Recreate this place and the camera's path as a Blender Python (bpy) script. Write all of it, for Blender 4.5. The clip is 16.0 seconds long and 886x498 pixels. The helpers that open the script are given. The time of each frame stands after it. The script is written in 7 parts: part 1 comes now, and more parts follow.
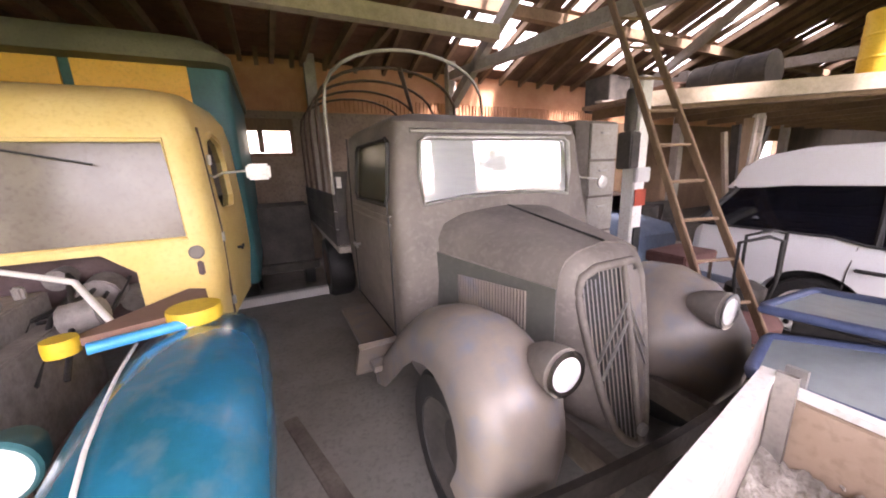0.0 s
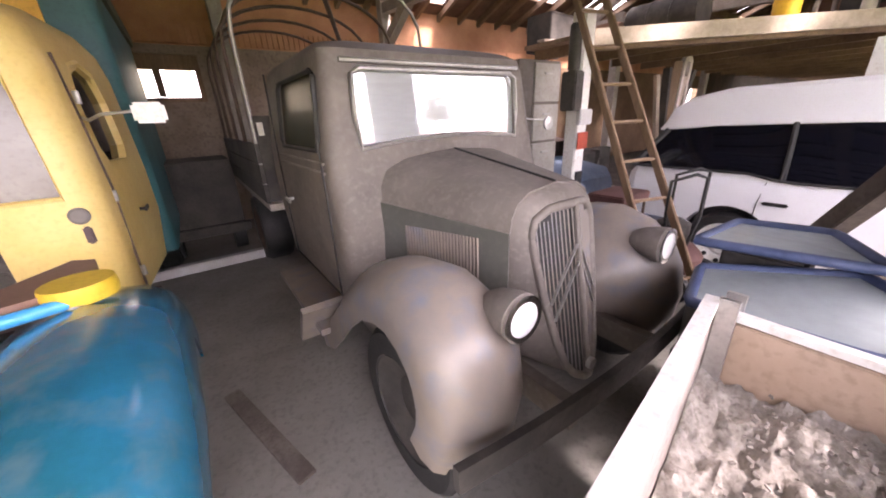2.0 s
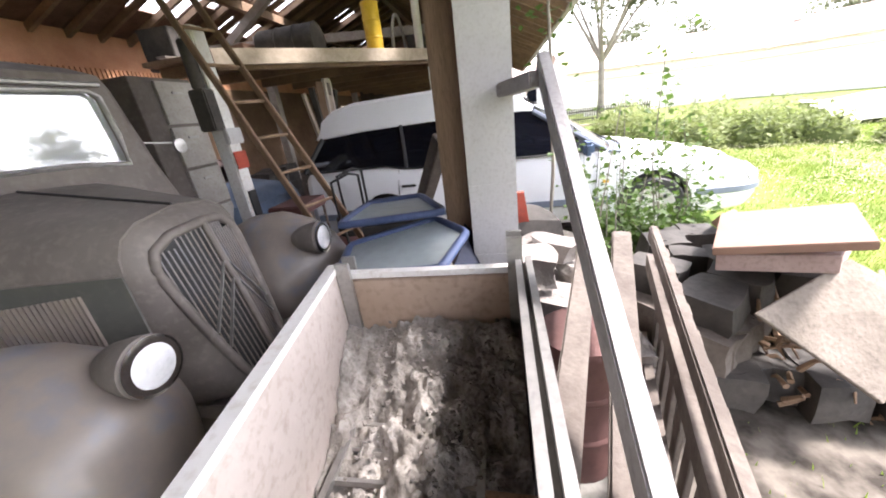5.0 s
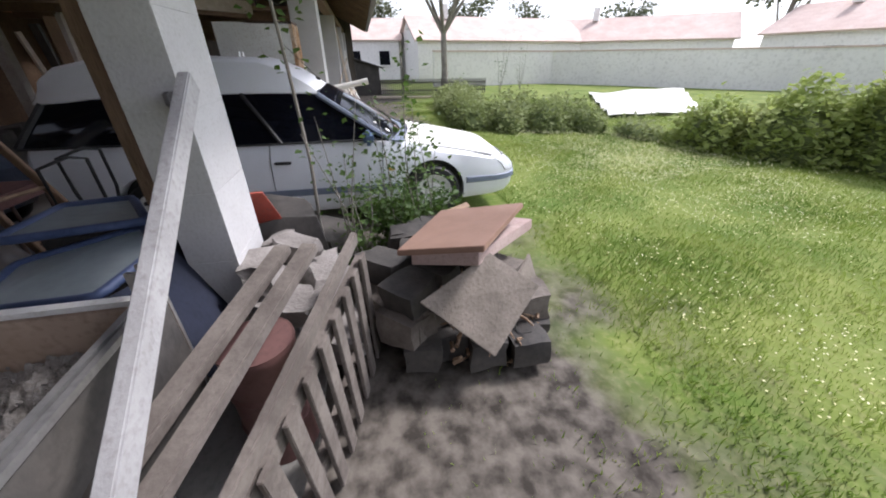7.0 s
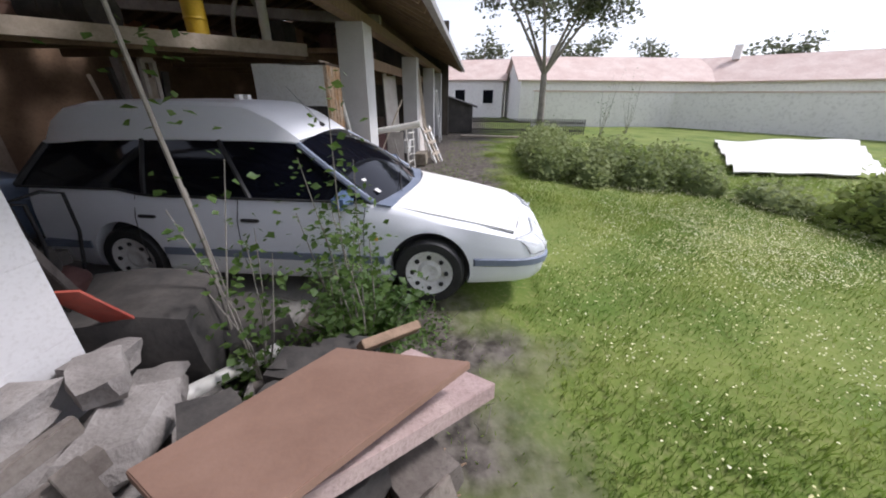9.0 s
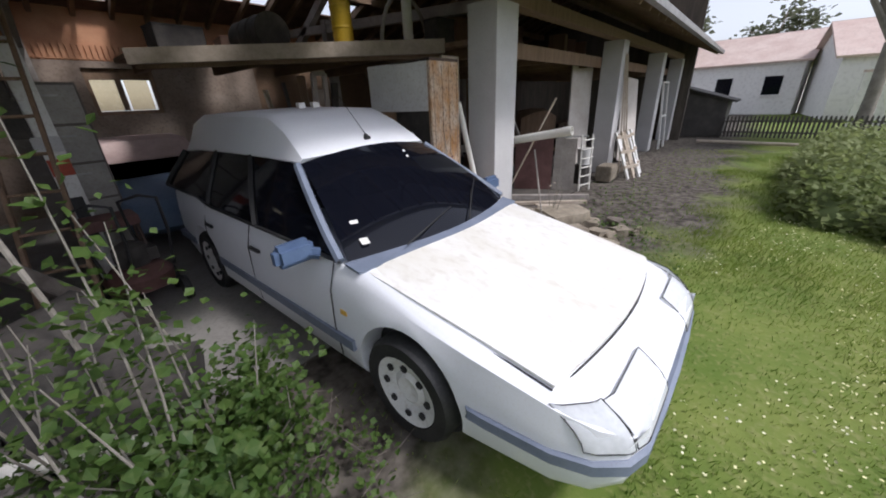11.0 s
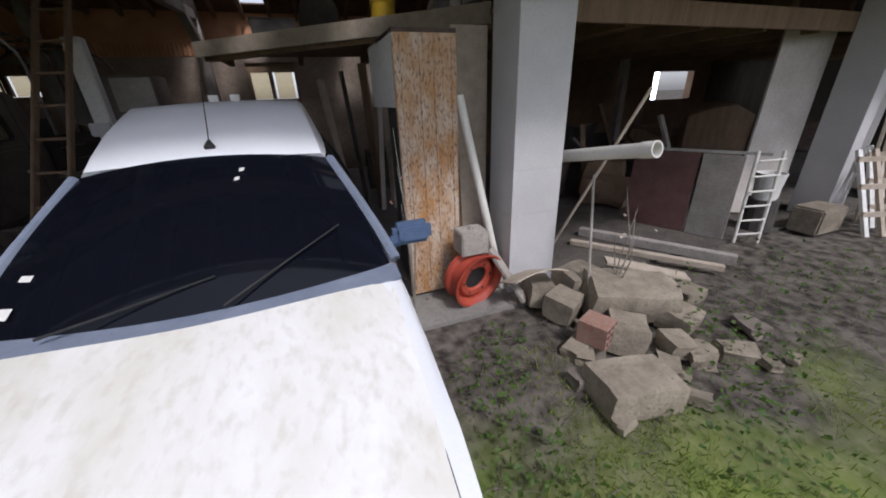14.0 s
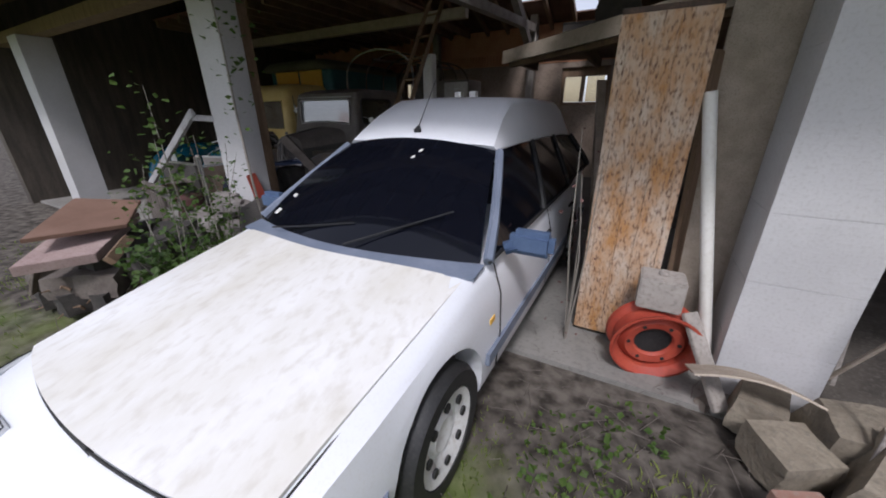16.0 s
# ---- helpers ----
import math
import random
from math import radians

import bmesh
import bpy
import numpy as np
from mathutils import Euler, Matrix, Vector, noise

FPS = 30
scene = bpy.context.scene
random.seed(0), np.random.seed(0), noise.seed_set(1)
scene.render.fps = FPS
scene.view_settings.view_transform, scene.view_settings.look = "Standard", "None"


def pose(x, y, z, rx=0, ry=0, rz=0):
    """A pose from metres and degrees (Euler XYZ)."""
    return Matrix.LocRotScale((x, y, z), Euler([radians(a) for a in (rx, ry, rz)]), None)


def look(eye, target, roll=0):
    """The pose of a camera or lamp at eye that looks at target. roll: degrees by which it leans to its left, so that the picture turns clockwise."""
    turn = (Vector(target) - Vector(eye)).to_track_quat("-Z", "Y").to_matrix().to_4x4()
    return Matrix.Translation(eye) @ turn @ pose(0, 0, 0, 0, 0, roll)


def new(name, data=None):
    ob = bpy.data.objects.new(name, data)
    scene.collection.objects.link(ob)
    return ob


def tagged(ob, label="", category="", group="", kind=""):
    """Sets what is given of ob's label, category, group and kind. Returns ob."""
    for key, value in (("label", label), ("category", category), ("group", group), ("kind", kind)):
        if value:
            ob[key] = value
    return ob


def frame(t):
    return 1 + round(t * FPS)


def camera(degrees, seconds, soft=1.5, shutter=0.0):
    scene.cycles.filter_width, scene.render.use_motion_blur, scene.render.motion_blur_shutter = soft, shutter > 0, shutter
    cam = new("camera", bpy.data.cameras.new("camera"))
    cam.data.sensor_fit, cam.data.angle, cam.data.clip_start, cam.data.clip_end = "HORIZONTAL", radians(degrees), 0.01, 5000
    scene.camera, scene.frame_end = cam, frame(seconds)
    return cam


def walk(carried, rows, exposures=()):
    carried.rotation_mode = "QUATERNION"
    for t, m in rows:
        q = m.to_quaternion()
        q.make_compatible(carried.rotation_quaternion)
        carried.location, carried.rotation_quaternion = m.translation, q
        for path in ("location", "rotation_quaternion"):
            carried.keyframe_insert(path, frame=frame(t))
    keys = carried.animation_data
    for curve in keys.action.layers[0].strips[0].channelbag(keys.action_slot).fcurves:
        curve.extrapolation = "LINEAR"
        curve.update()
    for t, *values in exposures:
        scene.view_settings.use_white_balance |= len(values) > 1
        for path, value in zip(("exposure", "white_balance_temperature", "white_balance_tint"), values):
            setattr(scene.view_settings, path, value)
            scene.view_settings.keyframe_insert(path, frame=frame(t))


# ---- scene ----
cam = camera(104.1, 16.0, soft=1.9)

PATH = [
    (0, (-4.868, 0.661, 1.647), (-4.017, 2.413, 1.192), -2.0),
    (0.5, (-4.819, 0.613, 1.624), (-3.941, 2.334, 1.108), -2.7),
    (1, (-4.797, 0.587, 1.61), (-3.88, 2.267, 1.031), -3.4),
    (1.5, (-4.807, 0.642, 1.607), (-3.82, 2.258, 0.964), -3.5),
    (2, (-4.811, 0.773, 1.583), (-3.746, 2.307, 0.867), -2.6),
    (2.5, (-4.798, 0.845, 1.576), (-3.646, 2.3, 0.832), -2.2),
    (3, (-4.802, 0.896, 1.574), (-3.563, 2.287, 0.846), -2.1),
    (3.5, (-4.825, 0.927, 1.569), (-3.569, 2.311, 0.858), -2.7),
    (4, (-4.817, 0.887, 1.564), (-3.547, 2.265, 0.865), -3.3),
    (4.5, (-4.769, 0.706, 1.559), (-3.226, 1.751, 0.833), -5.4),
    (5, (-4.68, 0.424, 1.51), (-2.858, 0.788, 0.77), -7.3),
    (5.2, (-4.629, 0.341, 1.487), (-2.806, 0.437, 0.67), -8.1),
    (7.3, (-4.752, -0.508, 1.725), (-3.033, -0.876, 0.771), 0.1),
    (7.5, (-4.617, -0.583, 1.719), (-2.875, -0.913, 0.793), 0.8),
    (8, (-4.267, -0.967, 1.709), (-2.459, -1.049, 0.858), -0.4),
    (8.5, (-3.993, -1.246, 1.757), (-2.157, -1.208, 0.964), -0.3),
    (9, (-3.642, -1.456, 1.787), (-1.819, -1.303, 0.977), 0.5),
    (9.2, (-3.5, -1.53, 1.795), (-1.679, -1.287, 1.003), 0.6),
    (11.3, (-1.526, -2.265, 1.738), (-0.211, -0.992, 0.933), -3.8),
    (11.5, (-1.365, -2.281, 1.73), (-0.07, -0.99, 0.921), -4.3),
    (12, (-0.957, -2.283, 1.723), (0.319, -0.929, 0.989), -1.6),
    (12.5, (-0.58, -2.313, 1.705), (0.5, -0.793, 0.981), -2.9),
    (13, (-0.208, -2.366, 1.745), (0.643, -0.719, 0.995), -2.9),
    (13.5, (0.198, -2.312, 1.712), (0.987, -0.642, 0.946), -1.7),
    (14, (0.543, -2.241, 1.709), (1.15, -0.513, 0.906), -2.3),
    (14.5, (0.902, -2.228, 1.682), (1.124, -0.418, 0.861), -2.1),
    (15, (1.124, -2.142, 1.675), (0.965, -0.321, 0.865), -3.4),
    (15.5, (1.26, -2.045, 1.715), (0.695, -0.317, 0.944), -1.9),
    (15.6, (1.273, -2.018, 1.674), (0.607, -0.285, 0.93), -0.2),
    (16, (1.4, -2.07, 1.63), (0.5, -0.441, 0.888), -0.4),
]
walk(cam, [(t, look(eye, target, roll)) for t, eye, target, roll in PATH],
     exposures=[(0, 3.5, 6850, 32), (3.0, 3.46, 6750, 30), (3.8, 3.5, 6500, 22), (4.5, 3.42, 6450, 20), (5.0, 2.75, 6400, 18), (5.2, 2.45, 6350, 17), (7.3, 0.85, 6000, 17), (9.2, 0.55, 6000, 18), (11.3, 0.2, 6000, 16), (12.3, 0.02, 6000, 16), (16, -0.03, 5900, 17)])

# ---- world, sun, exposure ----
world = bpy.data.worlds.new("world")
scene.world = world
world.use_nodes = True
wn = world.node_tree.nodes
sky = wn.new("ShaderNodeTexSky")
sky.sky_type, sky.sun_disc = "NISHITA", False
sky.sun_elevation, sky.sun_rotation = radians(52), radians(165)
sky.air_density, sky.dust_density, sky.ozone_density = 1.0, 1.5, 1.0
# thin white overcast: the sky's colour is nearly gone
pale = wn.new("ShaderNodeHueSaturation")
pale.inputs["Saturation"].default_value = 0.25
world.node_tree.links.new(sky.outputs["Color"], pale.inputs["Color"])
world.node_tree.links.new(pale.outputs["Color"], wn["Background"].inputs["Color"])
wn["Background"].inputs["Strength"].default_value = 0.15
sun_data = bpy.data.lights.new("sun", "SUN")
sun_data.energy, sun_data.angle, sun_data.color = 2.3, radians(9), (1.0, 0.96, 0.9)
sun = new("sun", sun_data)
sun.matrix_world = look((0, 0, 0), (-0.159, 0.595, -0.788))

# ---- helpers for building ----


def ramp_mat(name, c1, c2, rough=0.7, metal=0.0, scale=3.0, fine=40.0, bump=0.15, c3=None, amount=0.35, spec=0.5, stretch=(1, 1, 1), coat=0.0, rand=0.0):
    """A surface with two colours in large patches, a third in fine specks, and fine relief."""
    m = bpy.data.materials.new(name)
    m.use_nodes = True
    nt = m.node_tree
    n, k = nt.nodes, nt.links
    b = n["Principled BSDF"]
    co = n.new("ShaderNodeTexCoord")
    mp = n.new("ShaderNodeMapping")
    mp.inputs["Scale"].default_value = stretch
    k.new(co.outputs["Object"], mp.inputs["Vector"])
    big = n.new("ShaderNodeTexNoise")
    big.inputs["Scale"].default_value, big.inputs["Detail"].default_value = scale, 6
    big.inputs["Roughness"].default_value = 0.65
    k.new(mp.outputs["Vector"], big.inputs["Vector"])
    sm = n.new("ShaderNodeTexNoise")
    sm.inputs["Scale"].default_value, sm.inputs["Detail"].default_value = fine, 4
    k.new(mp.outputs["Vector"], sm.inputs["Vector"])
    r1 = n.new("ShaderNodeValToRGB")
    r1.color_ramp.elements[0].position, r1.color_ramp.elements[1].position = 0.36, 0.66
    r1.color_ramp.elements[0].color, r1.color_ramp.elements[1].color = (*c1, 1), (*c2, 1)
    k.new(big.outputs["Fac"], r1.inputs["Fac"])
    mix = n.new("ShaderNodeMix")
    mix.data_type = "RGBA"
    k.new(r1.outputs["Color"], mix.inputs["A"])
    c3 = c3 or tuple(v * 0.6 for v in c1)
    mix.inputs["B"].default_value = (*c3, 1)
    r2 = n.new("ShaderNodeValToRGB")
    r2.color_ramp.elements[0].position, r2.color_ramp.elements[1].position = 0.5, 0.72
    r2.color_ramp.elements[0].color = (0, 0, 0, 1)
    r2.color_ramp.elements[1].color = (amount, amount, amount, 1)
    k.new(sm.outputs["Fac"], r2.inputs["Fac"])
    k.new(r2.outputs["Color"], mix.inputs["Factor"])
    out = mix.outputs["Result"]
    if rand:
        info = n.new("ShaderNodeObjectInfo")
        hsv = n.new("ShaderNodeHueSaturation")
        mr = n.new("ShaderNodeMapRange")
        mr.inputs["To Min"].default_value, mr.inputs["To Max"].default_value = 1 - rand, 1 + rand
        k.new(info.outputs["Random"], mr.inputs["Value"])
        k.new(mr.outputs["Result"], hsv.inputs["Value"])
        k.new(out, hsv.inputs["Color"])
        out = hsv.outputs["Color"]
    k.new(out, b.inputs["Base Color"])
    b.inputs["Roughness"].default_value, b.inputs["Metallic"].default_value = rough, metal
    b.inputs["Specular IOR Level"].default_value = spec
    b.inputs["Coat Weight"].default_value = coat
    b.inputs["Coat Roughness"].default_value = 0.15
    if bump:
        bp = n.new("ShaderNodeBump")
        bp.inputs["Strength"].default_value, bp.inputs["Distance"].default_value = bump, 0.01
        k.new(sm.outputs["Fac"], bp.inputs["Height"])
        k.new(bp.outputs["Normal"], b.inputs["Normal"])
    return m


def leafy(m, amount=0.45):
    """Lets light through a thin leaf."""
    n, k = m.node_tree.nodes, m.node_tree.links
    b = n["Principled BSDF"]
    t = n.new("ShaderNodeBsdfTranslucent")
    k.new(b.inputs["Base Color"].links[0].from_socket, t.inputs["Color"])
    x = n.new("ShaderNodeMixShader")
    x.inputs["Fac"].default_value = amount
    k.new(b.outputs["BSDF"], x.inputs[1])
    k.new(t.outputs["BSDF"], x.inputs[2])
    k.new(x.outputs["Shader"], n["Material Output"].inputs["Surface"])
    return m


def glass_mat(name, tint, rough, mixin, see=(0.8, 0.82, 0.82), ior=1.5):
    """Dusty glass: a see-through pane with a real gloss, partly covered by a matt film."""
    m = bpy.data.materials.new(name)
    m.use_nodes = True
    n, k = m.node_tree.nodes, m.node_tree.links
    b = n["Principled BSDF"]
    b.inputs["Base Color"].default_value = (*tint, 1)
    b.inputs["Roughness"].default_value = rough
    b.inputs["IOR"].default_value = ior
    tr = n.new("ShaderNodeBsdfTransparent")
    tr.inputs["Color"].default_value = (*see, 1)
    mx = n.new("ShaderNodeMixShader")
    ns = n.new("ShaderNodeTexNoise")
    ns.inputs["Scale"].default_value = 9
    mr = n.new("ShaderNodeMapRange")
    mr.inputs["To Min"].default_value, mr.inputs["To Max"].default_value = max(0, mixin - 0.1), min(1, mixin + 0.1)
    k.new(ns.outputs["Fac"], mr.inputs["Value"])
    k.new(mr.outputs["Result"], mx.inputs["Fac"])
    k.new(tr.outputs["BSDF"], mx.inputs[1])
    k.new(b.outputs["BSDF"], mx.inputs[2])
    k.new(mx.outputs["Shader"], n["Material Output"].inputs["Surface"])
    return m


def part(name, bm, material, parent=None, label="", smooth=0.0, bevel=0.0):
    """Links a bmesh as one mesh object. smooth: angle in degrees under which edges shade soft."""
    if bevel:
        es = [e for e in bm.edges if len(e.link_faces) == 2 and e.calc_face_angle(0) > 0.6]
        bmesh.ops.bevel(bm, geom=es, offset=bevel, segments=2, affect="EDGES", clamp_overlap=True)
    bmesh.ops.recalc_face_normals(bm, faces=bm.faces)
    if smooth:
        for f in bm.faces:
            f.smooth = True
        for e in bm.edges:
            e.smooth = len(e.link_faces) == 2 and e.calc_face_angle(0) < radians(smooth)
    me = bpy.data.meshes.new(name)
    bm.to_mesh(me)
    bm.free()
    me.materials.append(material)
    ob = new(name, me)
    if parent:
        ob.parent = parent
    if label:
        ob["label"] = label
    return ob


def thing(name, at, label, category, group="", rz=0.0, kind=""):
    ob = new(name)
    ob.empty_display_size = 0.1
    ob.matrix_basis = pose(*at, 0, 0, rz)
    return tagged(ob, label, category, group, kind)


def box(bm, c, s, m=None):
    """A box of size s centred at c, turned by m about its centre."""
    r = bmesh.ops.create_cube(bm, size=1.0, matrix=Matrix.Translation(c) @ (m or Matrix()) @ Matrix.Diagonal((*s, 1)))
    return r["verts"]


def beam(bm, p, q, w, h, up=(0, 0, 1)):
    """A bar of width w and height h from p to q."""
    p, q = Vector(p), Vector(q)
    d = (q - p)
    z = d.normalized()
    x = Vector(up).cross(z)
    if x.length < 1e-3:
        x = Vector((1, 0, 0)).cross(z)
    x.normalize()
    y = z.cross(x)
    rot = Matrix((x, y, z)).transposed().to_4x4()
    bmesh.ops.create_cube(bm, size=1.0, matrix=Matrix.Translation((p + q) / 2) @ rot @ Matrix.Diagonal((w, h, d.length, 1)))


def rod(bm, p, q, r, r2=None, seg=10):
    p, q = Vector(p), Vector(q)
    d = q - p
    rot = d.to_track_quat("Z", "Y").to_matrix().to_4x4()
    bmesh.ops.create_cone(bm, cap_ends=True, segments=seg, radius1=r, radius2=r if r2 is None else r2, depth=d.length, matrix=Matrix.Translation((p + q) / 2) @ rot)


def tube(bm, pts, r, seg=8, closed=False):
    """A pipe along points."""
    pts = [Vector(p) for p in pts]
    n = len(pts)
    rings = []
    ref = Vector((0.13, 0.31, 0.94))
    for i, p in enumerate(pts):
        a = pts[i - 1] if (i or closed) else p
        b = pts[(i + 1) % n] if (i < n - 1 or closed) else p
        d = (b - a).normalized()
        x = d.cross(ref).normalized()
        y = d.cross(x)
        rr = r[i] if isinstance(r, (list, tuple)) else r
        rings.append([bm.verts.new(p + (x * math.cos(2 * math.pi * j / seg) + y * math.sin(2 * math.pi * j / seg)) * rr) for j in range(seg)])
    for i in range(n if closed else n - 1):
        a, b = rings[i], rings[(i + 1) % n]
        for j in range(seg):
            bm.faces.new((a[j], a[(j + 1) % seg], b[(j + 1) % seg], b[j]))
    if not closed:
        bm.faces.new(rings[0])
        bm.faces.new(rings[-1][::-1])


def skin(bm, rings, closed_ring=True, cap=True):
    """Skins a row of rings with equally many points."""
    vs = [[bm.verts.new(p) for p in r] for r in rings]
    m = len(vs[0])
    for a, b in zip(vs, vs[1:]):
        for j in range(m if closed_ring else m - 1):
            q = (a[j], a[(j + 1) % m], b[(j + 1) % m], b[j])
            bm.faces.new(q)
    if cap and closed_ring:
        bm.faces.new(vs[0])
        bm.faces.new(vs[-1][::-1])
    return vs


def patch(bm, f, nu, nv):
    """A grid of points f(u, v), u and v from 0 to 1."""
    g = [[bm.verts.new(f(i / nu, j / nv)) for j in range(nv + 1)] for i in range(nu + 1)]
    for i in range(nu):
        for j in range(nv):
            bm.faces.new((g[i][j], g[i + 1][j], g[i + 1][j + 1], g[i][j + 1]))


def thicken(bm, d):
    bmesh.ops.recalc_face_normals(bm, faces=bm.faces)
    bmesh.ops.solidify(bm, geom=bm.faces[:], thickness=d)


def prism(bm, pts, axis, a, b):
    """A flat outline pushed along an axis from a to b; the outline is in the other two axes, in order."""
    def at(p, v):
        q = [p[0], p[1]]
        q.insert(axis, v)
        return q
    lo = [bm.verts.new(at(p, a)) for p in pts]
    hi = [bm.verts.new(at(p, b)) for p in pts]
    n = len(pts)
    bm.faces.new(lo)
    bm.faces.new(hi[::-1])
    for i in range(n):
        bm.faces.new((lo[i], hi[i], hi[(i + 1) % n], lo[(i + 1) % n]))


def lathe(bm, prof, m=None, seg=24, cap=True):
    """Turns (radius, height) points round z, then moves by m."""
    m = m or Matrix()
    rings = [[m @ Vector((r * math.cos(2 * math.pi * j / seg), r * math.sin(2 * math.pi * j / seg), h)) for j in range(seg)] for r, h in prof]
    skin(bm, rings, True, cap)


def lerp(a, b, t):
    return a + (b - a) * t


def simple(name, fn, material, label, category, group="", kind="", smooth=0.0, bevel=0.0, at=(0, 0, 0), rz=0.0):
    """A thing of one mesh: fn fills the bmesh."""
    bm = bmesh.new()
    fn(bm)
    ob = part(name, bm, material, None, "", smooth, bevel)
    ob.matrix_basis = pose(*at, 0, 0, rz)
    return tagged(ob, label, category, group, kind)


def stone(bm, c, s, seed, rz=0.0, rough=0.16, tilt=0.0):
    """A broken block with uneven faces."""
    rng = random.Random(seed)
    t = bmesh.new()
    bmesh.ops.create_cube(t, size=1.0)
    bmesh.ops.subdivide_edges(t, edges=t.edges[:], cuts=2, use_grid_fill=True)
    off = Vector((rng.random() * 50, rng.random() * 50, rng.random() * 50))
    m = pose(*c, tilt, tilt * 0.6, rz)
    for v in t.verts:
        p = v.co.copy()
        r = p.length
        p = p * lerp(1, 0.95, max(0, (r - 0.62) / 0.25))
        p += noise.noise_vector(p * 1.1 + off) * rough * 1.2 + noise.noise_vector(p * 3.5 + off) * rough * 0.3
        v.co = Vector((p.x * s[0], p.y * s[1], p.z * s[2]))
    me = bpy.data.meshes.new("stone_tmp")
    t.to_mesh(me)
    t.free()
    n0 = len(bm.verts)
    bm.from_mesh(me)
    bpy.data.meshes.remove(me)
    bm.verts.ensure_lookup_table()
    for v in bm.verts[n0:]:
        v.co = m @ v.co

# ---- materials ----
M_GRASS = ramp_mat("grass_ground", (0.095, 0.15, 0.026), (0.2, 0.235, 0.06), 0.95, 0, 0.8, 26, 0.35, (0.3, 0.28, 0.13), 0.45, 0.2)
M_SOIL = ramp_mat("dry_soil", (0.2, 0.17, 0.13), (0.32, 0.28, 0.22), 0.95, 0, 2.5, 45, 0.8, (0.1, 0.09, 0.06), 0.6, 0.2)
M_FLOOR = ramp_mat("dusty_concrete_floor", (0.22, 0.21, 0.19), (0.3, 0.285, 0.26), 0.9, 0, 1.5, 35, 0.25, (0.13, 0.125, 0.115), 0.4, 0.3)
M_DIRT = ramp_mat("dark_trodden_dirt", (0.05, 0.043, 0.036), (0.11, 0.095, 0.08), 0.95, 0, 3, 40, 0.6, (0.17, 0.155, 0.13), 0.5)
M_PLASTER = ramp_mat("old_lime_plaster", (0.22, 0.165, 0.125), (0.34, 0.275, 0.22), 0.9, 0, 1.3, 25, 0.2, (0.13, 0.095, 0.07), 0.55)
M_BRICK = ramp_mat("orange_brick", (0.5, 0.24, 0.13), (0.6, 0.32, 0.18), 0.85, 0, 3, 50, 0.3, (0.36, 0.2, 0.13), 0.4)
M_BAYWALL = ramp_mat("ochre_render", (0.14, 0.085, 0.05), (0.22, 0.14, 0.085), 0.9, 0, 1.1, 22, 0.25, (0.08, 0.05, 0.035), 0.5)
M_GABLE = ramp_mat("dark_gable_boards", (0.06, 0.05, 0.04), (0.11, 0.09, 0.07), 0.85, 0, 2, 30, 0.3, (0.02, 0.017, 0.014), 0.5, stretch=(4, 4, 0.6))
M_CONC = ramp_mat("pale_grey_concrete", (0.5, 0.49, 0.485), (0.58, 0.57, 0.565), 0.85, 0, 1.6, 60, 0.2, (0.36, 0.34, 0.32), 0.35)
M_TIMBER = ramp_mat("old_brown_timber", (0.2, 0.13, 0.08), (0.3, 0.2, 0.13), 0.8, 0, 2, 30, 0.35, (0.1, 0.065, 0.04), 0.5, stretch=(6, 6, 0.7))
M_RAFTER = ramp_mat("rafter_wood", (0.17, 0.11, 0.07), (0.27, 0.18, 0.11), 0.85, 0, 2, 30, 0.3, (0.09, 0.06, 0.04), 0.5)
M_PLANKRED = ramp_mat("red_brown_ceiling_planks", (0.17, 0.075, 0.045), (0.26, 0.13, 0.08), 0.85, 0, 1.5, 30, 0.3, (0.08, 0.045, 0.03), 0.5)
M_PALEWOOD = ramp_mat("pale_weathered_wood", (0.42, 0.35, 0.27), (0.55, 0.47, 0.38), 0.85, 0, 3, 40, 0.35, (0.25, 0.2, 0.15), 0.5, stretch=(3, 3, 3))
M_GREYWOOD = ramp_mat("grey_weathered_wood", (0.3, 0.27, 0.24), (0.42, 0.38, 0.34), 0.9, 0, 4, 45, 0.4, (0.16, 0.14, 0.12), 0.5)
M_TILE = ramp_mat("roof_tile_underside", (0.1, 0.06, 0.04), (0.17, 0.1, 0.07), 0.9, 0, 4, 40, 0.4)
M_ROOF = ramp_mat("grey_brown_roof_tiles", (0.22, 0.16, 0.13), (0.33, 0.24, 0.2), 0.9, 0, 3, 40, 0.5, rand=0.12)
M_WHITEMETAL = ramp_mat("white_painted_metal", (0.7, 0.69, 0.66), (0.8, 0.79, 0.76), 0.5, 0, 3, 40, 0.08, (0.45, 0.38, 0.3), 0.4)
M_CARWHITE = ramp_mat("white_car_paint", (0.82, 0.83, 0.86), (0.86, 0.87, 0.9), 0.42, 0, 2.0, 90, 0.02, (0.66, 0.64, 0.58), 0.2, coat=0.2)
M_HOOD = ramp_mat("white_car_paint_with_grime", (0.72, 0.69, 0.61), (0.88, 0.87, 0.85), 0.48, 0, 1.3, 17, 0.03, (0.56, 0.51, 0.42), 0.4, coat=0.1, stretch=(1.5, 0.8, 1))
M_CARGREY = ramp_mat("grey_blue_plastic", (0.16, 0.19, 0.25), (0.22, 0.25, 0.32), 0.55, 0, 5, 80, 0.05)
M_MIRRORBLUE = ramp_mat("blue_grey_mirror_shell", (0.07, 0.11, 0.2), (0.1, 0.15, 0.25), 0.6, 0, 5, 80, 0.05)
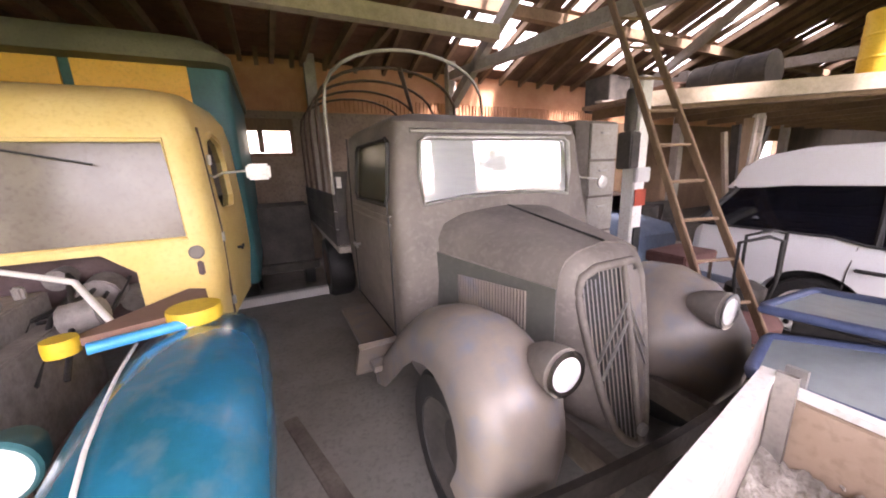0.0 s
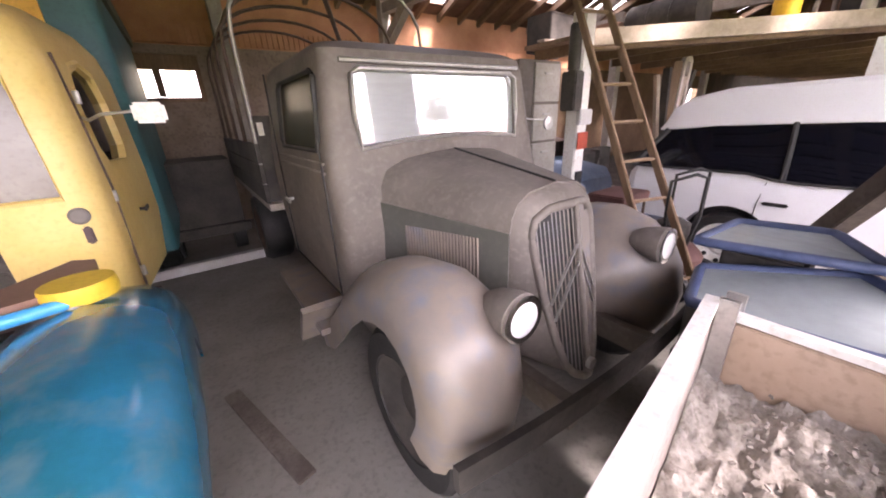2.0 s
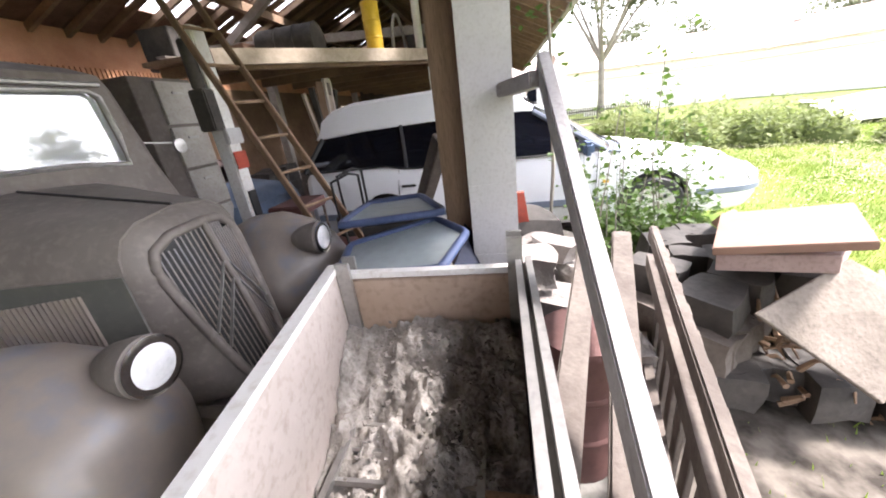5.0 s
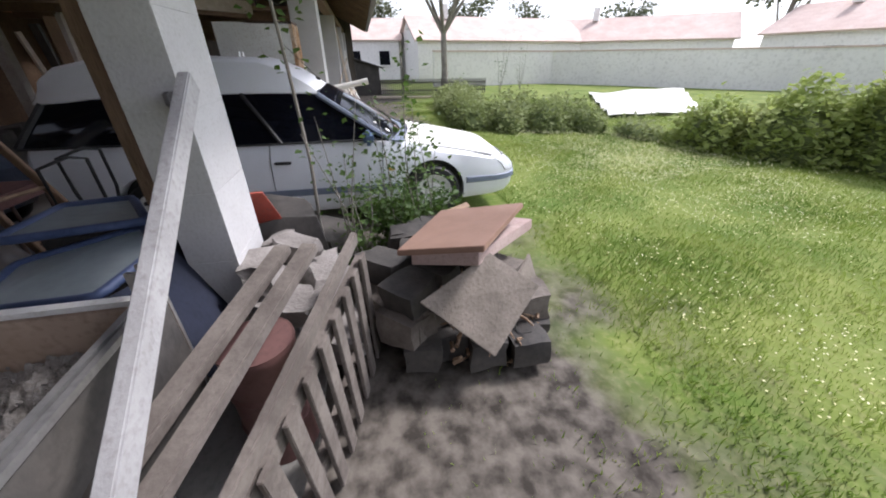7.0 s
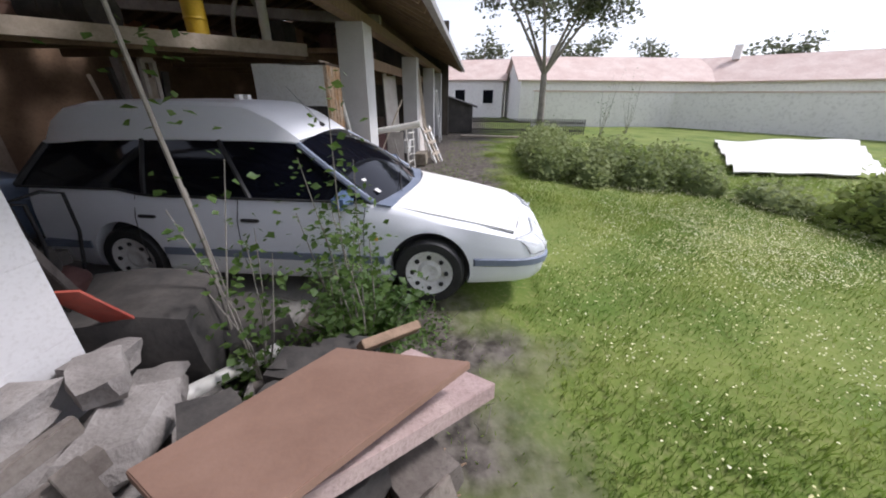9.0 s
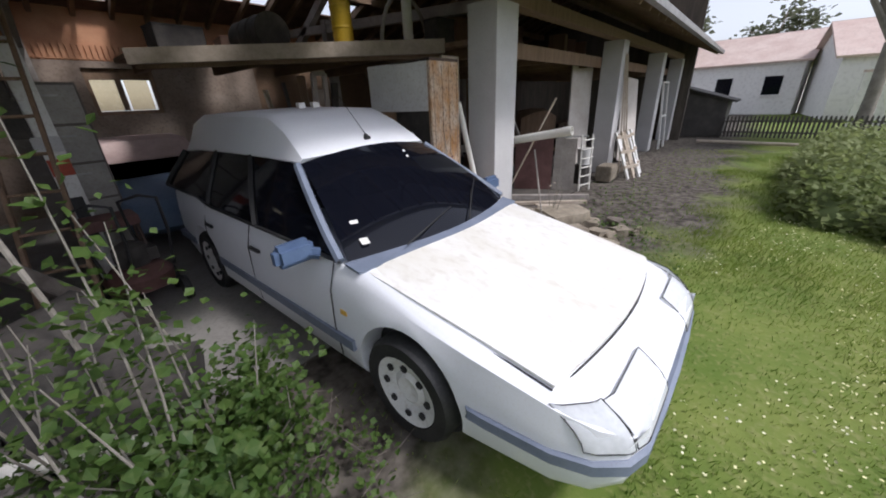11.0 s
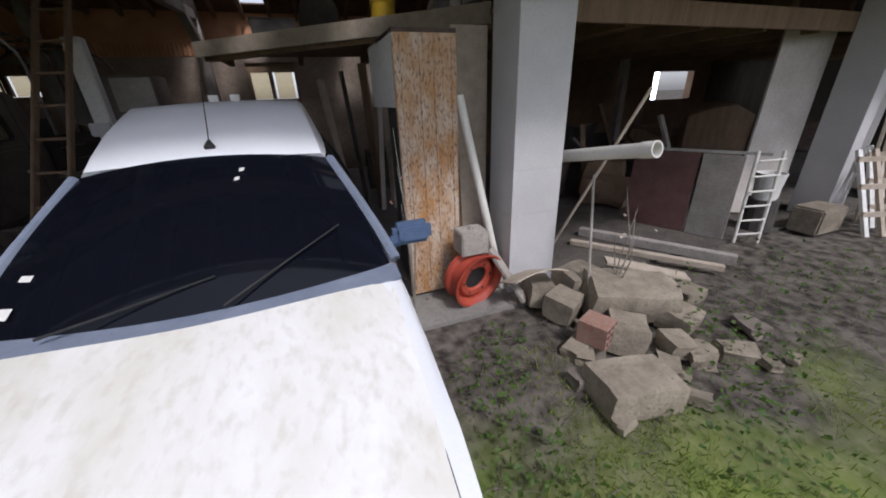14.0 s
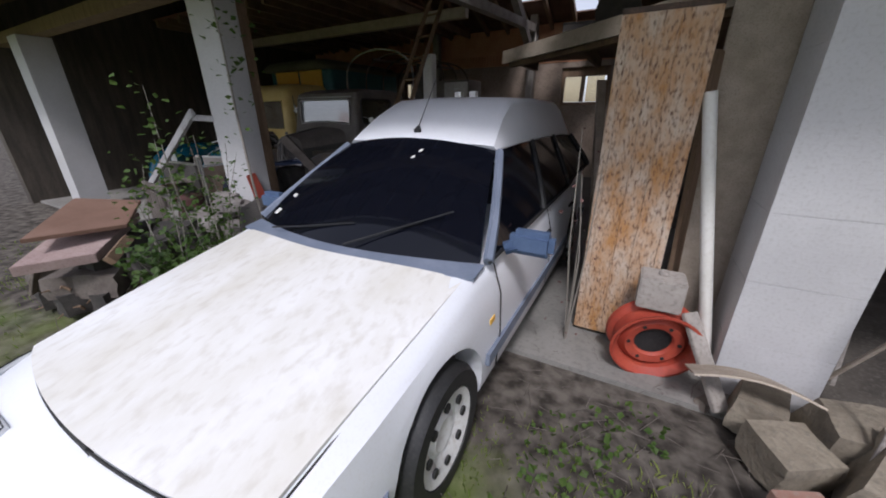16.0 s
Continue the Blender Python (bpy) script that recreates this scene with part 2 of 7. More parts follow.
M_BLACK = ramp_mat("black_rubber", (0.012, 0.012, 0.013), (0.03, 0.03, 0.03), 0.6, 0, 5, 80, 0.1, (0.06, 0.055, 0.05), 0.4)
M_DARKGLASS = glass_mat("dark_tinted_glass", (0.006, 0.007, 0.012), 0.06, 0.8, (0.04, 0.05, 0.07))
M_TRUCK = ramp_mat("dusty_grey_truck_paint", (0.125, 0.108, 0.096), (0.195, 0.172, 0.152), 0.66, 0, 2.3, 30, 0.1, (0.28, 0.25, 0.22), 0.35)
M_TRUCKSIDE = ramp_mat("dusty_brown_grey_paint", (0.1, 0.085, 0.074), (0.175, 0.15, 0.128), 0.62, 0, 2.0, 28, 0.1, (0.22, 0.2, 0.18), 0.35)
# dusty tan paint; the blue patches are a sheen put into the colour
M_FENDER = ramp_mat("dusty_fender_sheen_paint", (0.19, 0.165, 0.155), (0.29, 0.24, 0.19), 0.38, 0.0, 1.7, 7, 0.02, (0.13, 0.165, 0.24), 0.55, coat=0.2)
# bonnet sides: darker and greener than M_TRUCK on the top
M_BONNETSIDE = ramp_mat("bonnet_side_green_grey", (0.075, 0.078, 0.07), (0.115, 0.115, 0.1), 0.5, 0, 1.6, 30, 0.06, (0.17, 0.15, 0.14), 0.3)
M_RUST = ramp_mat("rusty_dark_steel", (0.07, 0.05, 0.042), (0.13, 0.09, 0.07), 0.8, 0.2, 6, 50, 0.3, (0.2, 0.12, 0.08), 0.5)
M_STEEL = ramp_mat("dull_steel", (0.35, 0.34, 0.33), (0.5, 0.49, 0.47), 0.45, 0.8, 6, 50, 0.1)
M_CHROME = ramp_mat("lamp_reflector", (0.8, 0.8, 0.8), (0.9, 0.9, 0.9), 0.18, 1.0, 6, 50, 0.0)
M_WINDSCREEN = glass_mat("old_windscreen_glass", (0.5, 0.52, 0.54), 0.04, 0.8, (0.6, 0.62, 0.62), 3.2)
M_SIDEGLASS = glass_mat("dusty_side_glass", (0.07, 0.065, 0.04), 0.25, 0.8, (0.4, 0.4, 0.33))
# near-white base puts the sky's reflection into the lens colour
M_LAMPGLASS = ramp_mat("lamp_glass_sky_white", (0.84, 0.85, 0.86), (0.92, 0.92, 0.92), 0.12, 0.15, 14, 40, 0.05, coat=1.0)
M_LENS = glass_mat("lamp_lens", (0.85, 0.87, 0.88), 0.1, 0.6, (0.9, 0.9, 0.9), 1.6)
M_YELLOW = ramp_mat("faded_cream_yellow_paint", (0.74, 0.53, 0.17), (0.82, 0.64, 0.27), 0.42, 0, 1.6, 40, 0.04, (0.6, 0.4, 0.13), 0.35)
M_ORANGE = ramp_mat("orange_yellow_panel", (0.78, 0.43, 0.05), (0.85, 0.52, 0.09), 0.5, 0, 2, 40, 0.05)
M_TEAL = ramp_mat("dark_teal_paint", (0.02, 0.1, 0.11), (0.035, 0.15, 0.16), 0.5, 0, 2, 40, 0.06)
M_CANVAS = ramp_mat("dusty_green_canvas", (0.1, 0.1, 0.07), (0.16, 0.155, 0.11), 0.9, 0, 2, 60, 0.2)
M_BLUE = ramp_mat("glossy_blue_paint", (0.008, 0.105, 0.15), (0.008, 0.17, 0.31), 0.22, 0, 1.5, 9, 0.02, (0.12, 0.17, 0.17), 0.5, coat=0.6)
M_ENGINE = ramp_mat("oily_engine_metal", (0.2, 0.18, 0.17), (0.33, 0.3, 0.28), 0.6, 0.3, 8, 50, 0.2)
M_DARKBAY = ramp_mat("dark_purple_brown_bay", (0.09, 0.06, 0.06), (0.14, 0.095, 0.09), 0.8, 0, 4, 40, 0.2)
M_RUSTPANEL = ramp_mat("rust_streaked_white_panel", (0.46, 0.23, 0.08), (0.6, 0.5, 0.4), 0.75, 0, 3.0, 30, 0.4, (0.11, 0.05, 0.03), 0.95, stretch=(2.2, 2.2, 0.9))
M_RED = ramp_mat("faded_red_paint", (0.36, 0.045, 0.025), (0.47, 0.085, 0.045), 0.6, 0, 4, 40, 0.1, (0.25, 0.06, 0.04), 0.5)
M_OLDRED = ramp_mat("old_dull_red_paint", (0.27, 0.04, 0.025), (0.36, 0.08, 0.05), 0.7, 0, 5, 40, 0.2, (0.15, 0.05, 0.04), 0.5)
M_BOARD = ramp_mat("brown_hardboard", (0.2, 0.115, 0.08), (0.27, 0.165, 0.12), 0.75, 0, 2, 60, 0.1, (0.25, 0.14, 0.09), 0.4)
M_PINK = ramp_mat("pinkish_insulation_block", (0.55, 0.4, 0.36), (0.66, 0.52, 0.47), 0.9, 0, 4, 60, 0.3)
M_STONE = ramp_mat("pale_rubble_stone", (0.21, 0.175, 0.13), (0.36, 0.31, 0.235), 0.95, 0, 5, 38, 0.9, (0.16, 0.14, 0.11), 0.6, rand=0.15)
M_PSTONE = ramp_mat("greyish_rubble_stone", (0.19, 0.17, 0.155), (0.31, 0.285, 0.265), 0.95, 0, 5, 38, 0.9, (0.14, 0.12, 0.11), 0.6, rand=0.15)
M_LEAF = ramp_mat("green_leaves", (0.05, 0.105, 0.018), (0.11, 0.18, 0.035), 0.6, 0, 2.0, 30, 0.0, (0.16, 0.2, 0.06), 0.5)
M_HEDGE = ramp_mat("bramble_leaves", (0.17, 0.22, 0.065), (0.3, 0.34, 0.14), 0.7, 0, 0.8, 20, 0.0, (0.2, 0.2, 0.1), 0.5)
M_BARK = ramp_mat("grey_bark", (0.2, 0.18, 0.15), (0.32, 0.29, 0.25), 0.9, 0, 3, 30, 0.5)
M_TREELEAF = ramp_mat("grey_green_tree_leaves", (0.1, 0.12, 0.07), (0.19, 0.2, 0.13), 0.8, 0, 2.0, 30, 0.0)
M_BLADE = ramp_mat("grass_blades", (0.1, 0.18, 0.022), (0.28, 0.35, 0.07), 0.65, 0, 0.75, 9, 0.0, (0.36, 0.34, 0.14), 0.6)
M_BUSH = ramp_mat("light_green_bush_leaves", (0.27, 0.35, 0.08), (0.42, 0.47, 0.17), 0.7, 0, 0.9, 20, 0.0, (0.36, 0.34, 0.16), 0.4)
M_FLOWER = ramp_mat("small_pale_flowers", (0.74, 0.7, 0.34), (0.8, 0.78, 0.58), 0.8, 0, 3, 30, 0.0)
M_FARWALL = ramp_mat("pale_garden_wall", (0.76, 0.74, 0.71), (0.83, 0.81, 0.78), 0.9, 0, 0.4, 6, 0.1, (0.45, 0.43, 0.4), 0.4)
M_TERRACOTTA = ramp_mat("terracotta_roof", (0.56, 0.42, 0.37), (0.66, 0.54, 0.48), 0.9, 0, 1, 10, 0.2)
M_PVC = ramp_mat("off_white_plastic_pipe", (0.68, 0.66, 0.6), (0.76, 0.74, 0.69), 0.5, 0, 3, 40, 0.05, (0.5, 0.46, 0.38), 0.3)
M_SCREENFRAME = ramp_mat("dark_blue_frame_paint", (0.05, 0.075, 0.16), (0.09, 0.12, 0.22), 0.5, 0, 4, 40, 0.05)
M_SCREENPANE = glass_mat("dusty_pale_pane", (0.42, 0.48, 0.5), 0.25, 0.85, (0.6, 0.65, 0.66))
M_TRAILER = ramp_mat("pale_painted_board", (0.55, 0.5, 0.45), (0.66, 0.62, 0.57), 0.8, 0, 3, 40, 0.2, (0.4, 0.32, 0.26), 0.5)
M_TRAILERIN = ramp_mat("brown_plywood", (0.38, 0.28, 0.21), (0.48, 0.37, 0.29), 0.85, 0, 3, 40, 0.2, (0.26, 0.19, 0.14), 0.5)
M_TRAILERSIDE = ramp_mat("worn_pink_white_board", (0.43, 0.37, 0.33), (0.52, 0.46, 0.42), 0.8, 0, 3, 40, 0.2, (0.3, 0.22, 0.18), 0.5)
M_GREYPAINT = ramp_mat("chalky_grey_paint", (0.33, 0.32, 0.32), (0.43, 0.42, 0.42), 0.85, 0, 4, 50, 0.3, (0.22, 0.2, 0.19), 0.5)
M_OLDRAIL = ramp_mat("brown_grey_old_timber", (0.1, 0.082, 0.07), (0.2, 0.172, 0.148), 0.9, 0, 4, 45, 0.4, (0.09, 0.07, 0.06), 0.5)
M_OLDSHEET = ramp_mat("stained_cement_sheet", (0.16, 0.135, 0.11), (0.26, 0.22, 0.185), 0.9, 0, 5, 50, 0.4, (0.09, 0.075, 0.06), 0.5)
M_PINKDULL = ramp_mat("dull_pink_slab", (0.35, 0.25, 0.23), (0.46, 0.35, 0.32), 0.9, 0, 4, 60, 0.4, (0.22, 0.16, 0.14), 0.5)
M_DRAWER = ramp_mat("dusty_grey_drawer_paint", (0.3, 0.28, 0.25), (0.42, 0.4, 0.36), 0.6, 0, 3, 40, 0.08, (0.22, 0.18, 0.14), 0.4)
M_TARP = ramp_mat("dark_navy_tarpaulin", (0.005, 0.007, 0.016), (0.014, 0.018, 0.036), 0.95, 0, 3, 40, 0.15)
M_OLDBRICK = ramp_mat("dirty_red_brick", (0.28, 0.14, 0.1), (0.36, 0.22, 0.17), 0.9, 0, 6, 50, 0.3, (0.3, 0.27, 0.23), 0.5)
M_DEBRIS = ramp_mat("leaf_litter_and_dust", (0.22, 0.2, 0.18), (0.46, 0.43, 0.4), 0.95, 0, 9, 60, 0.9, (0.13, 0.11, 0.09), 0.7)
M_GOLD = ramp_mat("mustard_yellow_paint", (0.65, 0.42, 0.02), (0.72, 0.5, 0.05), 0.5, 0, 4, 40, 0.05)
M_TOOLBLUE = ramp_mat("bright_blue_paint", (0.03, 0.3, 0.65), (0.05, 0.36, 0.7), 0.35, 0, 4, 40, 0.05)
M_CABLE = ramp_mat("white_cable", (0.7, 0.68, 0.64), (0.76, 0.74, 0.7), 0.5, 0, 6, 60, 0.0)
# emissive card colour that stands in for bright sky
M_DAYLIGHT = bpy.data.materials.new("glowing_backdrop")
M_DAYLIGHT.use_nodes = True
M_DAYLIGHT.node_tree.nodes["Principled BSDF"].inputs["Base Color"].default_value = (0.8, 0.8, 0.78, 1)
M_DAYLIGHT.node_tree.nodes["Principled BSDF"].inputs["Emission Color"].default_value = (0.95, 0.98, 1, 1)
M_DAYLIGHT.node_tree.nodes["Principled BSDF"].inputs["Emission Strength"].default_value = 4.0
M_WINLIGHT = glass_mat("frosted_window_pane", (0.62, 0.54, 0.4), 0.3, 0.12, (0.85, 0.78, 0.64))
M_DARKSTUFF = ramp_mat("dark_dusty_junk", (0.035, 0.032, 0.03), (0.09, 0.08, 0.07), 0.8, 0, 3, 30, 0.3)
M_FENCE = ramp_mat("dark_wood_fence", (0.06, 0.055, 0.05), (0.1, 0.09, 0.08), 0.8, 0, 3, 30, 0.2)
M_MAROON = ramp_mat("maroon_panel", (0.11, 0.05, 0.045), (0.17, 0.085, 0.075), 0.7, 0, 3, 30, 0.1)
M_CARBLUE = ramp_mat("dusty_blue_car_paint", (0.1, 0.15, 0.24), (0.17, 0.22, 0.3), 0.5, 0, 2, 30, 0.05)

for m in (M_BLADE, M_LEAF, M_HEDGE, M_BUSH, M_TREELEAF):
    leafy(m)

# ---- ground and shell of the barn ----
bm = bmesh.new()
xs = [-400, -120, -50, -25, -14] + [-10 + 0.5 * i for i in range(53)] + [20, 26, 40, 70, 140, 400]
ys = [-400, -140, -70, -40, -26, -18] + [-13 + 0.5 * i for i in range(27)] + [4, 9, 14, 30, 80, 400]
grid = []
for x in xs:
    col = []
    for y in ys:
        z = 0.05 * noise.noise((x * 0.35, y * 0.35, 0)) + 0.025 * noise.noise((x * 1.3, y * 1.3, 4)) if y < 0.2 and abs(x) < 60 else 0.0
        if y > -0.3:
            z = min(z, -0.01)
        col.append(bm.verts.new((x, y, z - 0.02)))
    grid.append(col)
for i in range(len(xs) - 1):
    for j in range(len(ys) - 1):
        bm.faces.new((grid[i][j], grid[i + 1][j], grid[i + 1][j + 1], grid[i][j + 1]))
# meadow that gives way to bare soil along the open front of the barn
m = M_GRASS
n, k = m.node_tree.nodes, m.node_tree.links
b = n["Principled BSDF"]
old = b.inputs["Base Color"].links[0].from_socket
geo = n.new("ShaderNodeTexCoord")
sep = n.new("ShaderNodeSeparateXYZ")
k.new(geo.outputs["Object"], sep.inputs["Vector"])
nz = n.new("ShaderNodeTexNoise")
nz.inputs["Scale"].default_value, nz.inputs["Detail"].default_value = 0.9, 7
k.new(geo.outputs["Object"], nz.inputs["Vector"])
ad = n.new("ShaderNodeMath")
ad.operation = "MULTIPLY_ADD"
ad.inputs[1].default_value = 3.4
k.new(nz.outputs["Fac"], ad.inputs[0])
east = n.new("ShaderNodeMapRange")
east.inputs["From Min"].default_value, east.inputs["From Max"].default_value = 1.6, 4.2
east.inputs["To Min"].default_value, east.inputs["To Max"].default_value = 0.0, 0.95
k.new(sep.outputs["X"], east.inputs["Value"])
yx = n.new("ShaderNodeMath")
yx.operation = "ADD"
k.new(sep.outputs["Y"], yx.inputs[0])
k.new(east.outputs["Result"], yx.inputs[1])
west = n.new("ShaderNodeMapRange")
west.inputs["From Min"].default_value, west.inputs["From Max"].default_value = -0.5, -1.5
west.inputs["To Min"].default_value, west.inputs["To Max"].default_value = 0.0, 0.75
k.new(sep.outputs["X"], west.inputs["Value"])
yw = n.new("ShaderNodeMath")
yw.operation = "ADD"
k.new(yx.outputs["Value"], yw.inputs[0])
k.new(west.outputs["Result"], yw.inputs[1])
k.new(yw.outputs["Value"], ad.inputs[2])
mr = n.new("ShaderNodeMapRange")
mr.inputs["From Min"].default_value, mr.inputs["From Max"].default_value = 0.1, 0.95
k.new(ad.outputs["Value"], mr.inputs["Value"])
mx = n.new("ShaderNodeMix")
mx.data_type = "RGBA"
k.new(mr.outputs["Result"], mx.inputs["Factor"])
k.new(old, mx.inputs["A"])
soil = n.new("ShaderNodeValToRGB")
soil.color_ramp.elements[0].position, soil.color_ramp.elements[1].position = 0.35, 0.65
soil.color_ramp.elements[0].color, soil.color_ramp.elements[1].color = (0.04, 0.034, 0.028, 1), (0.16, 0.14, 0.118, 1)
nf = n.new("ShaderNodeTexNoise")
nf.inputs["Scale"].default_value, nf.inputs["Detail"].default_value = 9, 8
k.new(geo.outputs["Object"], nf.inputs["Vector"])
k.new(nf.outputs["Fac"], soil.inputs["Fac"])
k.new(soil.outputs["Color"], mx.inputs["B"])
k.new(mx.outputs["Result"], b.inputs["Base Color"])
tagged(part("ground", bm, M_GRASS, None, "", 60), "green meadow with bare soil beside the barn", "ground", "", "structure")

X0, X1, YB = -9.0, 14.7, 7.7


def slab(name, c, s, mat, label, cat="wall"):
    bm = bmesh.new()
    box(bm, c, s)
    return tagged(part(name, bm, mat), label, cat, "", "structure")


slab("floor", ((X0 + 2.6) / 2, 3.85, -0.04), (2.6 - X0, 7.7, 0.1), M_FLOOR, "dusty grey concrete barn floor", "floor")
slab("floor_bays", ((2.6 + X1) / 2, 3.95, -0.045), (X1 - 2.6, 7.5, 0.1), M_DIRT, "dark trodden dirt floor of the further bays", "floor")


def wall_with_holes(name, y0, y1, z0, z1, xa, xb, holes, mat, label):
    """A wall along x from xa to xb, with openings (x, x, z, z) through it."""
    bm = bmesh.new()
    x = xa
    for a, c, lo, hi in sorted(holes):
        box(bm, ((x + a) / 2, (y0 + y1) / 2, (z0 + z1) / 2), (a - x, y1 - y0, z1 - z0))
        box(bm, ((a + c) / 2, (y0 + y1) / 2, (z0 + lo) / 2), (c - a, y1 - y0, lo - z0))
        box(bm, ((a + c) / 2, (y0 + y1) / 2, (hi + z1) / 2), (c - a, y1 - y0, z1 - hi))
        x = c
    box(bm, ((x + xb) / 2, (y0 + y1) / 2, (z0 + z1) / 2), (xb - x, y1 - y0, z1 - z0))
    return tagged(part(name, bm, mat), label, "wall", "", "structure")


WINS = [(-5.35, -4.35, 1.95, 2.6), (-0.6, 0.5, 1.75, 2.6), (12.0, 13.9, 1.35, 2.25)]
wall_with_holes("wall_north", YB, YB + 0.25, -0.1, 2.72, X0, 2.6, [w for w in WINS if w[1] < 2.6], M_PLASTER, "stained pale plaster barn wall with small windows")
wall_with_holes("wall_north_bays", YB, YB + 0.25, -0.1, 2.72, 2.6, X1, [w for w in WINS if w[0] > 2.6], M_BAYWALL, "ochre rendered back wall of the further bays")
slab("wall_north_upper", ((X0 + X1) / 2, YB + 0.12, 3.15), (X1 - X0, 0.2, 0.86), M_BRICK, "orange brick band above the plaster")
bm = bmesh.new()
x = X0 + 0.1
while x < 4.0:
    box(bm, (x, YB + 0.005, 2.86), (0.055, 0.05, 0.24))
    x += 0.085
tagged(part("brick_course", bm, M_BRICK), "course of upright orange bricks", "brick course", "", "stuff")
slab("wall_west", (X0 - 0.12, 3.9, 2.4), (0.24, 8.0, 5.0), M_GABLE, "dark board gable wall of the barn")
slab("wall_east", (X1 + 0.12, 3.9, 2.4), (0.24, 8.0, 5.0), M_GABLE, "dark board gable wall of the barn")
for i, (a, c, lo, hi) in enumerate(WINS[:2]):
    w = thing("window_%d" % (i + 1), ((a + c) / 2, YB + 0.1, lo), "small wooden window with dusty panes in the back wall", "window", "", 0, "structure")
    wd, ht = c - a, hi - lo
    for nm, cc, ss in (("frame_post", (-wd / 2 + 0.035, 0, ht / 2), (0.07, 0.08, ht)), ("frame_post", (wd / 2 - 0.035, 0, ht / 2), (0.07, 0.08, ht)),
                       ("frame_rail", (0, 0, 0.035), (wd - 0.14, 0.08, 0.07)), ("frame_rail", (0, 0, ht - 0.1), (wd - 0.14, 0.08, 0.2)), ("mullion", (-0.05, 0, ht / 2 - 0.06), (0.09, 0.07, ht - 0.28))):
        bm = bmesh.new()
        box(bm, cc, ss)
        part(nm, bm, M_TIMBER, w)
    for sx in (-1, 1):
        bm = bmesh.new()
        box(bm, (sx * (wd / 4 - 0.01) - 0.03, 0.01, ht / 2 - 0.06), (wd / 2 - 0.16, 0.006, ht - 0.28))
        p = part("pane", bm, M_WINLIGHT, w)
        p.visible_shadow = False

# added glowing card outside, so the bay window looks bright
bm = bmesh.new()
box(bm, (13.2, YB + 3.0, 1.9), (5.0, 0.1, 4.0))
tagged(part("backdrop", bm, M_DAYLIGHT), "glowing card for the bright overcast sky beyond the bay window", "backdrop", "", "structure")

# roof: rafters, battens of tiles with missing ones
EY, EZ, RY, RZ, BY, BZ = -0.75, 2.9, 3.7, 5.1, 8.0, 3.45


def roof_z(y):
    return lerp(EZ, RZ, (y - EY) / (RY - EY)) if y < RY else lerp(RZ, BZ, (y - RY) / (BY - RY))


rng = random.Random(5)
roof = thing("roof", (0, 0, 0), "tiled barn roof on wooden rafters, with missing tiles and gaps added for light", "roof", "", 0, "structure")
bm = bmesh.new()
x = X0 - 0.2
while x <= X1 + 0.3:
    for a, c in (((EY, EZ), (RY, RZ)), ((RY, RZ), (BY, BZ))):
        beam(bm, (x, a[0], a[1] - 0.06), (x, c[0], c[1] - 0.06), 0.07, 0.11)
    x += 0.55
part("rafters", bm, M_RAFTER, roof)["kind"] = "stuff"
bm = bmesh.new()
# missing tiles, plus further gaps added to let light into the barn
holes = {(9, 9), (9, 10), (10, 10), (13, 9), (13, 10), (13, 11), (14, 12), (14, 13), (15, 13), (15, 12), (20, 13), (20, 11), (21, 13), (25, 10), (25, 11), (24, 10), (22, 12), (23, 11), (16, 14), (16, 13), (24, 13), (25, 13), (14, 10), (14, 11), (16, 9), (17, 11), (18, 9), (18, 10), (20, 12), (21, 12), (23, 10), (11, 11), (30, 10), (36, 11), (15, 5), (16, 5), (17, 4), (17, 6), (18, 6), (19, 3), (19, 5), (20, 4), (21, 6)}
NX, NS = 44, 8
for i in range(NX):
    xa, xb = X0 - 0.3 + (X1 - X0 + 0.6) * i / NX, X0 - 0.3 + (X1 - X0 + 0.6) * (i + 1) / NX
    for side in (0, 1):
        for j in range(NS):
            if (i, j + side * NS) in holes:
                continue
            if side == 0:
                ya, yb = lerp(EY, RY, j / NS), lerp(EY, RY, (j + 1) / NS) + 0.04
            else:
                ya, yb = lerp(RY, BY, j / NS) - 0.02, lerp(RY, BY, (j + 1) / NS)
            up = rng.uniform(0, 0.015)
            pa, pb = Vector(((xa + xb) / 2, ya, roof_z(ya) + 0.02 + up)), Vector(((xa + xb) / 2, yb, roof_z(yb) + 0.02 + up))
            beam(bm, pa, pb, xb - xa + 0.004, 0.03)
part("tiles", bm, M_TILE, roof)["kind"] = "stuff"
bm = bmesh.new()
beam(bm, (X0 - 0.3, EY - 0.07, EZ - 0.02), (X1 + 0.3, EY - 0.07, EZ - 0.02), 0.1, 0.1)
part("gutter", bm, M_STEEL, roof, "dull zinc gutter")
bm = bmesh.new()
beam(bm, (X0, RY, RZ - 0.2), (X1, RY, RZ - 0.2), 0.16, 0.22)
part("ridge_beam", bm, M_RAFTER, roof)
for y in (1.6, 5.8):
    bm = bmesh.new()
    beam(bm, (X0, y, roof_z(y) - 0.2), (X1, y, roof_z(y) - 0.2), 0.14, 0.18)
    part("purlin", bm, M_RAFTER, roof)

# plank ceiling on joists over the old vehicles
loft = thing("ceiling", (0, 0, 0), "red-brown plank ceiling on dark joists", "ceiling", "", 0, "structure")
bm = bmesh.new()
for i in range(26):
    y = 3.0 + i * 0.18
    box(bm, (-6.0, y, 3.62 + rng.uniform(-0.006, 0.006)), (5.9, 0.172, 0.03))
part("boards", bm, M_PLANKRED, loft)["kind"] = "stuff"
bm = bmesh.new()
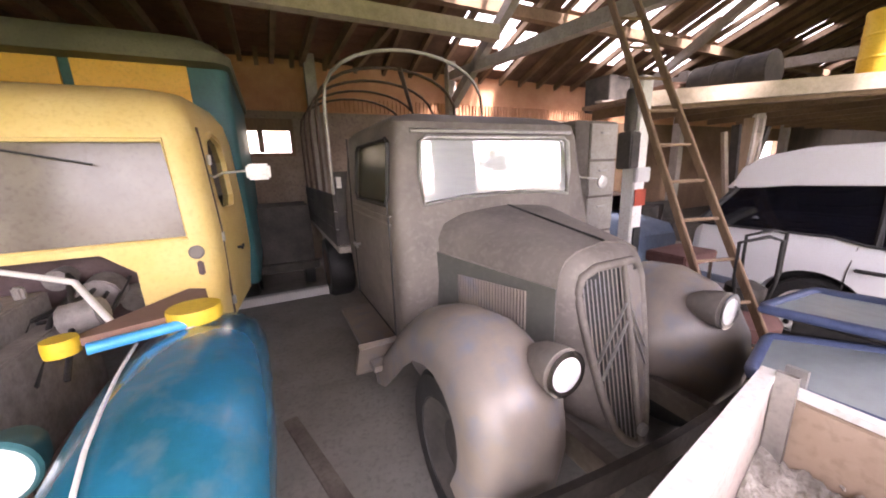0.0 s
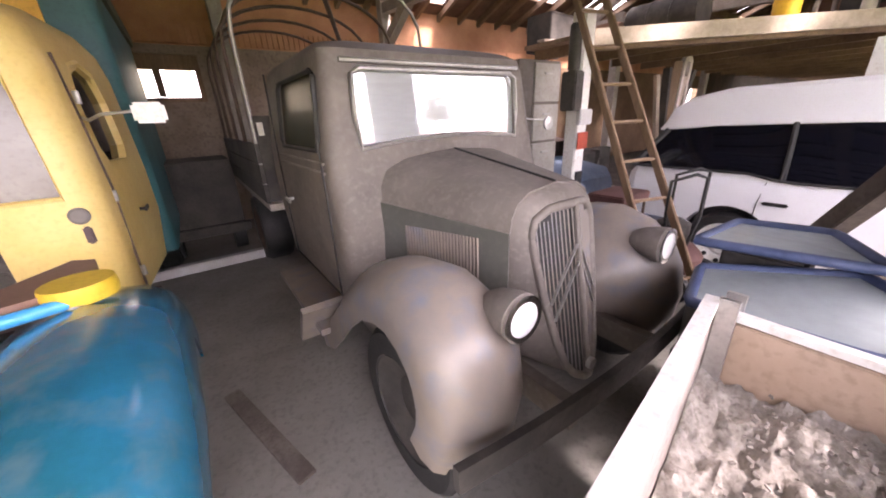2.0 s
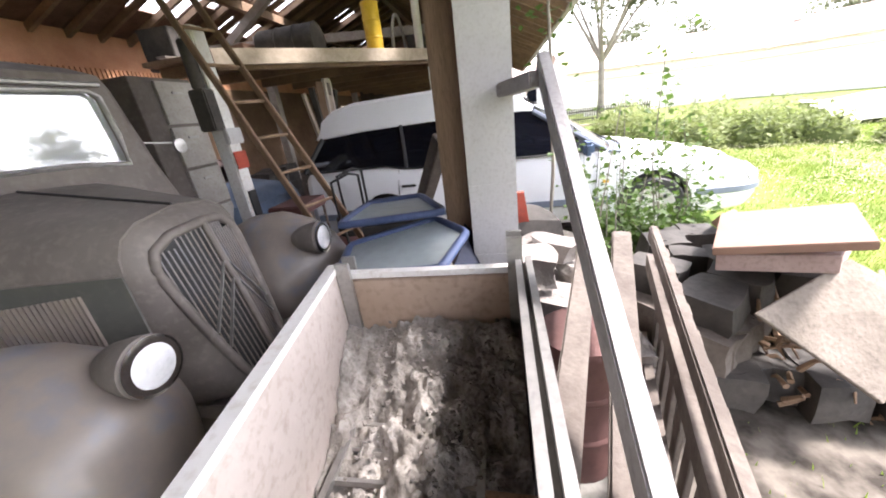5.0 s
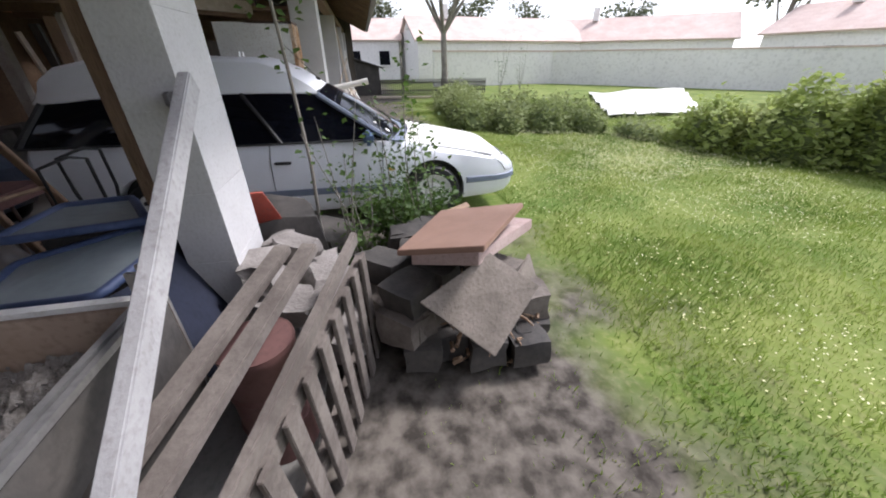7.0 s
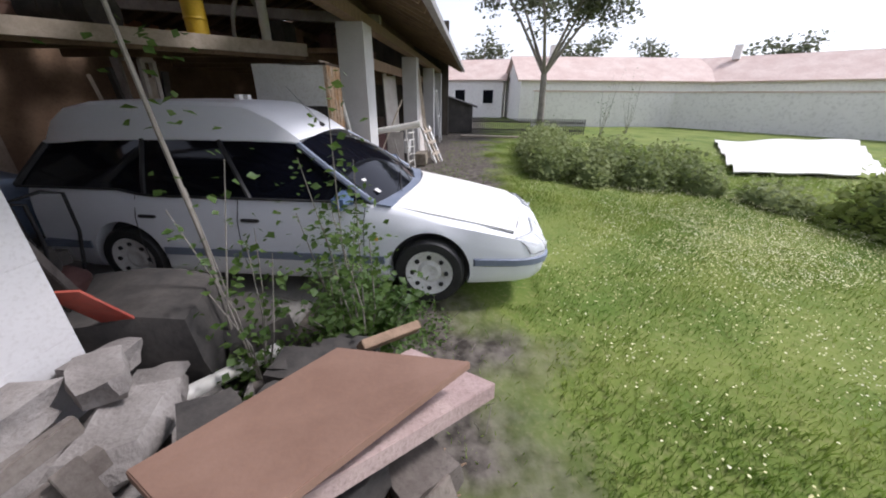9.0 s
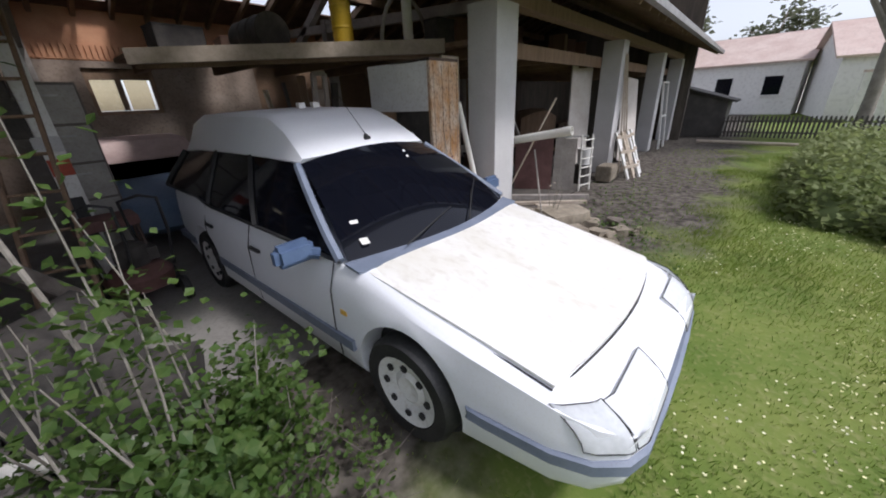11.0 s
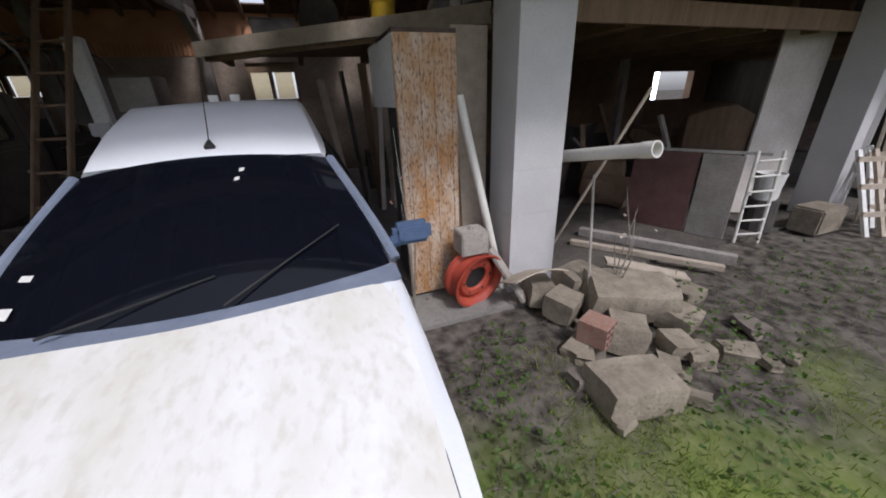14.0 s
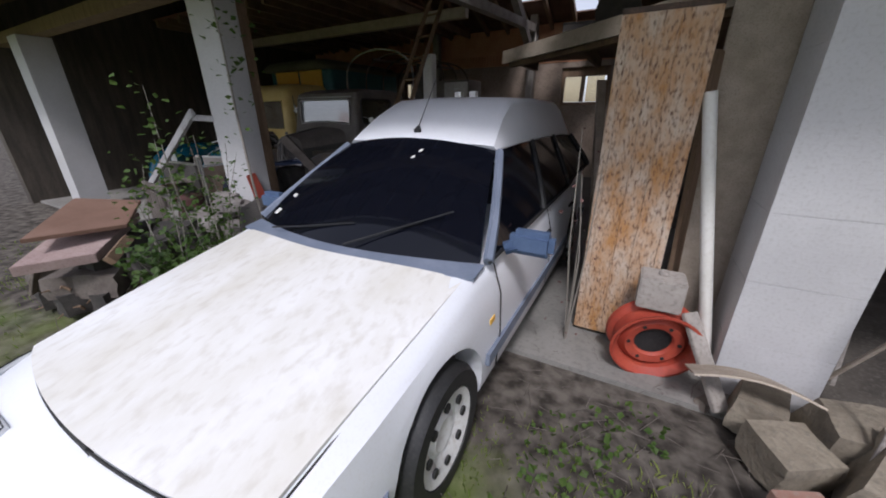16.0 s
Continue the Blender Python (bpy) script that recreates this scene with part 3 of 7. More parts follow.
for i in range(13):
    beam(bm, (-8.8 + i * 0.47, 2.9, 3.53), (-8.8 + i * 0.47, 7.65, 3.53), 0.07, 0.14)
part("joists", bm, M_RAFTER, loft)["kind"] = "stuff"
bm = bmesh.new()
beam(bm, (-8.9, 4.9, 3.36), (-1.9, 4.9, 3.36), 0.14, 0.18)
part("main_beam", bm, M_PALEWOOD, loft, "pale sawn beam")

# raised storage floor over the rear of the barn
mezz = thing("storage_loft", (0, 0, 0), "wooden storage platform with a pale edge board", "platform", "", 0, "structure")
bm = bmesh.new()
prism(bm, [(-0.6, 3.62), (2.3, 1.25), (2.3, 0.66), (X1, 0.66), (X1, 4.6), (-0.6, 4.6)], 2, 2.4, 2.45)
part("platform_boards", bm, M_TIMBER, mezz)
bm = bmesh.new()
beam(bm, (-0.65, 3.6, 2.38), (2.32, 1.2, 2.42), 0.05, 0.17)
part("edge_board", bm, M_PALEWOOD, mezz, "pale grey edge board")
bm = bmesh.new()
beam(bm, (2.3, 0.64, 2.36), (X1, 0.64, 2.36), 0.05, 0.2)
part("edge_board", bm, M_TIMBER, mezz, "dark edge board")
bm = bmesh.new()
beam(bm, (-0.55, 3.68, 2.3), (2.38, 1.28, 2.34), 0.1, 0.1)
part("edge_joist", bm, M_RAFTER, mezz)
for i in range(16):
    bm = bmesh.new()
    x = -0.4 + i
    y0 = max(0.7, 3.6 - (x + 0.6) * 0.82) if x < 2.3 else 0.7
    beam(bm, (x, y0 + 0.1, 2.33), (x, 4.55, 2.33), 0.07, 0.13)
    part("joist", bm, M_RAFTER, mezz)



def pillar(name, x0, x1, y0, y1, h, mat, label, courses=True):
    t = thing(name, ((x0 + x1) / 2, (y0 + y1) / 2, 0), label, "pillar", "front pillars", 0, "structure")
    bm = bmesh.new()
    box(bm, (0, 0, h / 2), (x1 - x0 - 0.006, y1 - y0 - 0.006, h))
    part("mortar_core", bm, mat, t)
    z = 0.0
    while z < h - 0.02:
        dz = min(0.38, h - z)
        bm = bmesh.new()
        box(bm, (0, 0, z + dz / 2), (x1 - x0, y1 - y0, dz - 0.003))
        part("concrete_block", bm, mat, t, "", 0, 0.0015)
        z += dz
    return t


pillar("pillar_1", -7.5, -7.1, 0.1, 0.5, 2.75, M_CONC, "pale grey concrete block pillar at the open barn front")
pillar("pillar_2", -2.94, -2.48, 0.36, 0.6, 2.75, M_CONC, "pale grey concrete block pillar at the open barn front")
pillar("pillar_3", 2.03, 2.5, 0.2, 0.6, 2.75, M_CONC, "pale grey concrete block pillar beside the white car")
pillar("pillar_4", 6.9, 7.3, 0.2, 0.6, 2.75, M_CONC, "pale grey concrete block pillar at the open barn front")
pillar("pillar_5", 11.0, 11.4, 0.2, 0.6, 2.75, M_CONC, "pale grey concrete block pillar at the open barn front")
pillar("pillar_6", 14.2, 14.6, 0.2, 0.6, 2.75, M_CONC, "pale grey concrete block pillar at the open barn front")
bm = bmesh.new()
box(bm, (-2.66, 0.68, 1.38), (0.26, 0.155, 2.76))
tagged(part("timber_post", bm, M_TIMBER, None, "", 0, 0.012), "brown timber post behind the concrete pillar", "post", "", "structure")
bm = bmesh.new()
beam(bm, (X0, 0.35, 2.83), (X1, 0.35, 2.83), 0.2, 0.16)
tagged(part("front_beam", bm, M_TIMBER), "dark timber beam over the open barn front", "beam", "", "structure")
for x, y in ((-1.3, 7.4), (-4.0, 7.45), (3.5, 5.6), (8.5, 5.6)):
    bm = bmesh.new()
    box(bm, (x, y, 1.9), (0.18, 0.18, 3.8 if y > 7 else 3.2))
    tagged(part("inner_post", bm, M_GREYWOOD, None, "", 0, 0.01), "grey timber post holding up the barn roof", "post", "inner posts", "structure")
for x in (-1.3, 3.5):
    bm = bmesh.new()
    beam(bm, (x, 7.3, 2.9), (x, 4.2, 4.7), 0.14, 0.16)
    beam(bm, (x, 7.5, 3.45), (x, 0.3, 3.0), 0.14, 0.16)
    tagged(part("truss", bm, M_GREYWOOD), "grey timber roof truss", "truss", "roof trusses", "structure")

# ---- the white estate car ----


def cut(ob, cutters):
    """Cuts holes into a mesh object by boolean differences, for good."""
    for bmc in cutters:
        me = bpy.data.meshes.new("cutter")
        bmesh.ops.recalc_face_normals(bmc, faces=bmc.faces)
        bmc.to_mesh(me)
        bmc.free()
        c = new("cutter", me)
        c.parent = ob.parent
        md = ob.modifiers.new("cut", "BOOLEAN")
        md.operation, md.object, md.solver = "DIFFERENCE", c, "EXACT"
        bpy.context.view_layer.update()
        res = bpy.data.meshes.new_from_object(ob.evaluated_get(bpy.context.evaluated_depsgraph_get()))
        ob.modifiers.clear()
        ob.data = res
        bpy.data.objects.remove(c)


def wheel_parts(parent, at, r, w, mat_rim, side, slots=8, dish=0.03, tyre=0.3):
    """A road wheel about the x axis; side is -1 or 1, the way its face looks."""
    m = Matrix.Translation(at) @ Matrix.Rotation(radians(90 * side), 4, "Y")
    rim = r * (1 - tyre)
    bm = bmesh.new()
    lathe(bm, [(rim, -w / 2), (r * 0.93, -w / 2), (r, -w / 3), (r, w / 3), (r * 0.93, w / 2), (rim, w / 2), (rim * 0.97, w / 2 - 0.03), (rim * 0.97, -w / 2)], m, 32)
    wh = part("wheel", bm, M_BLACK, parent, "black rubber tyre", 40)
    bm = bmesh.new()
    lathe(bm, [(0.001, w / 2 - dish - 0.02), (rim * 0.35, w / 2 - dish), (rim * 0.5, w / 2 - dish - 0.015), (rim * 0.86, w / 2 - dish * 0.4), (rim * 0.97, w / 2 - 0.005), (rim * 0.97, w / 2 - 0.06), (0.001, w / 2 - 0.1)], m, 32)
    part("rim", bm, mat_rim, wh, "", 35)
    for i in range(slots):
        a = 2 * math.pi * i / slots
        bm = bmesh.new()
        c = Vector((rim * 0.7 * math.cos(a), rim * 0.7 * math.sin(a), w / 2 - dish * 0.7))
        rod(bm, m @ c, m @ (c + Vector((0, 0, 0.012))), rim * 0.1, seg=8)
        part("rim_slot", bm, M_BLACK, wh)
    return wh


car = thing("estate_car", (0, 0, 0), "white raised-roof estate car with grimy bonnet, half inside barn", "car")
# stations: y, half width, sill z, top z, shoulder drop
ST = [(-2.17, 0.6, 0.33, 0.56, 0.02), (-2.13, 0.7, 0.28, 0.61, 0.03), (-2.03, 0.785, 0.24, 0.66, 0.035), (-1.88, 0.835, 0.22, 0.71, 0.045), (-1.5, 0.87, 0.2, 0.8, 0.05), (-1.1, 0.885, 0.19, 0.88, 0.05),
      (-0.77, 0.89, 0.19, 0.945, 0.03), (-0.3, 0.895, 0.19, 0.95, 0.0), (0.5, 0.9, 0.19, 0.95, 0), (1.5, 0.9, 0.19, 0.955, 0), (1.68, 0.9, 0.19, 1.0, 0), (2.3, 0.88, 0.2, 1.005, 0), (2.7, 0.84, 0.24, 1.0, 0), (2.82, 0.72, 0.32, 0.95, 0.03)]


def car_ring(y, w, lo, top, drop):
    h = [(w * 0.55, lo - 0.02), (w * 0.93, lo), (w * 0.985, lo + 0.07), (w, lo + 0.26), (w * 0.99, lerp(lo, top, 0.66)), (w * 0.965, lerp(lo, top, 0.87)), (w * 0.93, top - 0.015 - drop), (w * 0.86, top - drop * 0.7), (w * 0.5, top), ]
    return [(-x, y, z) for x, z in h] + [(x, y, z) for x, z in reversed(h)]


bm = bmesh.new()
skin(bm, [car_ring(*s) for s in ST])
body = part("body", bm, M_CARWHITE, car, "white painted body", 35)
cs = []
for y in (-1.1, 1.78):
    c = bmesh.new()
    rod(c, (-1.2, y, 0.33), (1.2, y, 0.33), 0.37, seg=40)
    cs.append(c)
cut(body, cs)
bm = bmesh.new()
for y in (-1.1, 1.78):
    for sx in (-1, 1):
        rod(bm, (sx * 0.5, y, 0.33), (sx * 0.74, y, 0.33), 0.365, seg=32)
box(bm, (0, 0.3, 0.3), (1.2, 4.2, 0.2))
part("underbody", bm, M_BLACK, car, "black wheel arches")
for sx in (-1, 1):
    for y in (-1.1, 1.78):
        wheel_parts(car, (sx * 0.8, y, 0.315), 0.315, 0.19, M_WHITEMETAL, sx)


def hood_z(x, y):
    z = np.interp(y, [-1.95, -1.5, -1.1, -0.74], [0.71, 0.812, 0.892, 0.962])
    return float(z) - 0.075 * abs(x / 0.8) ** 3


def hood_pt(u, v):
    x = lerp(-1, 1, u)
    front, back = -1.94 + 0.1 * x * x, -0.9 + 0.13 * x * x
    y = lerp(front, back, v)
    hw = lerp(0.74, 0.79, v)
    return (x * hw, y, hood_z(x * hw, y) + 0.008 + (0.014 if abs(abs(x) - 0.55) < 0.02 else 0))


bm = bmesh.new()
patch(bm, hood_pt, 24, 14)
thicken(bm, -0.02)
hood = part("bonnet", bm, M_HOOD, car, "white bonnet streaked with beige grime", 30)
bm = bmesh.new()
for sx in (-1, 1):
    tube(bm, [Vector(hood_pt(0.5 + sx * 0.503, v)) + Vector((sx * 0.004, 0, -0.004)) for v in (0, 0.2, 0.4, 0.6, 0.8, 1)], 0.004, 6)
tube(bm, [Vector(hood_pt(u / 24, -0.004)) + Vector((0, 0, -0.012)) for u in range(25)], 0.005, 6)
part("bonnet_gap", bm, M_BLACK, car, "dark shut line")
bm = bmesh.new()
box(bm, (0.05, -1.935, 0.705), (0.16, 0.02, 0.03))
part("bonnet_latch_gap", bm, M_BLACK, car)
# cowl under the windscreen
bm = bmesh.new()
patch(bm, lambda u, v: (lerp(-0.84, 0.84, u) , lerp(-0.9, -0.8, v) + 0.13 * (2 * u - 1) ** 2 + 0.03 * (2 * u - 1) ** 2 * v, 0.93 + 0.02 * v - 0.03 * abs(2 * u - 1) ** 3 + 0.02 * (2 * u - 1) ** 2), 16, 4)
thicken(bm, 0.015)
part("cowl", bm, M_CARGREY, car, "grey cowl with dry leaves", 40)

# greenhouse
WB = lambda u: Vector((lerp(-0.815, 0.815, u), -0.8 + 0.16 * (2 * u - 1) ** 2, 0.95 - 0.01 * abs(2 * u - 1)))
WT = lambda u: Vector((lerp(-0.605, 0.605, u), 0.02 + 0.05 * (2 * u - 1) ** 2, 1.462 - 0.065 * abs(2 * u - 1) ** 2))
bm = bmesh.new()
patch(bm, lambda u, v: WB(u).lerp(WT(u), v) + Vector((0, -0.02, 0.02)) * math.sin(math.pi * v), 16, 8)
part("windscreen", bm, M_DARKGLASS, car, "dark dusty windscreen", 40)


def side_pt(sx, u, v):
    y0, y1 = lerp(-0.62, 0.075, v), lerp(2.72, 2.52, v)
    y = lerp(y0, y1, u)
    zb = 0.95 if y < 1.5 else (0.95 + 0.05 * min(1, (y - 1.5) / 0.18))
    zt = float(np.interp(y, [0, 0.4, 1.5, 2.6], [1.385, 1.405, 1.41, 1.35]))
    x = lerp(0.845, 0.625, v ** 1.15)
    return (sx * x, y, lerp(zb, zt, v))


for sx in (-1, 1):
    bm = bmesh.new()
    patch(bm, lambda u, v: side_pt(sx, u, v), 24, 6)
    part("side_window", bm, M_DARKGLASS, car, "dark tinted side glass", 40)
    for a, b_, rr in ((0.0, 0.0, 0.028), (0.33, 0.30, 0.022), (0.63, 0.60, 0.022), (1.0, 1.0, 0.03)):
        bm = bmesh.new()
        tube(bm, [Vector(side_pt(sx, lerp(a, b_, t), t)) + Vector((sx * 0.004, 0, 0)) for t in (0, 0.25, 0.5, 0.75, 1)], rr, 6)
        part("pillar", bm, M_CARGREY if a == 0 else M_BLACK, car)
    bm = bmesh.new()
    tube(bm, [Vector(side_pt(sx, t / 20, 0)) + Vector((sx * 0.012, 0, 0.0)) for t in range(21)], 0.012, 6)
    part("window_trim", bm, M_BLACK, car)
bm = bmesh.new()
patch(bm, lambda u, v: Vector(side_pt(-1, 1, v)).lerp(Vector(side_pt(1, 1, v)), u) + Vector((0, 0.1 * math.sin(math.pi * u), 0.03 * v * math.sin(math.pi * u))), 10, 6)
part("rear_window", bm, M_DARKGLASS, car, "dark rear glass", 40)


bm = bmesh.new()
RS = [(0.03, 0.6, 1.40, 0.585, 1.425), (0.12, 0.612, 1.41, 0.57, 1.49), (0.3, 0.62, 1.415, 0.54, 1.605), (0.5, 0.622, 1.42, 0.515, 1.69), (0.62, 0.625, 1.42, 0.51, 1.715), (1.2, 0.63, 1.42, 0.515, 1.73),
      (2.1, 0.63, 1.40, 0.51, 1.715), (2.4, 0.62, 1.37, 0.5, 1.655), (2.56, 0.6, 1.36, 0.48, 1.56), (2.62, 0.58, 1.36, 0.47, 1.42)]
rings = []
for y, wb, zb, wt, zt in RS:
    half = [(wb, zb - 0.012), (wb + 0.004, zb), (lerp(wb, wt, 0.5), lerp(zb, zt, 0.52)), (lerp(wb, wt, 0.92), lerp(zb, zt, 0.9)), (wt - 0.03, zt), (wt * 0.5, zt + 0.014), (0, zt + 0.018)]
    bow = 0.05
    rings.append([(-x, y + (bow * (x / 0.6) ** 2 if y < 0.6 else 0), z) for x, z in half] + [(x, y + (bow * (x / 0.6) ** 2 if y < 0.6 else 0), z) for x, z in reversed(half[:-1])])
skin(bm, rings, True, True)
part("raised_roof", bm, M_CARWHITE, car, "tall white raised roof", 28)
bm = bmesh.new()
lathe(bm, [(0.026, 0), (0.03, 0.012), (0.018, 0.035), (0.008, 0.05), (0.001, 0.055)], pose(0, 0.1, 1.492, -30), 14)
rod(bm, (0, 0.12, 1.53), (-0.02, 0.42, 1.86), 0.0035, 0.002, 6)
part("aerial", bm, M_BLACK, car, "black roof aerial")
for sx in (-1, 1):
    bm = bmesh.new()
    box(bm, (sx * 0.07, 0.9, 1.76), (0.06, 0.05, 0.05))
    part("roof_lug", bm, M_WHITEMETAL, car)
for sx in (-1, 1):
    bm = bmesh.new()
    box(bm, (sx * 1.0, -0.4, 1.0), (0.23, 0.1, 0.13))
    beam(bm, (sx * 0.84, -0.45, 0.95), (sx * 0.95, -0.4, 0.99), 0.1, 0.06)
    part("door_mirror", bm, M_MIRRORBLUE, car, "grey-blue door mirror", 50, 0.03)
    for y, z in ((0.5, 0.76), (1.48, 0.765)):
        bm = bmesh.new()
        box(bm, (sx * 0.893, y, z), (0.03, 0.17, 0.028))
        part("door_handle", bm, M_BLACK, car, "", 0, 0.008)
    bm = bmesh.new()
    pts = [(-0.72, 0.5), (2.65, 0.5)]
    prism(bm, [(-0.7, 0.40), (-0.7, 0.47), (1.4, 0.47), (1.4, 0.40)], 0, sx * 0.885, sx * 0.912)
    prism(bm, [(2.16, 0.42), (2.16, 0.49), (2.66, 0.49), (2.66, 0.42)], 0, sx * 0.85, sx * 0.897)
    part("side_rubbing_strip", bm, M_CARGREY, car, "dark grey rubbing strip")
    for y in (-0.55, 0.6, 1.58):
        bm = bmesh.new()
        tube(bm, [(sx * 0.845, y, 0.94), (sx * 0.893, y + 0.02, 0.75), (sx * 0.9, y + 0.03, 0.5), (sx * 0.888, y + 0.02, 0.28)], 0.004, 5)
        part("door_gap", bm, M_BLACK, car)
    bm = bmesh.new()
    box(bm, (sx * 0.884, -0.62, 0.63), (0.012, 0.06, 0.03))
    part("side_repeater", bm, M_ORANGE, car)
# bumper strip round the nose
bm = bmesh.new()
side = [(0.872, -1.5), (0.868, -1.6), (0.84, -1.88), (0.79, -2.03), (0.705, -2.135), (0.6, -2.176), (0.3, -2.19)]
path_ = [(-x, y) for x, y in side] + [(0.0, -2.195)] + [(x, y) for x, y in reversed(side)]
rings = []
for x, y in path_:
    g = 1.012
    rings.append([(x, y + 0.006, 0.4), (x * g, y - 0.012, 0.41), (x * g, y - 0.012, 0.465), (x, y + 0.006, 0.475), (x * 0.94, y + 0.05, 0.44)])
skin(bm, rings)
part("bumper_strip", bm, M_CARGREY, car, "grey bumper strip", 30)
for sx in (-1, 1):
    def lamp_pt(u, v, x0=0.27, x1=0.66):
        x = lerp(x0, x1, u)
        y = float(np.interp(x, [0, 0.6, 0.7, 0.785, 0.84], [-2.19, -2.178, -2.138, -2.035, -1.9]))
        return (sx * x, y + 0.13 * v * v + 0.02 * v, lerp(0.5, 0.668 - 0.02 * u, v) + 0.012)
    for nm, x0, x1, lb in (("headlamp", 0.27, 0.66, "clear grey headlamp glass"), ("indicator", 0.672, 0.8, "clear indicator lens")):
        bm = bmesh.new()
        patch(bm, lambda u, v: lamp_pt(u, v, x0, x1), 8, 5)
        thicken(bm, 0.02)
        lm_ = part(nm, bm, M_LENS, car, lb, 40)
        bm = bmesh.new()
        tube(bm, [lamp_pt(i / 6, 0, x0, x1) for i in range(7)] + [lamp_pt(1, i / 4, x0, x1) for i in range(1, 5)] + [lamp_pt(1 - i / 6, 1, x0, x1) for i in range(1, 7)] + [lamp_pt(0, 1 - i / 4, x0, x1) for i in range(1, 4)], 0.003, 5, True)
        part("seal", bm, M_BLACK, lm_)
for p, q, k_ in (((-0.5, -0.8, 0.975), (0.02, -0.68, 1.03), 0.4), ((0.1, -0.82, 0.975), (0.56, -0.5, 1.12), 0.3)):
    p, q = Vector(p), Vector(q)
    bm = bmesh.new()
    rod(bm, p, p.lerp(q, 0.75), 0.006, 0.004, 6)
    rod(bm, p.lerp(q, k_), q + Vector((0.04, 0.0, 0.02)), 0.005, 0.004, 6)
    part("wiper", bm, M_BLACK, car, "black wiper arm and blade")
for i, dz in enumerate((0.0, 0.055)):
    bm = bmesh.new()
    a = WB(0.06).lerp(WT(0.06), 0.1 + 2.2 * dz) + Vector((0.0, -0.03, 0.012))
    d = (WT(0.075) - WB(0.075)).normalized()
    r = Vector((1, -0.35, 0)).normalized()
    vs = [bm.verts.new(a + r * i_ * 0.05 + d * j_ * (0.03 if i else 0.05) + d * (0.06 if i else 0)) for i_, j_ in ((0, 0), (1, 0), (1, 1), (0, 1))]
    bm.faces.new(vs)
    part("windscreen_sticker", bm, M_CABLE, car, "small white paper sticker")
# two white patches stand for the rear-view mirror's bright reflection
for du, dv in ((0.0, 0.0), (0.02, 0.07)):
    bm = bmesh.new()
    a = WB(0.6 + du).lerp(WT(0.6 + du), 0.76 + dv) + Vector((0, -0.022, 0.018))
    d = (WT(0.6) - WB(0.6)).normalized()
    bm.faces.new([bm.verts.new(a + Vector((1, 0, 0)) * p + d * q) for p, q in ((0, 0), (0.025, 0.006), (0.03, 0.03), (0.006, 0.026))])
    part("mirror_glint", bm, M_CABLE, car, "small white patch for the mirror's reflection in the windscreen")
bm = bmesh.new()
bmesh.ops.create_circle(bm, segments=20, radius=0.18)
pts = [Vector((0.38 + 0.18 * math.cos(a * math.pi / 12), -0.02 + 0.05 * math.sin(a * math.pi / 12), 0.95 + 0.16 * math.sin(a * math.pi / 12))) for a in range(24)]
bm.clear()
tube(bm, pts, 0.014, 6, True)
part("steering_wheel", bm, M_BLACK, car, "", 60)
for x in (-0.36, 0.36):
    bm = bmesh.new()
    box(bm, (x, 0.5, 0.8), (0.48, 0.14, 0.62))
    box(bm, (x, 0.5, 1.18), (0.24, 0.1, 0.16))
    part("front_seat", bm, M_DARKSTUFF, car, "dark fabric seat", 40, 0.04)

# ---- the old grey lorry ----
TX = -3.49
truck = thing("old_lorry", (TX, 0, 0), "dust-covered grey vintage lorry with a bare hoop frame", "truck")


def bonnet_w(y):
    return 0.28 + 0.35 * (y - 1.75)


def bonnet_top(y):
    return 1.285 + 0.15 * (y - 1.75)


def hood_ring(y):
    w, top, lo = bonnet_w(y), bonnet_top(y), 0.62
    sh = 1.1 + 0.09 * (y - 1.75)
    h = [(w, lo), (w, lerp(lo, sh, 0.5)), (w, sh), (w * 0.97, sh + (top - sh) * 0.33), (w * 0.85, sh + (top - sh) * 0.66), (w * 0.6, sh + (top - sh) * 0.88), (w * 0.3, top - 0.012), (0.0, top)]
    return [(-x, y, z) for x, z in h] + [(x, y, z) for x, z in reversed(h[:-1])]


bm = bmesh.new()
skin(bm, [hood_ring(1.76 + 0.76 * i / 8)[2:-2] for i in range(9)], False, False)
thicken(bm, 0.01)
part("bonnet", bm, M_TRUCK, truck, "dusty tapered bonnet top", 40)
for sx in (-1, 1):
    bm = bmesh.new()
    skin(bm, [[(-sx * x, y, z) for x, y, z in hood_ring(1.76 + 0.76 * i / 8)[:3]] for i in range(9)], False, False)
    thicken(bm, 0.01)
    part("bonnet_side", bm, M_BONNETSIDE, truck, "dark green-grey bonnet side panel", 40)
bm = bmesh.new()
tube(bm, [(0, 1.76 + 0.74 * i / 6, bonnet_top(1.76 + 0.74 * i / 6) + 0.003) for i in range(7)], 0.007, 6)
part("bonnet_hinge", bm, M_BLACK, truck)
for sx in (-1, 1):
    bm = bmesh.new()
    tube(bm, [(sx * (bonnet_w(1.78 + 0.72 * i / 6) + 0.001), 1.78 + 0.72 * i / 6, 1.1 + 0.09 * (0.03 + 0.72 * i / 6)) for i in range(7)], 0.006, 6)
    part("bonnet_seam", bm, M_TRUCK, truck)
    for i in range(24):
        bm = bmesh.new()
        y = lerp(1.9, 2.3, i / 23)
        x = sx * (bonnet_w(y) + 0.003)
        beam(bm, (x + sx * 0.006, y, 0.82), (x + sx * 0.006, y, 1.06), 0.0075, 0.022)
        part("louvre", bm, M_FENDER, truck)
# radiator shell and grille: a tall raked prow with a rounded head and a pointed foot
PT = [0, 0.03, 0.1, 0.25, 0.6, 0.85, 0.93, 0.98, 1]
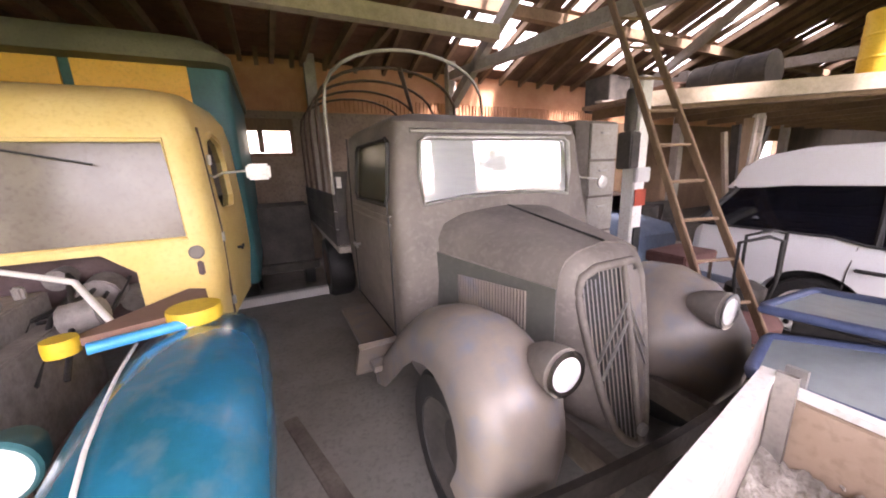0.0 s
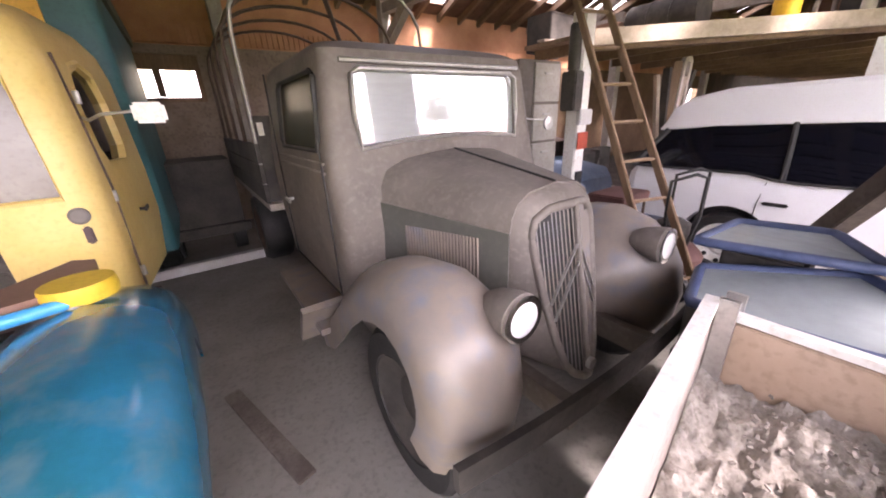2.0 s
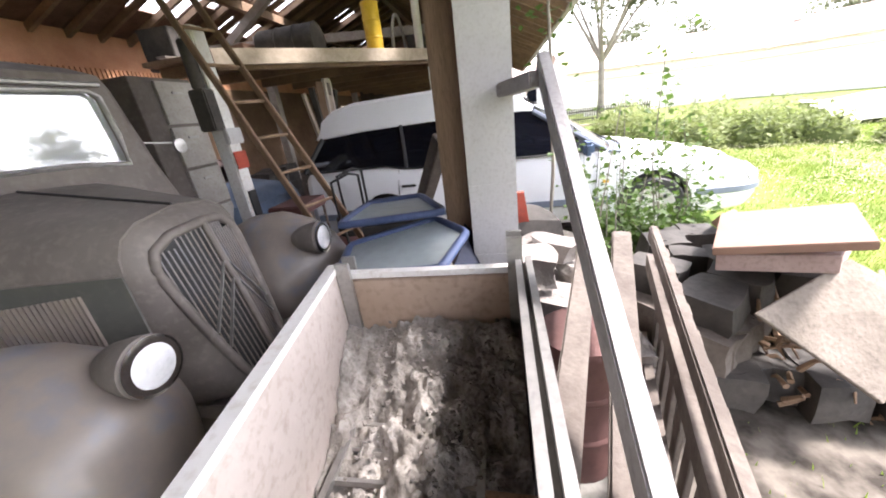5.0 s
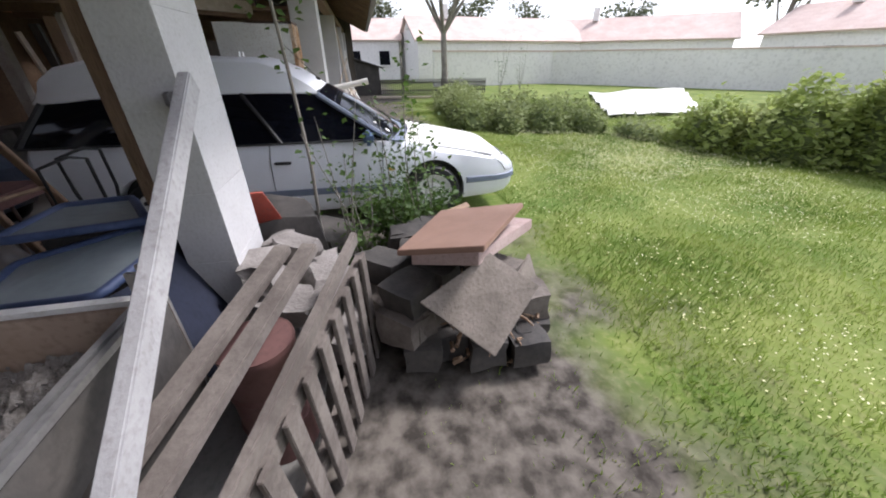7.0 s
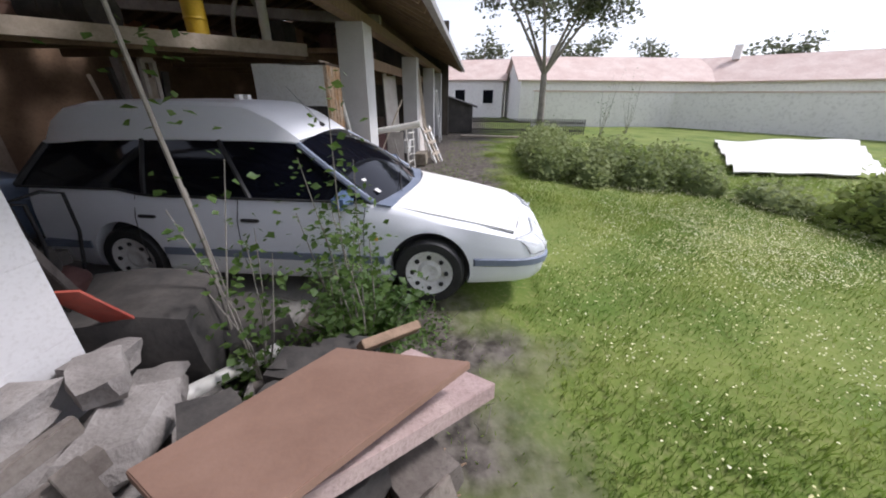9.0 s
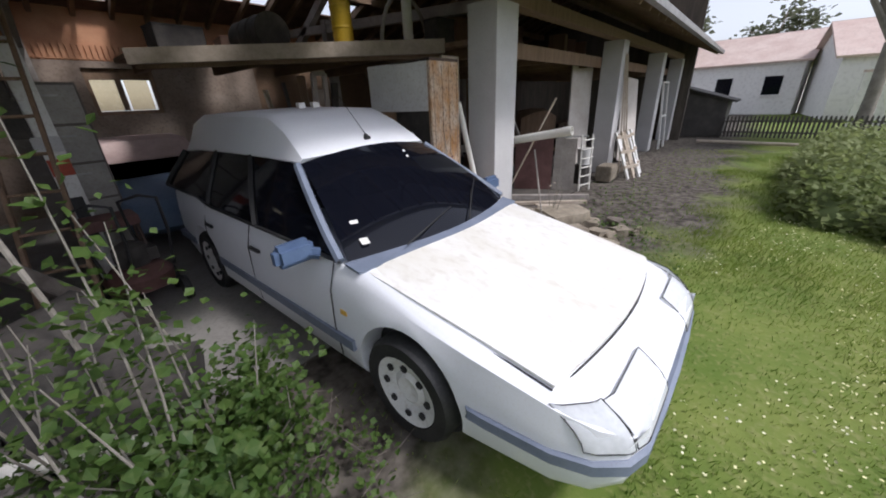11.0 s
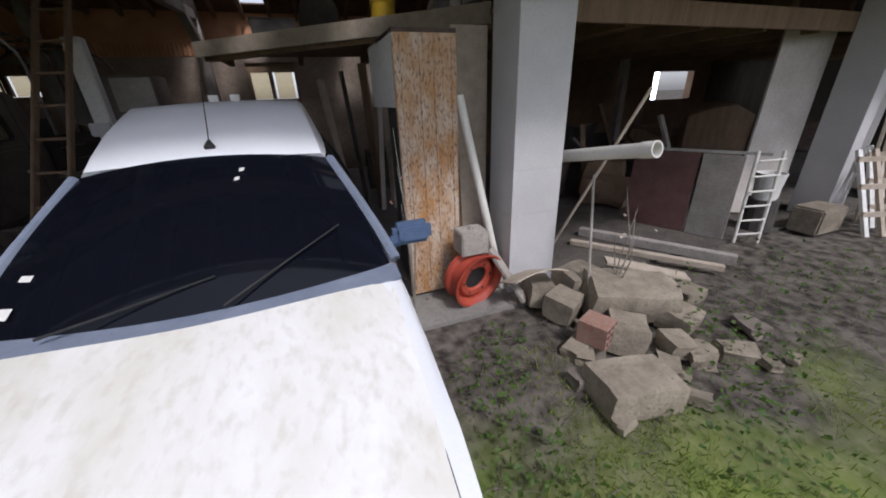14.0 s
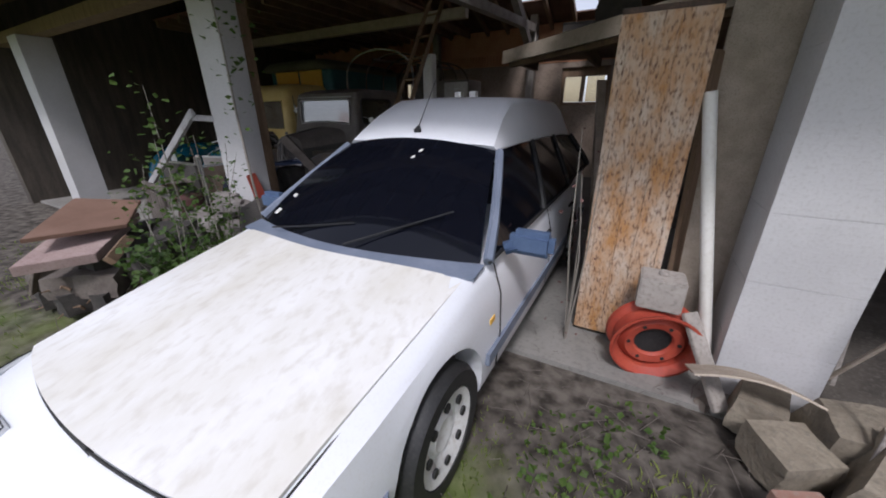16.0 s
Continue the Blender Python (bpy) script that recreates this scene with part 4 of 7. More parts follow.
PW = [0.02, 0.07, 0.11, 0.145, 0.195, 0.215, 0.19, 0.12, 0]


def prow(s, z):
    t = (z - 0.38) / 0.83
    x = s * float(np.interp(t, PT, PW))
    return Vector((x, 1.49 + 0.16 * t + 0.36 * abs(x), z))


for sx in (-1, 1):
    bm = bmesh.new()
    patch(bm, lambda u, v: prow(sx * u, lerp(0.385, 1.2, v)) + Vector((0, 0.02, 0)), 4, 16)
    part("radiator_core", bm, M_BLACK, truck)
    for i in range(11):
        bm = bmesh.new()
        u = (0.08 + 0.88 * i / 10) * 0.215
        zz = [lerp(0.4, 1.19, j / 16) for j in range(17)]
        pts_ = [prow(sx * u / max(1e-4, float(np.interp((z - 0.38) / 0.83, PT, PW))), z) for z in zz if np.interp((z - 0.38) / 0.83, PT, PW) > u]
        if len(pts_) > 2:
            tube(bm, pts_, 0.0032, 5)
            part("grille_bar", bm, M_FENDER, truck)
    for zc in (0.82, 0.9):
        bm = bmesh.new()
        a, b_ = prow(0.04 * sx, zc + 0.13), prow(0.9 * sx, zc - 0.13)
        beam(bm, a + Vector((0, -0.008, 0)), b_ + Vector((0, -0.008, 0)), 0.012, 0.006)
        part("slanted_bar", bm, M_STEEL, truck, "slanting metal bar on the grille")
bm = bmesh.new()
TS = [0, 0.015, 0.03, 0.06, 0.1, 0.17, 0.25, 0.4, 0.55, 0.7, 0.8, 0.86, 0.9, 0.93, 0.96, 0.98, 0.99]
left = [(-1, t) for t in TS]
loop_ = left + [(0, 1.0)] + [(1, t) for t in reversed(TS)]
outline = [prow(s, 0.38 + 0.83 * t) for s, t in loop_]
def shell_back(s, t):
    z = lerp(0.5, 1.287, t)
    return Vector((s * float(np.interp(z, [0.4, 1.1, 1.16, 1.22, 1.26, 1.287], [0.282, 0.282, 0.274, 0.24, 0.17, 0.0])), 1.775, z))
back = [shell_back(s, t) for s, t in loop_]
mid = [p.lerp(q, 0.4) + Vector((s * 0.014, -0.01, 0.012 * t)) for p, q, (s, t) in zip(outline, back, loop_)]
skin(bm, [outline, mid, back], False, False)
tube(bm, outline, 0.02, 8, True)
tube(bm, [prow(0, 0.39 + 0.81 * i / 12) + Vector((0, -0.004, 0)) for i in range(13)], 0.013, 8)
part("radiator_shell", bm, M_TRUCK, truck, "rounded radiator surround", 60)
bm = bmesh.new()
lathe(bm, [(0.014, 0), (0.028, 0), (0.03, 0.012), (0.028, 0.022), (0.014, 0.02)], Matrix.Translation((-0.005, 1.49, 0.46)) @ Matrix.Rotation(radians(90), 4, "X"), 16)
part("crank_ring", bm, M_STEEL, truck, "steel ring of the crank hole")
# cab
bm = bmesh.new()
def cab_ring(z, w, y0, y1, r=0.1):
    pts = []
    for cx, cy, a0 in ((w - r, y0 + r, -90), (w - r, y1 - r, 0), (-w + r, y1 - r, 90), (-w + r, y0 + r, 180)):
        for i in range(5):
            a = radians(a0 + i * 22.5)
            pts.append((cx + r * math.cos(a), cy + r * math.sin(a), z))
    return pts
skin(bm, [cab_ring(0.55, 0.74, 2.5, 3.98), cab_ring(1.0, 0.77, 2.46, 4.0), cab_ring(1.2, 0.775, 2.47, 4.0), cab_ring(1.42, 0.76, 2.55, 4.0, 0.07), cab_ring(1.84, 0.71, 2.61, 3.98, 0.06), cab_ring(1.92, 0.70, 2.63, 3.97, 0.08),
          cab_ring(1.965, 0.66, 2.73, 3.93), cab_ring(1.995, 0.55, 2.85, 3.8), cab_ring(2.005, 0.35, 3.05, 3.6)])
cab = part("cab", bm, M_TRUCKSIDE, truck, "dusty grey cab", 40)
cw = bmesh.new()
prism(cw, [(-0.565, 1.435), (-0.585, 1.47), (-0.575, 1.79), (-0.54, 1.825), (0.54, 1.825), (0.575, 1.79), (0.585, 1.47), (0.565, 1.435), (0.3, 1.465), (0, 1.475), (-0.3, 1.465)], 1, 2.3, 2.95)
cuts = [cw]
for sx in (-1, 1):
    c = bmesh.new()
    prism(c, [(2.7, 1.44), (2.67, 1.5), (2.7, 1.8), (2.75, 1.83), (3.45, 1.83), (3.5, 1.79), (3.5, 1.48), (3.46, 1.44)], 0, sx * 0.55, sx * 0.95)
    cuts.append(c)
ci = bmesh.new()
box(ci, (0, 3.3, 1.3), (1.3, 1.12, 1.18))
cuts.insert(0, ci)
cut(cab, cuts)
bm = bmesh.new()
patch(bm, lambda u, v: (lerp(-0.585, 0.585, u), lerp(2.585, 2.61, v), lerp(1.43, 1.83, v)), 1, 1)
part("windscreen", bm, M_WINDSCREEN, truck, "bright reflecting windscreen")
bm = bmesh.new()
fr = [(-0.57, 1.44), (-0.585, 1.6), (-0.575, 1.8), (-0.53, 1.828), (0.53, 1.828), (0.575, 1.8), (0.585, 1.6), (0.57, 1.44), (0.3, 1.468), (0, 1.478), (-0.3, 1.468)]
tube(bm, [(x, lerp(2.585, 2.61, (z - 1.43) / 0.4) - 0.03, z) for x, z in fr], 0.014, 6, True)
part("windscreen_rubber", bm, M_STEEL, truck, "pale worn windscreen seal", 60)
for sx in (-1, 1):
    bm = bmesh.new()
    patch(bm, lambda u, v: (sx * lerp(0.748, 0.705, v), lerp(2.66, 3.52, u), lerp(1.43, 1.84, v)), 1, 1)
    part("side_window", bm, M_SIDEGLASS, truck, "dusty side window")
    bm = bmesh.new()
    tube(bm, [(sx * (0.765 - 0.1 * (z - 1.42)), y, z) for y, z in ((2.7, 1.44), (2.67, 1.5), (2.7, 1.8), (2.75, 1.83), (3.45, 1.83), (3.5, 1.79), (3.5, 1.48), (3.46, 1.44))], 0.013, 6, True)
    part("window_seal", bm, M_BLACK, truck, "dark window seal", 60)
    bm = bmesh.new()
    for z in (1.33, 1.38):
        tube(bm, [(sx * 0.772, 2.6, z), (sx * 0.772, 3.6, z)], 0.008, 6)
    part("door_moulding", bm, M_TRUCK, truck)
    bm = bmesh.new()
    tube(bm, [(sx * 0.778, 3.6, 1.9), (sx * 0.782, 3.62, 1.3), (sx * 0.78, 3.6, 0.62), (sx * 0.78, 2.62, 0.62), (sx * 0.782, 2.6, 1.2), (sx * 0.77, 2.66, 1.5)], 0.006, 5)
    part("door_gap", bm, M_BLACK, truck)
    bm = bmesh.new()
    rod(bm, (sx * 0.78, 3.4, 1.08), (sx * 0.82, 3.4, 1.08), 0.012, seg=8)
    beam(bm, (sx * 0.82, 3.46, 1.08), (sx * 0.82, 3.34, 1.07), 0.015, 0.02)
    part("door_handle", bm, M_STEEL, truck)
bm = bmesh.new()
tube(bm, [(-0.62, 2.6, 1.865), (0.62, 2.6, 1.865)], 0.012, 6)
part("roof_gutter", bm, M_STEEL, truck)
# front fenders
PF = [(1.5, 0.3), (1.43, 0.45), (1.405, 0.6), (1.43, 0.75), (1.5, 0.88), (1.63, 0.99), (1.8, 1.045), (1.98, 1.03), (2.18, 0.95), (2.38, 0.8), (2.56, 0.63), (2.75, 0.46), (2.9, 0.4)]
for sx in (-1, 1):
    bm = bmesh.new()
    rings = []
    for i, (y, z) in enumerate(PF):
        a, b_ = PF[max(0, i - 1)], PF[min(len(PF) - 1, i + 1)]
        d = Vector((0, b_[0] - a[0], b_[1] - a[1])).normalized()
        nrm = Vector((0, -d.z, d.y))
        base = Vector((0, y, z))
        inner = lerp(0.24, 0.5, max(0, (i - 6) / 6))
        ring = []
        for s, dd in ((0, -0.4), (0.12, -0.27), (0.26, -0.15), (0.4, -0.06), (0.52, -0.012), (0.64, 0.008), (0.77, 0.0), (0.89, -0.03), (0.97, -0.075), (1.0, -0.14), (1.0, -0.22)):
            ring.append(base + Vector((sx * lerp(inner, 0.88, s), 0, 0)) + nrm * dd)
        rings.append(ring)
    skin(bm, rings, False, False)
    thicken(bm, 0.012)
    part("front_fender", bm, M_FENDER, truck, "dusty rounded front fender with a bluish sheen in its colour", 50)
    wheel_parts(truck, (sx * 0.74, 1.86, 0.38), 0.38, 0.17, M_DARKSTUFF, sx, 0, 0.05, 0.33)
    wheel_parts(truck, (sx * 0.68, 5.4, 0.4), 0.4, 0.3, M_RUST, sx, 0, 0.05, 0.33)
    bm = bmesh.new()
    box(bm, (sx * 0.8, 3.2, 0.4), (0.26, 1.1, 0.04))
    box(bm, (sx * 0.86, 2.78, 0.42), (0.3, 0.04, 0.36), Matrix.Rotation(radians(35), 4, "X"))
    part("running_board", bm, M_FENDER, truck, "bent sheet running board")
    # headlamp
    hm = Matrix.Translation((sx * 0.53, 1.49, 0.925)) @ Matrix.Scale(0.84, 4) @ Matrix.Rotation(radians(90), 4, "X")
    bm = bmesh.new()
    lathe(bm, [(0.001, -0.17), (0.05, -0.16), (0.085, -0.1), (0.105, -0.02), (0.11, 0.03), (0.1, 0.035)], hm, 24)
    lamp = part("headlamp", bm, M_TRUCK, truck, "bullet-shaped headlamp", 40)
    bm = bmesh.new()
    lathe(bm, [(0.09, 0.03), (0.102, 0.04), (0.108, 0.05), (0.098, 0.052)], hm, 24)
    part("rim", bm, M_CHROME, lamp)
    bm = bmesh.new()
    lathe(bm, [(0.001, 0.066), (0.05, 0.06), (0.1, 0.046), (0.1, 0.04), (0.001, 0.04)], hm, 24)
    part("lens", bm, M_LAMPGLASS, lamp, "lamp lens, its white standing for reflected sky", 50)
    bm = bmesh.new()
    rod(bm, (sx * 0.53, 1.58, 0.9), (sx * 0.53, 1.64, 0.78), 0.03)
    part("headlamp_bracket", bm, M_RUST, truck)
bm = bmesh.new()
for sx in (-1, 1):
    beam(bm, (sx * 0.33, 1.34, 0.46), (sx * 0.36, 6.6, 0.5), 0.06, 0.12)
rod(bm, (-0.7, 1.86, 0.39), (0.7, 1.86, 0.39), 0.04)
rod(bm, (-0.7, 5.4, 0.4), (0.7, 5.4, 0.4), 0.05)
part("chassis", bm, M_TRUCKSIDE, truck, "dusty grey chassis rails")
bm = bmesh.new()
skin(bm, [[(x, 1.32 + 0.06 * (x / 0.9) ** 2, 0.5), (x, 1.29 + 0.06 * (x / 0.9) ** 2, 0.5), (x, 1.29 + 0.06 * (x / 0.9) ** 2, 0.6), (x, 1.32 + 0.06 * (x / 0.9) ** 2, 0.6)] for x in [-0.9 + 0.15 * i for i in range(13)]])
part("bumper", bm, M_DARKSTUFF, truck, "dark curved bumper bar")
# number plate hanging under the bumper, with a row of worn pale figures
bm = bmesh.new()
beam(bm, (0.3, 1.265, 0.47), (0.62, 1.285, 0.47), 0.012, 0.1)
plate = part("number_plate", bm, M_BLACK, truck, "dark number plate with worn pale figures", 0, 0.003)
for i in range(7):
    bm = bmesh.new()
    box(bm, (0.335 + 0.042 * i, 1.257 + 0.0026 * i, 0.47), (0.022, 0.006, 0.06))
    part("figure_bar", bm, M_CABLE, plate)
# load bed and hoops
bm = bmesh.new()
box(bm, (0, 5.35, 0.9), (1.7, 2.6, 0.06))
part("bed_floor", bm, M_GREYWOOD, truck)
for sx in (-1, 1):
    for i in range(3):
        bm = bmesh.new()
        box(bm, (sx * 0.85, 5.35, 1.02 + i * 0.17), (0.03, 2.6, 0.155))
        part("bed_board", bm, M_DARKSTUFF, truck)
bm = bmesh.new()
box(bm, (0, 4.08, 1.3), (1.66, 0.04, 0.7))
part("headboard", bm, M_DARKSTUFF, truck)
for i in range(5):
    y = 4.12 + i * 0.62
    bm = bmesh.new()
    pts = [(-0.84, y, 0.95), (-0.84, y, 2.25)] + [(-0.84 * math.cos(a), y, 2.25 + 0.52 * math.sin(a) ** 0.8) for a in [math.pi * j / 14 for j in range(1, 14)]] + [(0.84, y, 2.25), (0.84, y, 0.95)]
    tube(bm, pts, 0.017, 6)
    part("hoop", bm, M_STEEL if i == 0 else M_RUST, truck, "bent steel canopy hoop", 60)
bm = bmesh.new()
beam(bm, (-0.1, 4.12, 2.6), (0.75, 5.98, 2.55), 0.04, 0.04)
part("hoop_brace", bm, M_RUST, truck)
bm = bmesh.new()
rod(bm, (0.76, 2.7, 1.55), (0.98, 2.62, 1.52), 0.006, seg=6)
lathe(bm, [(0.05, 0), (0.05, 0.015), (0.001, 0.02)], Matrix.Translation((1.0, 2.62, 1.5)) @ Matrix.Rotation(radians(90), 4, "X"), 14)
part("mirror", bm, M_STEEL, truck)
bm = bmesh.new()
box(bm, (-0.8, 4.02, 1.55), (0.04, 0.03, 0.1))
part("marker_lamp", bm, M_CABLE, truck)

def taper_ring(z, w0, w1, y0, y1, r=0.1):
    """A rounded outline that is w0 wide in front and w1 behind."""
    return [(x * lerp(w0, w1, (y - y0) / (y1 - y0)), y, zz) for x, y, zz in cab_ring(z, 1.0, y0, y1, r)]


# ---- the yellow van with blue fenders ----
VX = -6.12
van = thing("old_van", (VX, 0, 0), "faded yellow vintage van with blue fenders and an open engine bay", "van")
bm = bmesh.new()
skin(bm, [taper_ring(0.62, 0.86, 0.98, 3.2, 4.4, 0.12), taper_ring(1.0, 0.9, 1.03, 3.17, 4.4, 0.12), taper_ring(1.3, 0.9, 1.03, 3.17, 4.4, 0.12), taper_ring(1.9, 0.87, 1.0, 3.24, 4.4, 0.12), taper_ring(2.05, 0.84, 0.97, 3.3, 4.4, 0.12), taper_ring(2.16, 0.8, 0.9, 3.45, 4.4, 0.15), taper_ring(2.2, 0.7, 0.8, 3.6, 4.35, 0.2)])
vcab = part("cab", bm, M_YELLOW, van, "faded cream-yellow cab", 40)
c1 = bmesh.new()
prism(c1, [(-0.76, 1.29), (0.77, 1.29), (0.73, 1.86), (-0.73, 1.86)], 1, 3.0, 3.5)
c2 = bmesh.new()
prism(c2, [(3.56, 1.42), (3.5, 1.5), (3.5, 1.75), (3.58, 1.88), (3.75, 1.93), (3.92, 1.88), (3.98, 1.75), (3.98, 1.5), (3.92, 1.42)], 0, 0.6, 1.2)
c3 = bmesh.new()
box(c3, (0, 3.85, 1.35), (1.5, 1.0, 1.3))
c4 = bmesh.new()
prism(c4, [(-0.5, 0.5), (-0.5, 1.12), (-0.36, 1.24), (0.36, 1.24), (0.5, 1.12), (0.5, 0.5)], 1, 3.0, 3.45)
cut(vcab, [c3, c1, c2, c4])
bm = bmesh.new()
box(bm, (0, 3.46, 0.95), (1.04, 0.03, 0.7))
part("firewall", bm, M_DARKBAY, van, "dark dusty firewall")
bm = bmesh.new()
patch(bm, lambda u, v: (lerp(-0.78, 0.78, u), lerp(3.2, 3.25, v), lerp(1.28, 1.87, v)), 1, 1)
part("windscreen", bm, ramp_mat("dusty_van_glass", (0.14, 0.115, 0.09), (0.21, 0.18, 0.14), 0.16, 0, 2, 40, 0.02), van, "dusty brown windscreen")
bm = bmesh.new()
tube(bm, [(-0.76, 3.17, 1.29), (0.77, 3.17, 1.29), (0.73, 3.225, 1.86), (-0.73, 3.225, 1.86)], 0.014, 6, True)
part("windscreen_frame", bm, M_YELLOW, van)
bm = bmesh.new()
patch(bm, lambda u, v: (lerp(lerp(0.91, 0.965, u), lerp(0.885, 0.94, u), v) - 0.02, lerp(3.5, 4.0, u), lerp(1.4, 1.94, v)), 1, 1)
part("door_window", bm, M_DARKGLASS, van)
bm = bmesh.new()
tube(bm, [(lerp(0.91, 0.965, (y - 3.5) / 0.5) - 0.045 * max(0, z - 1.4), y, z) for y, z in ((3.5, 1.45), (3.47, 1.6), (3.5, 1.8), (3.6, 1.92), (3.75, 1.95), (3.9, 1.92), (4.0, 1.78), (4.0, 1.45), (3.93, 1.4), (3.56, 1.4))], 0.016, 6, True)
part("door_window_surround", bm, M_YELLOW, van, "", 60)
bm = bmesh.new()
tube(bm, [(0.885, 3.4, 1.95), (0.926, 3.38, 1.3), (0.915, 3.38, 0.66)], 0.008, 6)
part("door_gap", bm, M_RUST, van, "rusty door edge")
for z in (1.75, 1.25, 0.8):
    bm = bmesh.new()
    rod(bm, (0.925, 3.38, z - 0.03), (0.925, 3.38, z + 0.03), 0.014, seg=8)
    part("door_hinge", bm, M_STEEL, van)
bm = bmesh.new()
lathe(bm, [(0.042, 0), (0.042, 0.01), (0.03, 0.018), (0.001, 0.02)], Matrix.Translation((0.8, 3.175, 1.2)) @ Matrix.Rotation(radians(90), 4, "X"), 18)
part("round_lamp", bm, M_TRUCK, van, "small round lamp")
bm = bmesh.new()
box(bm, (0.81, 3.165, 1.1), (0.035, 0.02, 0.09))
part("oblong_lamp", bm, M_DARKBAY, van, "", 0, 0.008)
bm = bmesh.new()
rod(bm, (0.965, 3.75, 1.1), (1.0, 3.75, 1.1), 0.01, seg=8)
beam(bm, (1.0, 3.7, 1.1), (1.0, 3.85, 1.1), 0.012, 0.02)
part("door_handle", bm, M_BLACK, van)
bm = bmesh.new()
tube(bm, [(0.9, 3.44, 1.66), (0.94, 3.35, 1.64), (1.0, 3.28, 1.665), (1.2, 3.2, 1.68)], 0.008, 6)
part("mirror_arm", bm, M_STEEL, van)
bm = bmesh.new()
box(bm, (1.2, 3.2, 1.665), (0.14, 0.03, 0.1))
part("mirror", bm, M_WHITEMETAL, van, "white rounded mirror", 50, 0.014)
bm = bmesh.new()
rod(bm, (0.0, 3.19, 1.83), (0.42, 3.19, 1.73), 0.006, seg=6)
part("wiper", bm, M_BLACK, van)
# box body behind the cab
bm = bmesh.new()
skin(bm, [cab_ring(0.6, 1.05, 4.42, 7.0, 0.08), cab_ring(2.18, 1.05, 4.42, 7.0, 0.08), cab_ring(2.56, 1.05, 4.42, 7.0, 0.08)])
part("box_body", bm, M_TEAL, van, "dark teal box body", 40)
for sx, wd in ((-0.42, 0.78), (0.4, 0.72)):
    bm = bmesh.new()
    box(bm, (sx, 4.41, 2.37), (wd, 0.03, 0.4))
    part("front_panel", bm, M_ORANGE, van, "orange-yellow front panel")
bm = bmesh.new()
skin(bm, [cab_ring(2.54, 1.08, 4.2, 7.05, 0.15), cab_ring(2.62, 1.09, 4.18, 7.06, 0.2), cab_ring(2.72, 0.98, 4.24, 7.0, 0.25), cab_ring(2.77, 0.8, 4.4, 6.8, 0.3)])
part("canvas_top", bm, M_CANVAS, van, "dusty green canvas top", 50)
for sx in (-1, 1):
    bm = bmesh.new()
    rings = []
    PV = [(1.16, 0.3), (1.18, 0.5), (1.26, 0.72), (1.4, 0.89), (1.6, 0.99), (1.85, 1.04), (2.15, 1.045), (2.45, 1.02), (2.7, 0.94), (2.92, 0.78), (3.08, 0.6)]
    for i, (y, z) in enumerate(PV):
        a, b_ = PV[max(0, i - 1)], PV[min(len(PV) - 1, i + 1)]
        d = Vector((0, b_[0] - a[0], b_[1] - a[1])).normalized()
        nrm = Vector((0, -d.z, d.y))
        ring = []
        for s, dd in ((0, -0.25), (0, -0.12), (0.07, -0.05), (0.25, -0.005), (0.5, 0.015), (0.75, -0.005), (0.92, -0.06), (1.0, -0.15), (1.0, -0.3)):
            ring.append(Vector((sx * lerp(lerp(0.62, 0.68, i / 10), 1.16 - 0.05 * abs(i - 5) / 5, s), y, z)) + nrm * dd)
        rings.append(ring)
    skin(bm, rings, False, False)
    thicken(bm, 0.012)
    part("front_fender", bm, M_BLUE, van, "glossy blue front fender, dusty on top", 50)
    wheel_parts(van, (sx * 0.9, 2.1, 0.42), 0.42, 0.17, M_RUST, sx, 0, 0.05, 0.33)
    wheel_parts(van, (sx * 0.85, 6.0, 0.42), 0.42, 0.2, M_RUST, sx, 0, 0.05, 0.33)
    hm = Matrix.Translation((sx * 0.42, 1.5, 0.8)) @ Matrix.Rotation(radians(90), 4, "X")
    bm = bmesh.new()
    lathe(bm, [(0.001, -0.16), (0.06, -0.14), (0.1, -0.06), (0.12, 0.02), (0.115, 0.035)], hm, 24)
    hl = part("headlamp", bm, M_TEAL, van, "teal headlamp bowl", 40)
    bm = bmesh.new()
    lathe(bm, [(0.001, 0.06), (0.06, 0.055), (0.11, 0.038), (0.11, 0.03), (0.001, 0.03)], hm, 24)
    part("lens", bm, M_WHITEMETAL, hl, "milky white lens", 50)
bm = bmesh.new()
box(bm, (0.97, 3.05, 0.42), (0.2, 0.5, 0.04))
box(bm, (0.97, 3.3, 0.55), (0.03, 0.03, 0.3))
part("step", bm, M_RUST, van, "dark step board")
bm = bmesh.new()
box(bm, (0, 2.7, 0.72), (0.5, 1.0, 0.5))
box(bm, (-0.02, 2.75, 1.02), (0.34, 0.7, 0.16))
for i in range(4):
    rod(bm, (0.1, 2.45 + i * 0.18, 1.05), (0.1, 2.45 + i * 0.18, 1.16), 0.025, seg=8)
rod(bm, (0.26, 2.9, 0.98), (0.42, 2.9, 1.0), 0.08, seg=14)
rod(bm, (0.3, 3.2, 1.0), (0.3, 3.35, 1.02), 0.1, seg=14)
rod(bm, (0.42, 3.3, 0.9), (0.42, 3.42, 0.95), 0.07, seg=14)
rod(bm, (0.1, 3.3, 1.1), (0.1, 3.44, 1.1), 0.06, seg=12)
part("engine", bm, M_ENGINE, van, "oily grey engine", 40, 0.008)
for i in range(5):
    bm = bmesh.new()
    tube(bm, [(0.15 + 0.06 * i, 3.4, 1.05), (0.2 + 0.05 * i, 3.2 - 0.05 * i, 1.15 - 0.05 * i), (0.3 - 0.08 * i, 2.9, 1.0), (0.35 - 0.1 * i, 2.6, 0.8)], 0.012, 6)
    part("hose", bm, M_BLACK, van, "", 60)
bm = bmesh.new()
